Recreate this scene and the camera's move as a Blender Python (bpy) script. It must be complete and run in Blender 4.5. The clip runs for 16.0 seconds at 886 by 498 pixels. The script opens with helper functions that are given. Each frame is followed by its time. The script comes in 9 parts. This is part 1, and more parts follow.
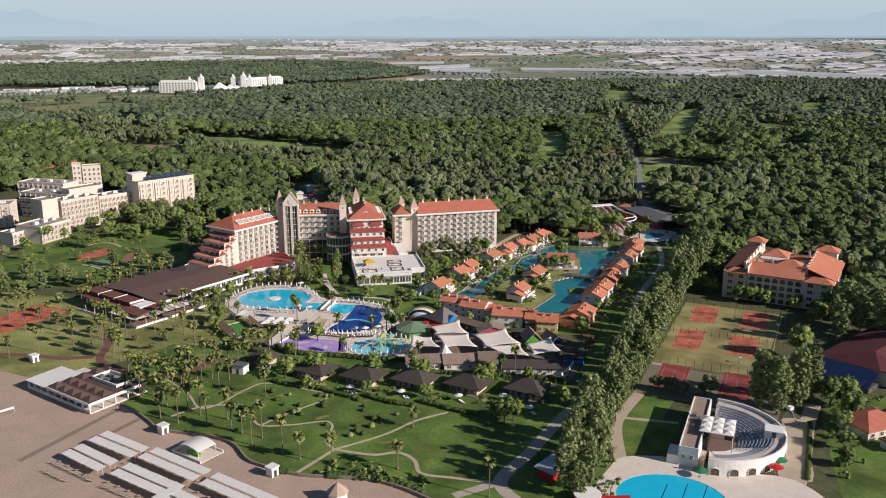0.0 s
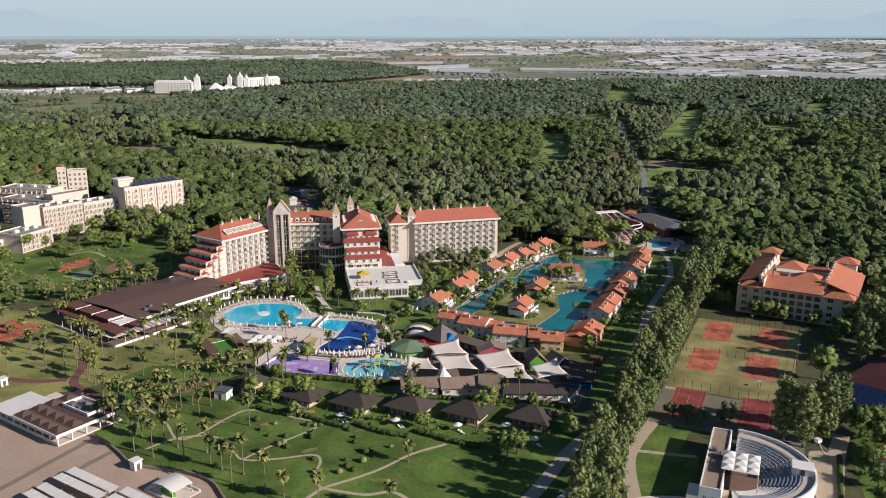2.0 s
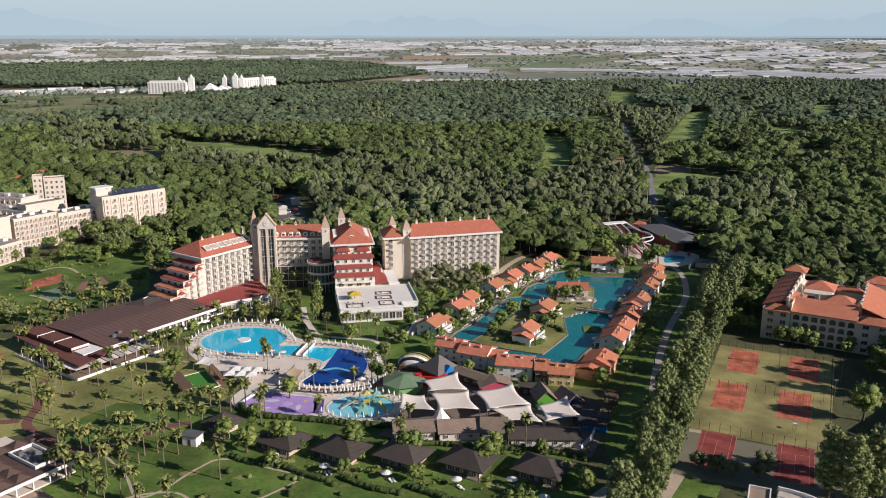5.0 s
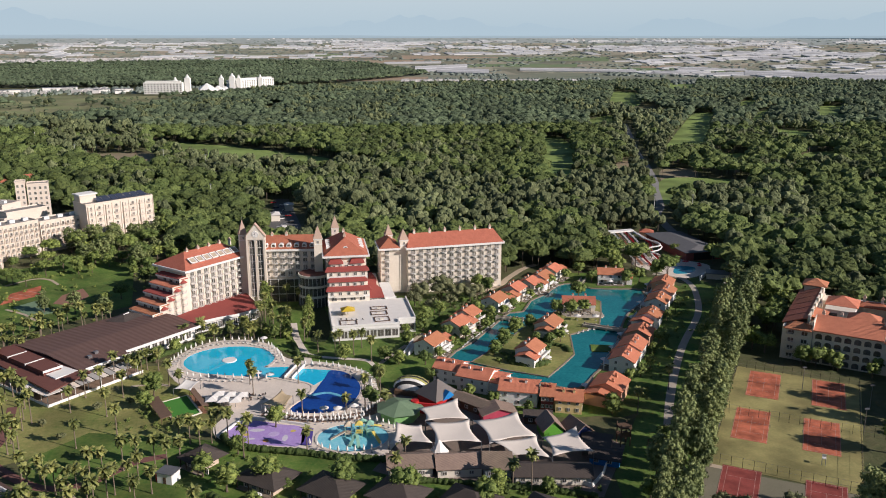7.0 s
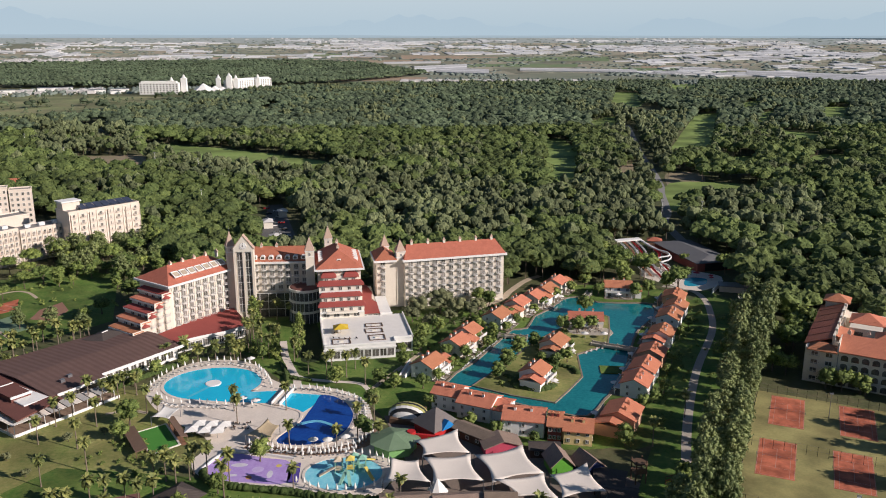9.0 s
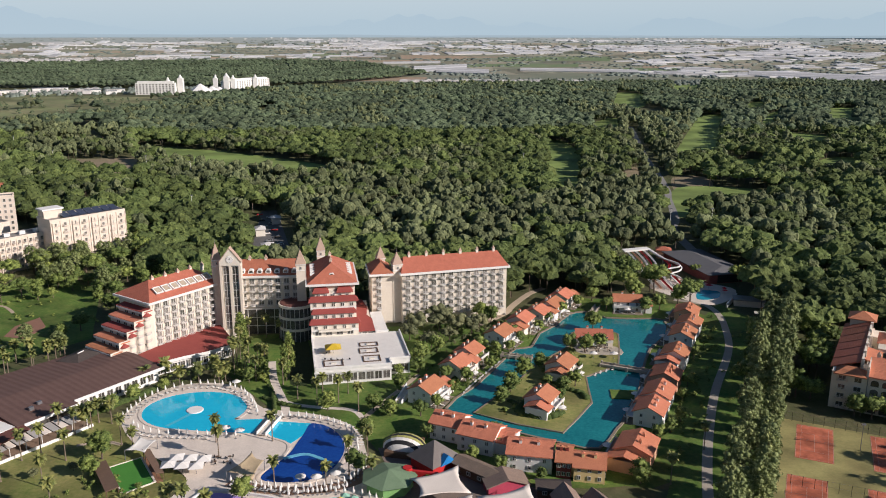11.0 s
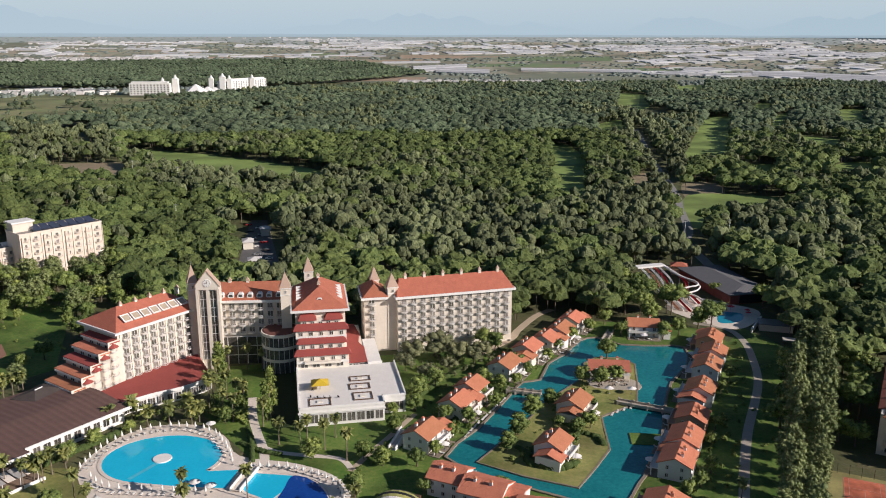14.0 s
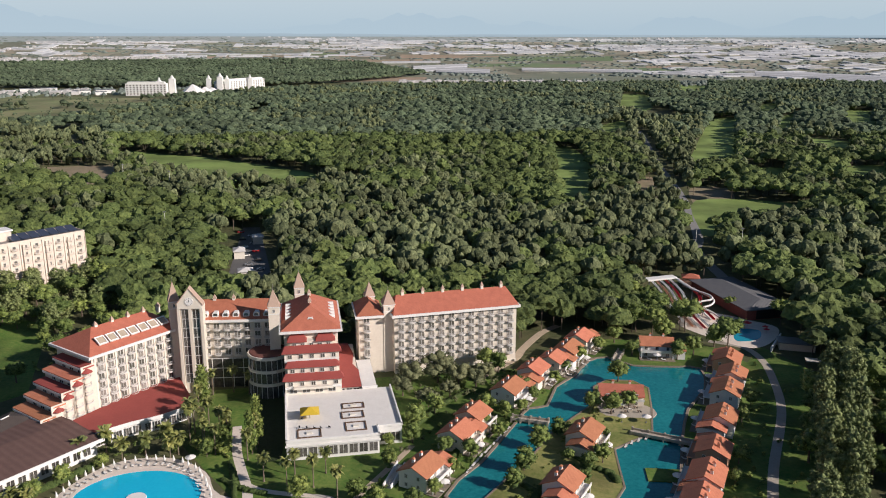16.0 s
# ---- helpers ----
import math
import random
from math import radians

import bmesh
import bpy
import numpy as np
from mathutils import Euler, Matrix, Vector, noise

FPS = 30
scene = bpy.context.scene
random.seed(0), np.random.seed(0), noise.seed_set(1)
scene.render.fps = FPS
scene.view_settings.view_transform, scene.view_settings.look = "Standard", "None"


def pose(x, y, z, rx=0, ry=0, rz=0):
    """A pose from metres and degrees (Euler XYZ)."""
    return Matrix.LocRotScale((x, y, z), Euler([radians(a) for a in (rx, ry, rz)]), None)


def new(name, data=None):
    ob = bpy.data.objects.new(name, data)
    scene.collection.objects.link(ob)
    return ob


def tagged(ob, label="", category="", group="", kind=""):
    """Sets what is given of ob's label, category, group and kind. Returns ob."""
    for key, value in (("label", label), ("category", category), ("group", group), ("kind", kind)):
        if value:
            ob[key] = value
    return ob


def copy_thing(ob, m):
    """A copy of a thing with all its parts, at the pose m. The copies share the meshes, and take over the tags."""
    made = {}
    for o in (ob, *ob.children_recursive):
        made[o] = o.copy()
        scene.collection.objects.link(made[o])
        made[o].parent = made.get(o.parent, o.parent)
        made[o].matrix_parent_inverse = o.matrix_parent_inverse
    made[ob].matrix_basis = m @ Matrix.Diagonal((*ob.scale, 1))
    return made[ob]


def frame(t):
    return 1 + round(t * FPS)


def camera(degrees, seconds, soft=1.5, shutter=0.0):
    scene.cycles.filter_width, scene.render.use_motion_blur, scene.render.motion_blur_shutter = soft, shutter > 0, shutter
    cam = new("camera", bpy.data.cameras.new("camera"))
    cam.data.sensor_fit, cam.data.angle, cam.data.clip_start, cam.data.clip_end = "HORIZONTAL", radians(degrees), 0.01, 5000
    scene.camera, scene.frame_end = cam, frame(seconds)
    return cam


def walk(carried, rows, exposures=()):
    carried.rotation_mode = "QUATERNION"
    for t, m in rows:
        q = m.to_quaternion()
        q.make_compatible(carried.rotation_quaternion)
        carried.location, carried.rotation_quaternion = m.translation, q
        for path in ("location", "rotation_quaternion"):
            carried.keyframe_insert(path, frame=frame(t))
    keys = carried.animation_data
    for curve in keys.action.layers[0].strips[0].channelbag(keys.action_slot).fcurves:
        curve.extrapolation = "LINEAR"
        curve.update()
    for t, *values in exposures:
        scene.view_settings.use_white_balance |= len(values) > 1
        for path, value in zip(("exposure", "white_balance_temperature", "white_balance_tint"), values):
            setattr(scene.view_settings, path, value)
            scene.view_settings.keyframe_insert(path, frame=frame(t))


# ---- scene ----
cam = camera(56.14, 16.0, soft=1.0)
# seconds, x, y, z, yaw, pitch, roll
ROWS = [
    (0.0, 0.0, 0.0, 126.0, -2.478, -14.364, -0.097),
    (0.5, 0.35, 5.74, 126.05, -2.497, -14.367, -0.091),
    (1.0, 0.7, 11.48, 126.1, -2.515, -14.371, -0.085),
    (1.5, 1.04, 17.21, 126.14, -2.533, -14.375, -0.078),
    (2.0, 1.38, 22.95, 126.19, -2.549, -14.379, -0.072),
    (2.5, 1.73, 28.68, 126.24, -2.565, -14.383, -0.066),
    (3.0, 2.06, 34.41, 126.29, -2.581, -14.387, -0.06),
    (3.5, 2.4, 40.13, 126.33, -2.595, -14.392, -0.054),
    (4.0, 2.74, 45.85, 126.38, -2.609, -14.396, -0.048),
    (4.5, 3.07, 51.58, 126.43, -2.623, -14.4, -0.042),
    (5.0, 3.4, 57.3, 126.48, -2.635, -14.405, -0.036),
    (5.5, 3.73, 63.01, 126.52, -2.647, -14.41, -0.03),
    (6.0, 4.06, 68.73, 126.57, -2.658, -14.414, -0.024),
    (6.5, 4.38, 74.44, 126.62, -2.669, -14.419, -0.018),
    (7.0, 4.71, 80.15, 126.67, -2.678, -14.424, -0.012),
    (7.5, 5.03, 85.86, 126.72, -2.688, -14.429, -0.006),
    (8.0, 5.35, 91.56, 126.76, -2.696, -14.434, -0.0),
    (8.5, 5.66, 97.26, 126.81, -2.704, -14.439, 0.006),
    (9.0, 5.98, 102.96, 126.86, -2.711, -14.445, 0.012),
    (9.5, 6.29, 108.66, 126.91, -2.717, -14.45, 0.018),
    (10.0, 6.6, 114.36, 126.95, -2.722, -14.455, 0.024),
    (10.5, 6.91, 120.05, 127.0, -2.727, -14.461, 0.03),
    (11.0, 7.22, 125.74, 127.05, -2.732, -14.467, 0.036),
    (11.5, 7.53, 131.43, 127.1, -2.735, -14.472, 0.042),
    (12.0, 7.83, 137.12, 127.14, -2.738, -14.478, 0.048),
    (12.5, 8.13, 142.8, 127.19, -2.74, -14.484, 0.054),
    (13.0, 8.43, 148.48, 127.24, -2.741, -14.49, 0.06),
    (13.5, 8.73, 154.16, 127.29, -2.742, -14.496, 0.066),
    (14.0, 9.02, 159.84, 127.34, -2.742, -14.502, 0.072),
    (14.5, 9.32, 165.51, 127.38, -2.741, -14.509, 0.078),
    (15.0, 9.61, 171.19, 127.43, -2.74, -14.515, 0.084),
    (15.5, 9.9, 176.86, 127.48, -2.738, -14.522, 0.09),
    (16.0, 10.19, 182.53, 127.53, -2.735, -14.528, 0.096),
]
walk(cam, [(t, pose(x, y, z, 90 + pitch, 0, yaw) @ pose(0, 0, 0, 0, 0, roll)) for t, x, y, z, yaw, pitch, roll in ROWS], [(0.0, 0.11)])

# ---- light and sky ----
SUN_AZ, SUN_EL = -27.0, 26.0
world = bpy.data.worlds.new("world")
scene.world = world
world.use_nodes = True
wn, wl = world.node_tree.nodes, world.node_tree.links
sky = wn.new("ShaderNodeTexSky")
sky.sky_type, sky.sun_disc = "NISHITA", False
sky.sun_elevation, sky.sun_rotation = radians(SUN_EL), radians(90 - SUN_AZ)
sky.air_density, sky.dust_density, sky.ozone_density = 1.0, 0.4, 4.0
wl.new(sky.outputs[0], wn["Background"].inputs[0])
wn["Background"].inputs[1].default_value = 0.057
sun = new("sun", bpy.data.lights.new("sun", "SUN"))
sun.data.energy, sun.data.angle, sun.data.color = 5.0, radians(0.6), (1.0, 0.90, 0.85)
sun.rotation_euler = Vector((-math.cos(radians(SUN_AZ)), -math.sin(radians(SUN_AZ)), -math.tan(radians(SUN_EL)))).to_track_quat("-Z", "Y").to_euler()
sun.location = (300, -100, 300)

# ---- materials ----
MATS = {}


def mat(name, col, col2=None, rough=0.85, size=3.0, fine=0.3, bump=0.0, metal=0.0, vary=0.0, island=0.0, spec=0.3, detail=5.0, broad=0.0, span=(0.36, 0.74)):
    """A surface of two colours mixed by noise of two real-world sizes, with optional relief and piece-to-piece variation."""
    if name in MATS:
        return MATS[name]
    m = bpy.data.materials.new(name)
    m.use_nodes = True
    nt = m.node_tree
    N, L = nt.nodes, nt.links
    b = N["Principled BSDF"]
    b.inputs["Roughness"].default_value, b.inputs["Metallic"].default_value = rough, metal
    b.inputs["Specular IOR Level"].default_value = spec
    col2 = col2 or tuple(c * 0.72 for c in col)
    geo = N.new("ShaderNodeNewGeometry")
    n1, n2 = N.new("ShaderNodeTexNoise"), N.new("ShaderNodeTexNoise")
    for n, s in ((n1, size), (n2, fine)):
        n.inputs["Scale"].default_value, n.inputs["Detail"].default_value, n.inputs["Roughness"].default_value = 1.0 / s, detail, 0.6
        L.new(geo.outputs["Position"], n.inputs["Vector"])
    add = N.new("ShaderNodeMath")
    add.operation = "MULTIPLY_ADD"
    L.new(n2.outputs[0], add.inputs[0])
    add.inputs[1].default_value = 0.55
    half = N.new("ShaderNodeMath")
    half.operation = "MULTIPLY"
    half.inputs[1].default_value = 0.55
    L.new(n1.outputs[0], half.inputs[0])
    L.new(half.outputs[0], add.inputs[2])
    ramp = N.new("ShaderNodeMapRange")
    ramp.inputs["From Min"].default_value, ramp.inputs["From Max"].default_value = span
    L.new(add.outputs[0], ramp.inputs["Value"])
    mix = N.new("ShaderNodeMix")
    mix.data_type = "RGBA"
    mix.inputs["A"].default_value, mix.inputs["B"].default_value = (*col, 1), (*col2, 1)
    L.new(ramp.outputs[0], mix.inputs["Factor"])
    out = mix.outputs["Result"]
    if broad:
        n3, amp, tone = N.new("ShaderNodeTexNoise"), N.new("ShaderNodeMapRange"), N.new("ShaderNodeHueSaturation")
        n3.inputs["Scale"].default_value, n3.inputs["Detail"].default_value = 1.0 / broad, 3.0
        L.new(geo.outputs["Position"], n3.inputs["Vector"])
        amp.inputs["From Min"].default_value, amp.inputs["From Max"].default_value = 0.36, 0.64
        amp.inputs["To Min"].default_value, amp.inputs["To Max"].default_value = 0.68, 1.32
        L.new(n3.outputs[0], amp.inputs["Value"])
        L.new(amp.outputs[0], tone.inputs["Value"])
        L.new(out, tone.inputs["Color"])
        out = tone.outputs[0]
    for amount, source in ((vary, "object"), (island, "island")):
        if amount:
            hsv = N.new("ShaderNodeHueSaturation")
            if source == "object":
                rnd = N.new("ShaderNodeObjectInfo").outputs["Random"]
            else:
                rnd = geo.outputs["Random Per Island"]
            val, hue = N.new("ShaderNodeMapRange"), N.new("ShaderNodeMapRange")
            val.inputs["To Min"].default_value, val.inputs["To Max"].default_value = 1 - amount, 1 + amount
            hue.inputs["To Min"].default_value, hue.inputs["To Max"].default_value = 0.5 + 0.05 * amount, 0.5 - 0.05 * amount
            L.new(rnd, val.inputs["Value"])
            L.new(rnd, hue.inputs["Value"])
            L.new(val.outputs[0], hsv.inputs["Value"])
            L.new(hue.outputs[0], hsv.inputs["Hue"])
            L.new(out, hsv.inputs["Color"])
            out = hsv.outputs[0]
    L.new(out, b.inputs["Base Color"])
    if bump:
        bp = N.new("ShaderNodeBump")
        bp.inputs["Strength"].default_value, bp.inputs["Distance"].default_value = min(1.0, bump), fine
        L.new(add.outputs[0], bp.inputs["Height"])
        L.new(bp.outputs[0], b.inputs["Normal"])
    MATS[name] = m
    return m


def ribbed(name, col, col2, pitch, angle, rough=0.8, depth=0.12, vary=0.0):
    """A sheet with raised ribs, as of roof tiles or decking, running along an angle of the plan."""
    m = mat(name, col, col2, rough=rough, size=2.5, fine=0.35, vary=vary)
    nt = m.node_tree
    N, L = nt.nodes, nt.links
    geo, turn, wave, bp = N.new("ShaderNodeNewGeometry"), N.new("ShaderNodeMapping"), N.new("ShaderNodeTexWave"), N.new("ShaderNodeBump")
    turn.inputs["Rotation"].default_value = (0, 0, radians(-angle))
    wave.inputs["Scale"].default_value = 1.0 / pitch / 3.2
    wave.bands_direction, wave.inputs["Distortion"].default_value = "Y", 0.3
    bp.inputs["Strength"].default_value, bp.inputs["Distance"].default_value = 0.45, depth
    L.new(geo.outputs["Position"], turn.inputs["Vector"])
    L.new(turn.outputs[0], wave.inputs["Vector"])
    L.new(wave.outputs["Fac"], bp.inputs["Height"])
    L.new(bp.outputs[0], N["Principled BSDF"].inputs["Normal"])
    return m


SAND = mat("sand", (0.50, 0.37, 0.285), (0.40, 0.29, 0.22), size=10, fine=0.9, bump=0.4)
EARTH = mat("earth_and_scrub", (0.055, 0.078, 0.026), (0.135, 0.120, 0.060), size=30, fine=4, bump=0.3)
LAWN = mat("mown_lawn", (0.046, 0.122, 0.016), (0.168, 0.200, 0.050), size=7, fine=1.4, bump=0.2, broad=18, span=(0.38, 0.76))
DRYLAWN = mat("dry_lawn", (0.128, 0.178, 0.040), (0.335, 0.290, 0.110), size=14, fine=1.4, bump=0.2, broad=24)
FAIRWAY = mat("golf_fairway", (0.155, 0.230, 0.058), (0.225, 0.285, 0.085), size=35, fine=5, broad=45)
PATHM = mat("beige_path_paving", (0.53, 0.43, 0.315), (0.42, 0.335, 0.245), size=3, fine=0.5)
GREYPATH = mat("grey_path_paving", (0.47, 0.415, 0.34), (0.37, 0.325, 0.265), size=3, fine=0.5)
ASPHALT = mat("asphalt", (0.16, 0.155, 0.15), (0.11, 0.107, 0.105), size=6, fine=0.4)
DECKM = mat("pale_stone_deck", (0.78, 0.685, 0.59), (0.62, 0.54, 0.46), size=4, fine=0.6)
CREAM = mat("cream_render", (0.75, 0.675, 0.57), (0.66, 0.58, 0.48), size=4, fine=0.7, vary=0.03)
PALE = mat("pale_render", (0.78, 0.72, 0.62), (0.70, 0.64, 0.54), size=5, fine=0.8, vary=0.03)
WHITE = mat("white_render", (0.82, 0.80, 0.76), (0.72, 0.70, 0.66), size=5, fine=0.8, vary=0.03)
BEIGE = mat("beige_render", (0.76, 0.66, 0.56), (0.67, 0.57, 0.47), size=5, fine=0.8, vary=0.04)
SALMON = mat("salmon_render", (0.62, 0.36, 0.24), (0.55, 0.31, 0.20), size=4, fine=0.6)
TILE = ribbed("red_roof_tiles", (0.50, 0.180, 0.105), (0.35, 0.120, 0.070), 0.32, 0, vary=0.14)
TILE2 = ribbed("orange_roof_tiles", (0.60, 0.235, 0.13), (0.46, 0.165, 0.09), 0.32, 40, vary=0.14)
REDROOF = mat("dark_red_flat_roofing", (0.37, 0.085, 0.070), (0.29, 0.066, 0.055), size=6, fine=0.6)
BROWNROOF = ribbed("brown_ribbed_roofing", (0.165, 0.098, 0.080), (0.118, 0.07, 0.06), 2.4, 142, depth=0.35)
MAROON = mat("maroon_roofing", (0.185, 0.074, 0.058), (0.135, 0.056, 0.046), size=4, fine=0.5)
DARKROOF = ribbed("dark_shingles", (0.088, 0.071, 0.061), (0.058, 0.047, 0.042), 0.5, 20, vary=0.15)
BROWNSH = ribbed("brown_shingles", (0.30, 0.22, 0.165), (0.19, 0.14, 0.11), 0.5, 20, vary=0.2)
GLASS = mat("dark_window_glass", (0.03, 0.031, 0.033), (0.17, 0.155, 0.132), rough=0.1, size=1.6, spec=0.6, vary=0.5)
CURTAIN = mat("curtained_window_glass", (0.085, 0.082, 0.072), (0.30, 0.275, 0.235), rough=0.12, size=1.6, spec=0.6, vary=0.5)
FRAMEM = mat("white_window_frame", (0.72, 0.70, 0.66), rough=0.5)
METAL = mat("grey_metal", (0.30, 0.30, 0.31), rough=0.4, metal=0.6)
SOLAR = mat("solar_panel_glass", (0.045, 0.055, 0.085), (0.06, 0.07, 0.10), rough=0.2, size=3, spec=0.5)
CLOTH = mat("white_canvas", (0.80, 0.77, 0.72), (0.70, 0.67, 0.62), size=3, fine=0.5)
SAILM = mat("pale_shade_cloth", (0.78, 0.70, 0.61), (0.71, 0.63, 0.55), size=4, fine=0.4)
WOOD = mat("brown_timber", (0.15, 0.09, 0.055), (0.10, 0.06, 0.04), size=1.5, fine=0.2)
BARK = mat("bark", (0.16, 0.12, 0.09), (0.10, 0.075, 0.055), size=0.8, fine=0.15)
PALMBARK = mat("palm_bark", (0.24, 0.19, 0.14), (0.17, 0.13, 0.095), size=0.8, fine=0.15)
FROND = mat("palm_frond", (0.075, 0.105, 0.026), (0.255, 0.262, 0.082), rough=0.55, size=1.0, fine=0.4, vary=0.2, island=0.35, detail=4.0, span=(0.38, 0.66))
PINE = mat("pine_needles", (0.036, 0.058, 0.016), (0.132, 0.168, 0.048), rough=0.85, size=3.2, fine=1.1, bump=0.7, island=0.18, broad=55, detail=4.0, span=(0.40, 0.68))
TALLG = mat("grey_green_foliage", (0.044, 0.061, 0.026), (0.168, 0.188, 0.086), rough=0.85, size=2.8, fine=1.0, bump=0.8, island=0.2, broad=40, detail=4.0, span=(0.40, 0.68))
# Bluer than the near pines, distance haze put into the needle colour.
PINEHAZE = mat("pine_needles_hazed", (0.042, 0.064, 0.036), (0.118, 0.152, 0.080), rough=0.9, size=4.5, fine=1.6, bump=0.8, island=0.18, broad=90, detail=4.0, span=(0.40, 0.68))
LEAF = mat("broad_leaves", (0.034, 0.062, 0.012), (0.205, 0.255, 0.062), rough=0.7, size=1.4, fine=0.55, bump=0.8, vary=0.28, island=0.15, detail=4.0, span=(0.41, 0.65))
EUCA = mat("eucalyptus_leaves", (0.074, 0.104, 0.034), (0.262, 0.298, 0.112), rough=0.7, size=1.8, fine=0.7, bump=0.6, vary=0.18, island=0.12, detail=4.0, span=(0.40, 0.66))
OLIVE = mat("olive_leaves", (0.060, 0.068, 0.028), (0.215, 0.220, 0.105), rough=0.75, size=1.5, fine=0.5, bump=0.9, vary=0.2, island=0.15, detail=4.0, span=(0.42, 0.67))
HEDGE = mat("hedge_leaves", (0.030, 0.056, 0.014), (0.085, 0.118, 0.030), size=1.2, fine=0.3, bump=0.9)
POOL = mat("turquoise_pool_water", (0.01, 0.47, 0.71), (0.018, 0.545, 0.77), rough=0.06, size=9, fine=1.0, bump=0.03, spec=0.5)
NAVY = mat("deep_blue_pool_water", (0.006, 0.045, 0.26), (0.01, 0.07, 0.32), rough=0.06, size=8, fine=1.0, bump=0.03, spec=0.5)
LAGOON = mat("green_blue_lagoon_water", (0.005, 0.13, 0.15), (0.02, 0.25, 0.26), rough=0.07, size=16, fine=1.2, bump=0.05, spec=0.5)
STONE = mat("rough_stone", (0.30, 0.25, 0.19), (0.20, 0.165, 0.125), size=1.5, fine=0.3, bump=0.5)
CLAY = mat("red_court_surface", (0.50, 0.150, 0.082), (0.40, 0.115, 0.065), size=6, fine=0.8, broad=5)
# Darker, redder surface for the two southern courts.
DARKCLAY = mat("dark_maroon_court", (0.30, 0.062, 0.05), (0.20, 0.05, 0.042), size=5, fine=0.8, broad=5)
COURTG = mat("worn_olive_court_surround", (0.335, 0.285, 0.115), (0.215, 0.205, 0.08), size=7, fine=0.9, broad=16)
LINE = mat("white_line_paint", (0.55, 0.36, 0.30), size=1, fine=0.2)
PLAIN = {k: mat(k + "_paint", v, rough=0.5, size=2) for k, v in dict(red=(0.55, 0.03, 0.03), green=(0.13, 0.38, 0.05), blue=(0.02, 0.22, 0.55), pink=(0.55, 0.08, 0.13), yellow=(0.72, 0.50, 0.05), black=(0.03, 0.03, 0.03), purple=(0.45, 0.32, 0.56), navy=(0.03, 0.05, 0.16)).items()}
TURF = mat("dark_green_roofing", (0.14, 0.215, 0.125), (0.19, 0.265, 0.165), size=3, fine=0.4)
LIMETURF = mat("artificial_turf", (0.06, 0.22, 0.035), (0.075, 0.25, 0.042), size=5, fine=0.6)

# ---- building blocks ----
S2 = 0.70710678


def link(name, bm, materials, parent=None, label="", smooth=False):
    me = bpy.data.meshes.new(name)
    bmesh.ops.recalc_face_normals(bm, faces=bm.faces)
    bm.to_mesh(me)
    bm.free()
    for m in materials if isinstance(materials, (list, tuple)) else [materials]:
        me.materials.append(m)
    if smooth:
        me.shade_smooth()
    ob = new(name, me)
    if parent:
        ob.parent = parent
    if label:
        ob["label"] = label
    return ob


def part(name, bm, material, parent, label="", smooth=False):
    return link(name, bm, material, parent, label, smooth)


def thing(name, m, label, category, group="", kind=""):
    ob = new(name)
    ob.empty_display_size = 0.5
    ob.matrix_basis = m
    return tagged(ob, label, category, group, kind)


def box(bm, x0, x1, y0, y1, z0, z1, mi=0):
    v = [bm.verts.new(p) for p in ((x0, y0, z0), (x1, y0, z0), (x1, y1, z0), (x0, y1, z0), (x0, y0, z1), (x1, y0, z1), (x1, y1, z1), (x0, y1, z1))]
    for f in ((3, 2, 1, 0), (4, 5, 6, 7), (0, 1, 5, 4), (1, 2, 6, 5), (2, 3, 7, 6), (3, 0, 4, 7)):
        bm.faces.new([v[i] for i in f]).material_index = mi
    return bm


def cube(*a):
    return box(bmesh.new(), *a)


def prism(bm, pts, z0, z1, mi=0):
    lo, hi = [bm.verts.new((x, y, z0)) for x, y in pts], [bm.verts.new((x, y, z1)) for x, y in pts]
    n = len(pts)
    bm.faces.new(hi).material_index = mi
    bm.faces.new(lo[::-1]).material_index = mi
    for i in range(n):
        bm.faces.new((lo[i], lo[(i + 1) % n], hi[(i + 1) % n], hi[i])).material_index = mi
    return bm


def solid(bm, verts, faces, mi=0):
    v = [bm.verts.new(p) for p in verts]
    for f in faces:
        bm.faces.new([v[i] for i in f]).material_index = mi
    return bm


def hip(bm, x0, x1, y0, y1, z, rise, inset=None, thick=0.35, mi=0):
    """A hipped roof over a rectangle with its ridge along the longer side, on an eave board of some thickness."""
    w, d = x1 - x0, y1 - y0
    k = (min(w, d) / 2) if inset is None else inset
    if w >= d:
        r = [((x0 + k, (y0 + y1) / 2, z + rise)), ((x1 - k, (y0 + y1) / 2, z + rise))]
        faces = ((0, 1, 5, 4), (1, 2, 5), (2, 3, 4, 5), (3, 0, 4))
    else:
        r = [((x0 + x1) / 2, y0 + k, z + rise), ((x0 + x1) / 2, y1 - k, z + rise)]
        faces = ((0, 1, 4), (1, 2, 5, 4), (2, 3, 5), (3, 0, 4, 5))
    solid(bm, [(x0, y0, z), (x1, y0, z), (x1, y1, z), (x0, y1, z), *r], faces, mi)
    box(bm, x0, x1, y0, y1, z - thick, z - 0.004, mi)
    return bm


def gable(bm, x0, x1, y0, y1, z, rise, thick=0.28, mi=0, off=0.5):
    """A two-sided roof slab with its ridge along x."""
    ym = y0 + (y1 - y0) * off
    for a, b in (((y0, z), (ym, z + rise)), ((y1, z), (ym, z + rise))):
        vs = [(x, p[0], p[1] + dz) for dz in (0, -thick) for x, p in ((x0, a), (x1, a), (x1, b), (x0, b))]
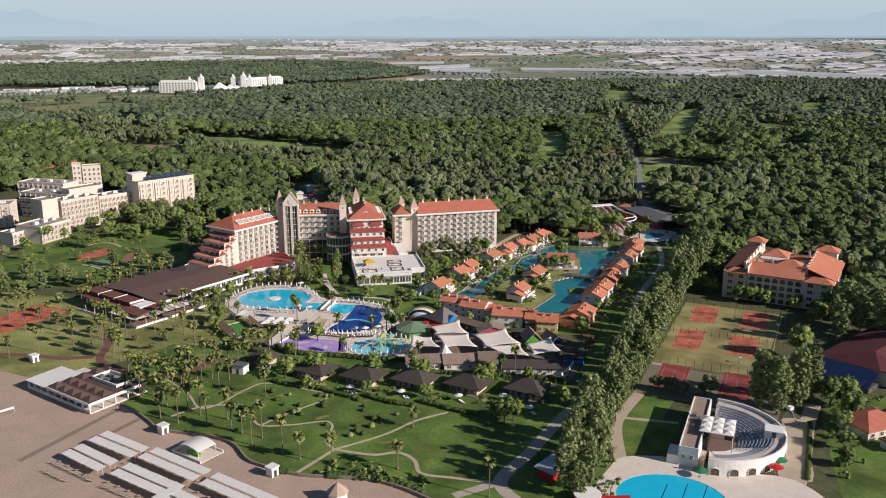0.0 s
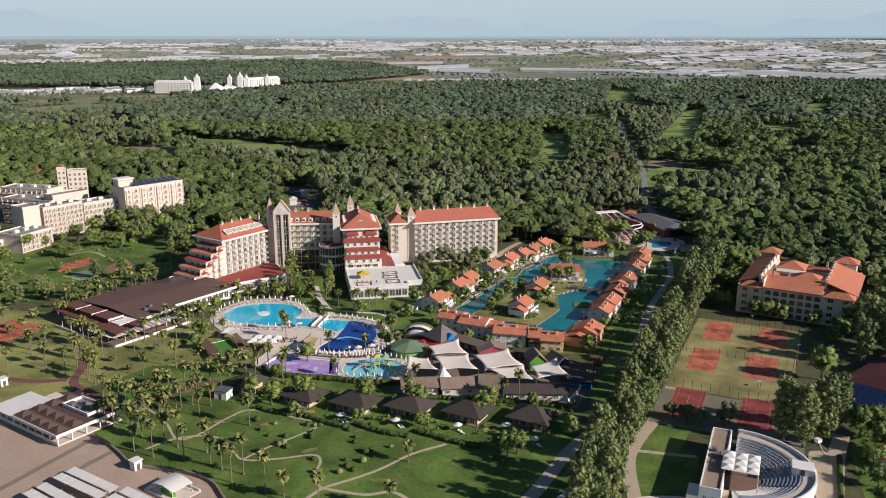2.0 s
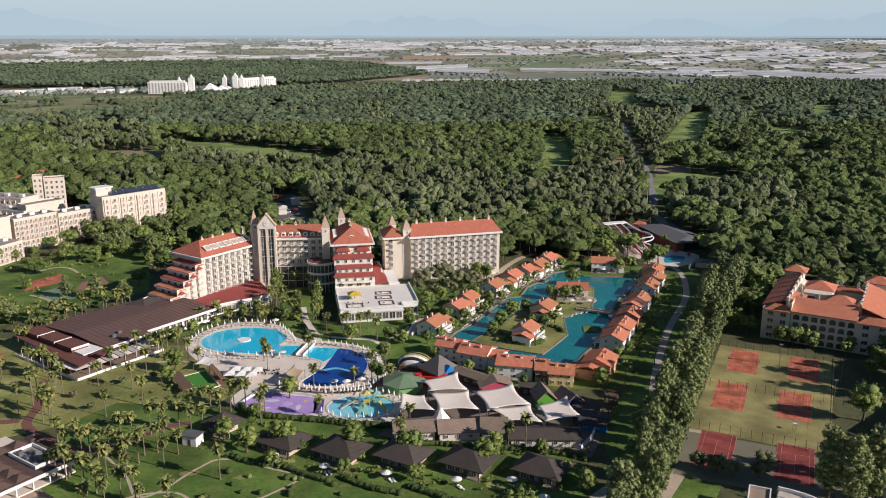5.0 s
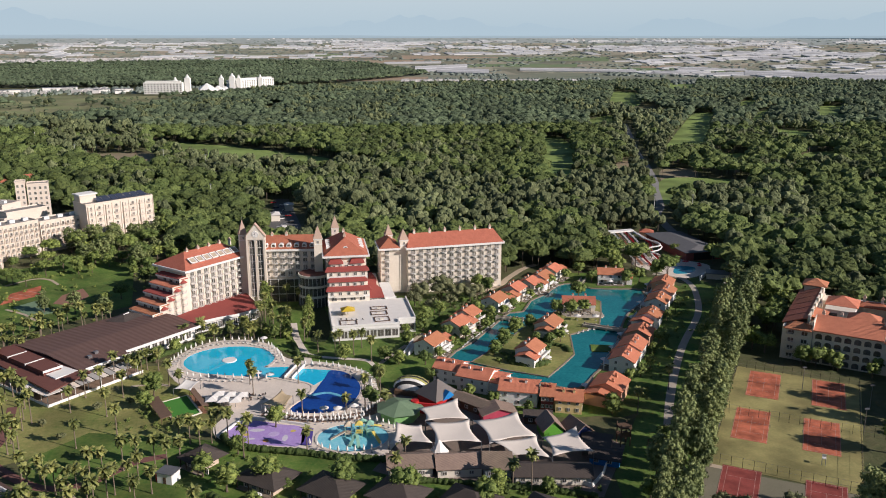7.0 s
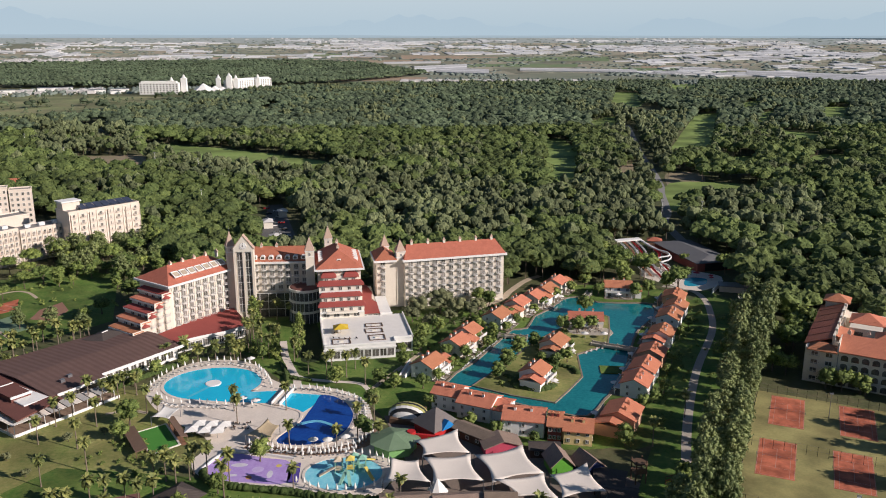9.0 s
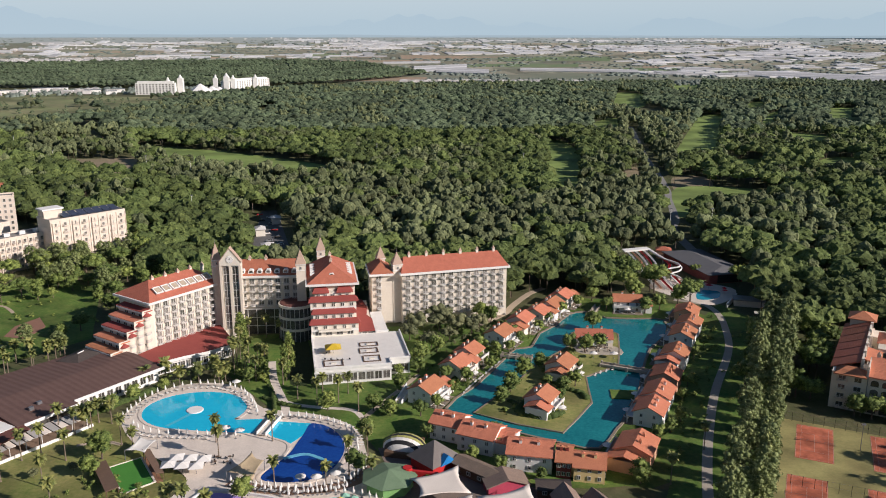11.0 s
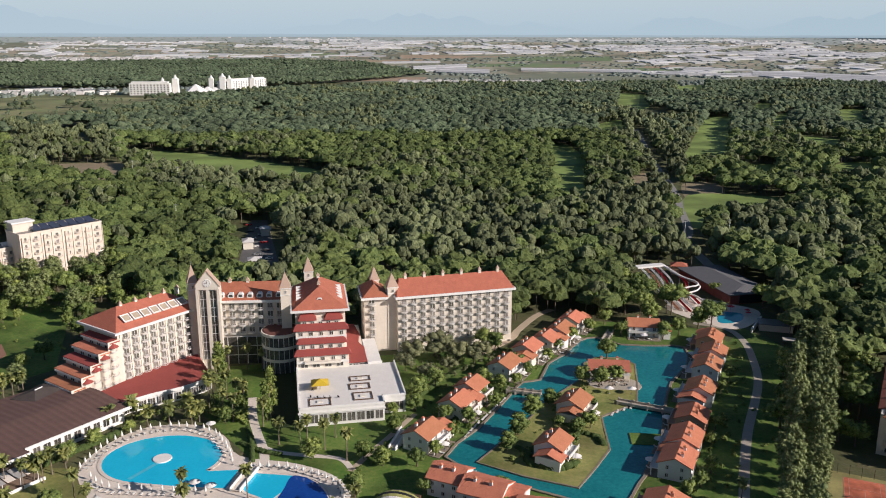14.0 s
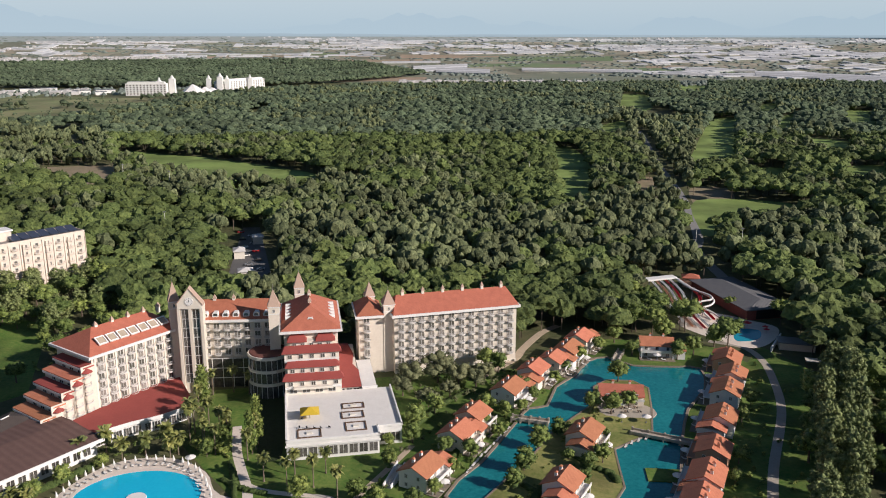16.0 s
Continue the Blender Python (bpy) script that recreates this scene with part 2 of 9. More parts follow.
        solid(bm, vs, ((0, 1, 2, 3), (7, 6, 5, 4), (0, 4, 5, 1), (1, 5, 6, 2), (2, 6, 7, 3), (3, 7, 4, 0)), mi)
    return bm


def cone(bm, x, y, z0, z1, r0, r1, n=8, mi=0, turn=0.0):
    ring = lambda r, z: [bm.verts.new((x + r * math.cos(2 * math.pi * i / n + turn), y + r * math.sin(2 * math.pi * i / n + turn), z)) for i in range(n)]
    a = ring(r0, z0)
    if r1 > 0.001:
        b = ring(r1, z1)
        for i in range(n):
            bm.faces.new((a[i], a[(i + 1) % n], b[(i + 1) % n], b[i])).material_index = mi
        bm.faces.new(b).material_index = mi
    else:
        t = bm.verts.new((x, y, z1))
        for i in range(n):
            bm.faces.new((a[i], a[(i + 1) % n], t)).material_index = mi
    bm.faces.new(a[::-1]).material_index = mi
    return bm


def smoothed(pts, steps=6, closed=True):
    """A round curve through a few plan points."""
    n, out = len(pts), []
    for i in range(n if closed else n - 1):
        p = [Vector(pts[(i + k) % n] if closed else pts[min(max(i + k, 0), n - 1)]) for k in (-1, 0, 1, 2)]
        for s in range(steps):
            t = s / steps
            q = 0.5 * (2 * p[1] + (p[2] - p[0]) * t + (2 * p[0] - 5 * p[1] + 4 * p[2] - p[3]) * t * t + (3 * p[1] - p[0] - 3 * p[2] + p[3]) * t ** 3)
            out.append((q.x, q.y))
    return out if closed else out + [tuple(pts[-1])]


def oval(cx, cy, rx, ry, turn=0.0, n=40, a0=0.0, a1=360.0):
    c, s = math.cos(radians(turn)), math.sin(radians(turn))
    full = a1 - a0 >= 360
    out = []
    for i in range(n):
        a = radians(a0 + (a1 - a0) * i / (n if full else n - 1))
        u, v = rx * math.cos(a), ry * math.sin(a)
        out.append((cx + u * c - v * s, cy + u * s + v * c))
    return out


def quad(ox, oy, ang, u0, u1, v0, v1):
    c, s = math.cos(radians(ang)), math.sin(radians(ang))
    return [(ox + u * c - v * s, oy + u * s + v * c) for u, v in ((u0, v0), (u1, v0), (u1, v1), (u0, v1))]


rnd0 = random.Random(12)


def sheet(name, pts, z, material, label, category, thick=0.25, kind="structure"):
    """A piece of ground of its own surface, let into the ground."""
    bm = bmesh.new()
    prism(bm, pts, z - thick, z)
    bmesh.ops.triangulate(bm, faces=[f for f in bm.faces if len(f.verts) > 4])
    return tagged(link(name, bm, material), label, category, kind=kind)


def ribbon(name, pts, width, z, material, label, category, steps=8, thick=0.2):
    """A path of even width along a round line."""
    line = smoothed(pts, steps, closed=False)
    bm, prev = bmesh.new(), None
    for i, p in enumerate(line):
        a, b = line[max(i - 1, 0)], line[min(i + 1, len(line) - 1)]
        t = Vector((b[0] - a[0], b[1] - a[1])).normalized()
        row = [bm.verts.new((p[0] - t.y * s, p[1] + t.x * s, zz)) for s, zz in ((width / 2, z - thick), (width / 2, z), (-width / 2, z), (-width / 2, z - thick))]
        if prev:
            for k in range(3):
                bm.faces.new((prev[k], prev[k + 1], row[k + 1], row[k]))
        prev = row
    return tagged(link(name, bm, material), label, category, kind="structure")


def kerb(name, pts, width, z0, z1, material, label, category, closed=True, parent=None):
    """A low wall or coping along a line."""
    bm, n = bmesh.new(), len(pts)
    rows = []
    for i, p in enumerate(pts):
        a, b = (pts[i - 1], pts[(i + 1) % n]) if closed else (pts[max(i - 1, 0)], pts[min(i + 1, n - 1)])
        t = Vector((b[0] - a[0], b[1] - a[1])).normalized()
        rows.append([bm.verts.new((p[0] - t.y * s, p[1] + t.x * s, z)) for s, z in ((width / 2, z0), (width / 2, z1), (-width / 2, z1), (-width / 2, z0))])
    for i in range(n if closed else n - 1):
        a, b = rows[i], rows[(i + 1) % n]
        for k in range(3):
            bm.faces.new((a[k], a[k + 1], b[k + 1], b[k]))
    ob = link(name, bm, material, parent)
    return ob if parent else tagged(ob, label, category, kind="structure")


def soup(name, verts, faces, material, label, category, kind="stuff", smooth=True, parent=None):
    """One mesh from arrays of vertices and triangles."""
    me = bpy.data.meshes.new(name)
    verts, faces = np.asarray(verts, np.float32), np.asarray(faces, np.int32)
    me.vertices.add(len(verts))
    me.vertices.foreach_set("co", verts.ravel())
    me.loops.add(faces.size)
    me.loops.foreach_set("vertex_index", faces.ravel())
    me.polygons.add(len(faces))
    me.polygons.foreach_set("loop_start", np.arange(0, faces.size, faces.shape[1], dtype=np.int32))
    me.polygons.foreach_set("use_smooth", np.full(len(faces), smooth))
    me.update(calc_edges=True)
    me.materials.append(material)
    ob = new(name, me)
    if parent:
        ob.parent = parent
        return ob
    return tagged(ob, label, category, kind=kind)


def scatter(template, places, sizes, heights, turns):
    """Arrays for many copies of a small template of vertices and triangles."""
    tv, tf = template
    c, s = np.cos(turns)[:, None], np.sin(turns)[:, None]
    x = (tv[None, :, 0] * c - tv[None, :, 1] * s) * sizes[:, None] + places[:, 0:1]
    y = (tv[None, :, 0] * s + tv[None, :, 1] * c) * sizes[:, None] + places[:, 1:2]
    z = tv[None, :, 2] * heights[:, None] + places[:, 2:3]
    v = np.stack([x, y, z], -1).reshape(-1, 3)
    f = (tf[None] + (np.arange(len(places)) * len(tv))[:, None, None]).reshape(-1, 3)
    return v, f


def inside(px, py, poly):
    """Which of many plan points lie in a polygon."""
    hit = np.zeros(len(px), bool)
    n = len(poly)
    for i in range(n):
        (x0, y0), (x1, y1) = poly[i], poly[(i + 1) % n]
        cross = (y0 > py) != (y1 > py)
        hit ^= cross & (px < (x1 - x0) * (py - y0) / (y1 - y0 + 1e-12) + x0)
    return hit

# ---- ground ----
FAR = 4930.0


def rise(d):
    """The plain lifts softly towards the far rim."""
    return 110.0 * np.clip((np.asarray(d, float) - 2900.0) / 2030.0, 0, 1) ** 1.55


def ground_sheet():
    rings = [0, 60, 150, 300, 500, 800, 1200, 1700, 2200, 2600, 2900] + [2900 + 2030 * i / 16 for i in range(1, 17)]
    n, verts, faces = 96, [(0.0, 0.0, 0.0)], []
    for r in rings[1:]:
        for i in range(n):
            a = 2 * math.pi * i / n
            verts.append((r * math.cos(a), r * math.sin(a), float(rise(r))))
    for i in range(n):
        faces.append((0, 1 + i, 1 + (i + 1) % n))
    for k in range(len(rings) - 2):
        a, b = 1 + k * n, 1 + (k + 1) * n
        for i in range(n):
            j = (i + 1) % n
            faces += [(a + i, b + i, b + j), (a + i, b + j, a + j)]
    ob = soup("ground", verts, faces, EARTH, "grassy earth and scrub reaching to the horizon", "ground", kind="structure")
    return ob


ground_sheet()
sheet("beach", [(-700, 300), (-420, 310), (-200, 330), (-142, 300), (-106, 279), (-95, 270), (-83, 256), (-75, 253), (-65, 250), (-56, 244), (-50, 234), (-43, 229), (-33, 224), (-21, 222), (-11, 220), (-1, 214), (8, 206), (30, 190), (60, 176), (120, 166), (420, 160), (420, -500), (-700, -500)], 0.06, SAND, "brown sandy beach with trodden tracks", "beach")
sheet("park_lawn", [(-106, 279), (-95, 270), (-83, 256), (-75, 253), (-65, 250), (-56, 244), (-50, 234), (-43, 229), (-33, 224), (-21, 222), (-11, 220), (-1, 214), (8, 206), (30, 190), (60, 200), (62, 262), (52, 290), (20, 306), (-30, 322), (-70, 330), (-100, 335), (-112, 318)], 0.03, LAWN, "mown green park lawn with worn patches", "lawn")
sheet("garden_lawn", [(-270, 300), (-200, 296), (-142, 302), (-112, 318), (-100, 335), (-70, 330), (-62, 336), (-58, 350), (-74, 366), (-90, 392), (-98, 392), (-118, 418), (-140, 425), (-165, 402), (-240, 424)], 0.032, DRYLAWN, "dry yellowish garden lawn among palms", "lawn")
sheet("east_lawn", [(62, 215), (100, 280), (118, 345), (135, 385), (172, 470), (160, 505), (140, 478), (112, 425), (86, 345), (66, 300)], 0.03, LAWN, "shaded grass strip along the tree avenue", "lawn")
sheet("hotel_lawn", [(-62, 428), (-40, 396), (-8, 378), (-2, 364), (16, 366), (26, 380), (14, 400), (40, 448), (60, 486), (8, 480), (-60, 470)], 0.03, LAWN, "garden grass round the hotel terrace", "lawn")
sheet("west_lawn", [(-240, 430), (-180, 420), (-150, 445), (-128, 470), (-150, 545), (-180, 560), (-235, 520)], 0.03, LAWN, "sports lawn beside the neighbouring hotel", "lawn")
# golf fairways
FAIRS = [
    [(-305, 1125), (-255, 1100), (-195, 1067), (-108, 995), (-62, 940), (-62, 856), (-122, 874), (-181, 920), (-247, 982), (-290, 1045)],
    [(494, 1469), (524, 1450), (408, 1160), (340, 985), (318, 952), (282, 948), (300, 1012), (340, 1110), (400, 1255)],
    [(241, 819), (301, 812), (317, 775), (270, 728), (243, 720), (209, 700), (209, 718)],
    [(180, 1135), (205, 1134), (194, 984), (148, 774), (128, 783), (146, 910)],
    [(284, 1347), (344, 1430), (288, 1200), (251, 1190)],
    [(507, 1215), (554, 1190), (544, 1147), (465, 1007), (449, 1052)],
    [(605, 1475), (660, 1530), (518, 1251), (462, 1171)],
    [(760, 1578), (814, 1587), (631, 1255), (598, 1263)],
    [(670, 1707), (717, 1744), (599, 1480), (552, 1452)],
    [(486, 2008), (533, 1940), (441, 1628), (394, 1654)],
    [(736, 2384), (810, 2357), (642, 1913), (600, 1950)],
    [(345, 978), (386, 966), (342, 875), (309, 879)],
    [(448, 978), (491, 984), (437, 892), (393, 836), (387, 864)],
]
for pts in FAIRS:
    sheet("golf_fairway", smoothed(pts, 4), 0.056 + 0.005 * FAIRS.index(pts), FAIRWAY, "light green mown golf fairway between pines", "golf course")
ROAD = [(182, 600), (187, 660), (198, 690), (212, 739), (224, 787), (234, 831), (247, 896), (268, 1011), (291, 1116), (314, 1221), (331, 1303)]
ribbon("forest_road", ROAD, 6.4, 0.06, mat("worn_pale_asphalt", (0.30, 0.29, 0.275), (0.22, 0.215, 0.205), size=9, fine=1.2), "pale worn asphalt road through the forest", "road")
CLEAR = [[(-350, 997), (-306, 1017), (-273, 1008), (-221, 880), (-257, 885), (-306, 915)], [(222, 918), (238, 917), (203, 794), (189, 799)], [(254, 871), (286, 864), (252, 774), (230, 775)], [(-520, 1180), (-440, 1160), (-420, 1195), (-500, 1225)]]
for pts in CLEAR:
    sheet("bare_ground", smoothed(pts, 5), 0.05, mat("bare_brown_earth", (0.34, 0.25, 0.18), (0.20, 0.19, 0.10), size=22, fine=4), "bare brown earth in a forest clearing", "ground")
sheet("golf_meadow", smoothed([(-1400, 1330), (-700, 1330), (-542, 1357), (-492, 1402), (-465, 1506), (-434, 1665), (-380, 1830), (-450, 1880), (-640, 1960), (-864, 2050), (-1500, 2040)], 4), 0.045, mat("dry_meadow", (0.125, 0.175, 0.062), (0.27, 0.235, 0.13), size=70, fine=14, broad=120), "light green and brown open golf land", "golf course")
sheet("car_park", [(-99, 738), (-88, 738), (-64, 628), (-70, 600), (-84, 604)], 0.05, ASPHALT, "asphalt car park among pines", "car park")

for x, y, a, rx, ry in ((-21, 284.5, -25, 3.4, 1.6), (-13.5, 282.5, -15, 2.6, 1.3), (-4.5, 281.5, -20, 4.2, 1.6), (-14.5, 275, 20, 2.6, 1.0), (28.5, 272.5, -30, 3.0, 1.8), (-34, 291, -30, 3.2, 1.5), (8, 277, -20, 2.4, 1.2), (-62, 284, 10, 3.0, 1.6), (-46, 281, 10, 2.6, 1.2), (-30, 262, 30, 2.8, 1.0), (-8, 243, -10, 2.4, 1.0), (12, 238, 30, 2.2, 1.1)):
    sheet("dry_patch", [(px + rnd0.uniform(-0.3, 0.3), py + rnd0.uniform(-0.3, 0.3)) for px, py in oval(x, y, rx, ry, a, 18)], 0.036, DRYLAWN, "dry yellowed patch of grass", "grass")
# garden ground between the villas, and paving of the children's club
sheet("villa_garden", [(4, 392), (22, 366), (44, 346), (78, 338), (92, 345), (150, 480), (140, 505), (112, 514), (84, 518), (60, 492)], 0.02, LAWN, "garden lawn round the lagoon villas", "lawn")
sheet("club_paving", [(-6, 306), (4, 300), (60, 288), (74, 318), (62, 332), (30, 346), (12, 366), (-2, 366), (2, 350), (6, 332)], 0.06, mat("grey_brown_paving", (0.25, 0.20, 0.165), (0.17, 0.135, 0.115), size=4, fine=0.6), "grey-brown paving of the children's club", "paving")
REDPAVE = mat("dark_red_paving", (0.22, 0.105, 0.085), (0.16, 0.075, 0.065), size=3, fine=0.5)
ribbon("red_path", [(-180, 328), (-161, 326), (-151, 324), (-140, 321), (-128, 322)], 3.2, 0.09, REDPAVE, "dark red paved walk through the garden", "path")
ribbon("red_path", [(-134, 356), (-127, 334), (-124, 318), (-108, 304), (-98, 300), (-88, 303), (-79, 314), (-70, 318)], 3.2, 0.098, REDPAVE, "dark red paved walk through the garden", "path")
# Near-black green sheet laid over the lawn, painting the building's deep shade.
sheet("ivy_bed", smoothed([(-48, 472), (-43, 455), (-38, 432), (-36, 417), (-31, 416), (-28.9, 420), (-30, 440), (-34, 460), (-38, 474)], 3), 0.075, mat("painted_deep_shade", (0.018, 0.030, 0.010), (0.042, 0.060, 0.02), size=2.0, fine=0.4, bump=0.9), "dark green sheet painted as shade between hotel and terrace", "planting")
ribbon("garden_path", [(-46.4, 440), (-43.5, 424), (-40, 412), (-36, 400), (-34.5, 392)], 3.0, 0.09, DECKM, "pale paved walk from hotel to pools", "path")
ribbon("garden_path", [(-36, 402), (-31.5, 399), (-23, 396.5), (-12, 394), (-8, 388)], 2.0, 0.096, DECKM, "pale paved walk from hotel to pools", "path")
ribbon("garden_path", [(-8, 386), (-2, 397.8), (4.7, 410), (12, 424)], 2.0, 0.085, PATHM, "narrow beige path across the lawn", "path")
ribbon("garden_path", [(79, 534), (70, 525), (59, 506), (54, 495), (39, 478)], 3.4, 0.085, PATHM, "beige walk behind the villas", "path")
ribbon("garden_path", [(-98, 372), (-90, 374), (-84, 372)], 1.6, 0.09, PATHM, "narrow beige path across the lawn", "path")

# park paths
for i, (pts, w) in enumerate((([(-95, 301), (-81, 284), (-74, 272), (-68, 274), (-60, 287), (-52, 292), (-28, 282), (-12, 288)], 1.1), ([(-82, 265), (-74, 272), (-63, 273), (-55, 265), (-50, 257), (-39, 257), (-29, 259), (-26, 255), (-27, 245), (-24, 239)], 1.1), ([(-50, 257), (-44, 264), (-33, 274), (-27, 281)], 1.0), ([(-34, 225), (-24, 239)], 1.5), ([(-24, 239), (-12, 235), (-4, 236), (1, 231), (3, 223), (12, 220), (23, 217)], 1.6), ([(-24, 239), (-9, 248), (2, 258), (13, 264)], 1.3))):
    ribbon("park_path", pts, w * 0.8, 0.07 + 0.006 * i, PATHM, "narrow beige path across the lawn", "path")
ribbon("service_path", [(31, 204), (26, 217), (37, 234), (53, 260), (62, 270)], 4.2, 0.08, GREYPATH, "grey paved walk beside the park", "path")
ribbon("service_path", [(12, 210), (26, 217)], 3.0, 0.076, GREYPATH, "grey paved walk beside the park", "path")
ribbon("avenue_path", [(90, 325), (97, 346), (107, 372), (121, 404), (141, 443), (150, 470), (154, 490), (152, 504), (140, 512)], 3.1, 0.08, GREYPATH, "grey winding walk along the lagoon villas", "path")
ribbon("theatre_path", [(64, 226), (68, 249), (74, 262), (88, 284), (105, 318)], 4.0, 0.08, PATHM, "beige walk beside the open-air theatre", "path")
ribbon("theatre_path", [(72, 257), (90, 252)], 1.8, 0.084, PATHM, "beige walk beside the open-air theatre", "path")
sheet("theatre_paving", smoothed([(126, 254), (133, 252), (134, 249), (122, 224), (117, 213), (108, 214), (112, 224), (120, 238)], 2), 0.075, PATHM, "beige paving beside the open-air theatre", "paving")
ribbon("east_path", [(108, 206), (118, 222), (132, 248), (142, 264)], 5.0, 0.08, PATHM, "beige walk beside the open-air theatre", "path")
ribbon("sand_track", [(-120, 236), (-102, 271)], 2.2, 0.075, STONE, "dark trodden boardwalk on the sand", "path")
ribbon("sand_track", [(-99, 252), (-92, 264)], 2.0, 0.075, STONE, "dark trodden boardwalk on the sand", "path")

# promenade wall between beach and park
PROM = [(-102, 275), (-95, 269), (-88, 261), (-83, 255), (-75, 252), (-65, 249), (-56, 243), (-50, 233), (-43, 228), (-33, 223), (-21, 221), (-11, 219), (-1, 213), (8, 205)]
kerb("promenade_wall", smoothed(PROM, 4, closed=False), 0.6, 0.0, 1.0, STONE, "low stone wall between beach and lawn", "wall", closed=False)

# ---- distance ----
def lump(sub, seed, flat=0.62, rough=0.32):
    """A crown template: a lumpy dome of about unit radius, 0 to 1 high."""
    bm = bmesh.new()
    bmesh.ops.create_icosphere(bm, subdivisions=sub, radius=1)
    for v in bm.verts:
        k = noise.noise(v.co * 1.7 + Vector((seed * 7.3, seed, 1))) + 0.6 * noise.noise(v.co * 3.9 + Vector((seed, 5, seed * 3.1)))
        v.co *= 1 + rough * k
        v.co.z = (v.co.z if v.co.z > 0 else v.co.z * 0.45) * flat
    bmesh.ops.triangulate(bm, faces=bm.faces)
    low = [f for f in bm.faces if f.calc_center_median().z < -0.12]
    bmesh.ops.delete(bm, geom=low, context="FACES")
    bm.verts.index_update()
    verts = np.array([v.co[:] for v in bm.verts])
    faces = np.array([[v.index for v in f.verts] for f in bm.faces])
    bm.free()
    return verts, faces


rng = np.random.default_rng(5)


def crown_form(seed, sub, lofty=False, tufts=0, leaf=0.2):
    """A crown template of unit radius: a billowed dome for an umbrella pine, or ragged upright lobes, with loose tufts of needles on its skin."""
    r = np.random.default_rng(seed)
    V, F, k = [], [], 0
    lobes = [(0.0, 0.0, 0.0, 1.0)]
    if lofty:
        lobes = [(0.0, 0.0, 0.3, 0.62)] + [(0.56 * math.cos(2.4 * i), 0.56 * math.sin(2.4 * i), r.uniform(-0.5, 0.45), r.uniform(0.3, 0.5)) for i in range((3, 4, 6)[sub - 1])]
    for lx, ly, lz, size in lobes:
        bm = bmesh.new()
        bmesh.ops.create_icosphere(bm, subdivisions=sub if not lofty else max(1, sub - 1), radius=1)
        bm.verts.index_update()
        d = np.array([v.co[:] for v in bm.verts])
        faces = np.array([[v.index for v in f.verts] for f in bm.faces])
        bm.free()
        c = r.normal(0, 1, (15, 3))
        c[:, 2] = abs(c[:, 2]) * 0.9 - 0.2
        c /= np.linalg.norm(c, axis=1, keepdims=True)
        puff = np.exp(-9.0 * (1 - (d @ c.T).max(1)))
        v = d * (0.74 + 0.28 * puff + r.normal(0, 0.075, len(d)))[:, None]
        v[:, 2] *= np.where(v[:, 2] > 0, 1.1 if lofty else 0.80, 1.0 if lofty else 0.30)
        v = v * np.array([r.uniform(0.9, 1.1), r.uniform(0.9, 1.1), 1.0]) * size + (lx, ly, lz)
        keep = v[faces].mean(1)[:, 2] > (-0.75 if lofty else -0.13)
        V.append(v)
        F.append(faces[keep] + k)
        k += len(v)
        m = tufts // len(lobes)
        if m:
            pick = faces[keep][r.integers(0, keep.sum(), m)]
            w = r.dirichlet((1, 1, 1), m)
            p = (v[pick] * w[:, :, None]).sum(1)
            out = p - np.array([lx, ly, lz - 0.2])
            out /= np.linalg.norm(out, axis=1, keepdims=True)
            side = np.cross(out, r.normal(0, 1, (m, 3)))
            side /= np.linalg.norm(side, axis=1, keepdims=True)
            up = np.cross(out, side)
            h = leaf * r.uniform(0.6, 1.2, (m, 1))
            V.append(np.stack([p - side * h * 0.5 - out * 0.02, p + side * h * 0.5 - out * 0.02, p + up * h * 0.5 + out * h * r.uniform(0.1, 0.9, (m, 1))], 1).reshape(-1, 3))
            F.append(np.arange(3 * m).reshape(-1, 3) + k)
            k += 3 * m
    return np.concatenate(V), np.concatenate(F)


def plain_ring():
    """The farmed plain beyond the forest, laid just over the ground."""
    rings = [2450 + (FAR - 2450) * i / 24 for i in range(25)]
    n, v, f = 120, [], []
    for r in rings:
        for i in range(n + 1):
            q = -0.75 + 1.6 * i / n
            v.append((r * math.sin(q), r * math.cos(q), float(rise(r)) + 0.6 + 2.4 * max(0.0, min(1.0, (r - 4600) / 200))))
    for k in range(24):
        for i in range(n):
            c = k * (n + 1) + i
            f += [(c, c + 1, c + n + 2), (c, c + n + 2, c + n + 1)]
    # The outer rings get a paler, bluer tone with haze put into it.
    for name, part_of, tones, label in (("farm_plain", slice(0, 19 * 2 * n), ((0.155, 0.19, 0.125), (0.265, 0.25, 0.185)), "green and grey farmland of the coastal plain"), ("far_farm_plain", slice(19 * 2 * n, None), ((0.25, 0.29, 0.275), (0.34, 0.345, 0.32)), "farmland at the far rim of the plain, paled by painted haze")):
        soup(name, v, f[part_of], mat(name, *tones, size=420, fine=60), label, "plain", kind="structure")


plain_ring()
# Plain tones lean pale and grey, belts most, distance haze put into them.
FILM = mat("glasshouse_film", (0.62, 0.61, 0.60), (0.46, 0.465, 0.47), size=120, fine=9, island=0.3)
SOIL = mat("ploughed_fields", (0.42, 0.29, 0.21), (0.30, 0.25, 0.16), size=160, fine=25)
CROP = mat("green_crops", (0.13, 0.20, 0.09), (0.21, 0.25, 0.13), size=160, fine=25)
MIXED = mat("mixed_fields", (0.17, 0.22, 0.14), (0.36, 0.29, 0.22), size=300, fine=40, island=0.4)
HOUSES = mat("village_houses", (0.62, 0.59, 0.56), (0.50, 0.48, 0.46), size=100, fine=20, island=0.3)
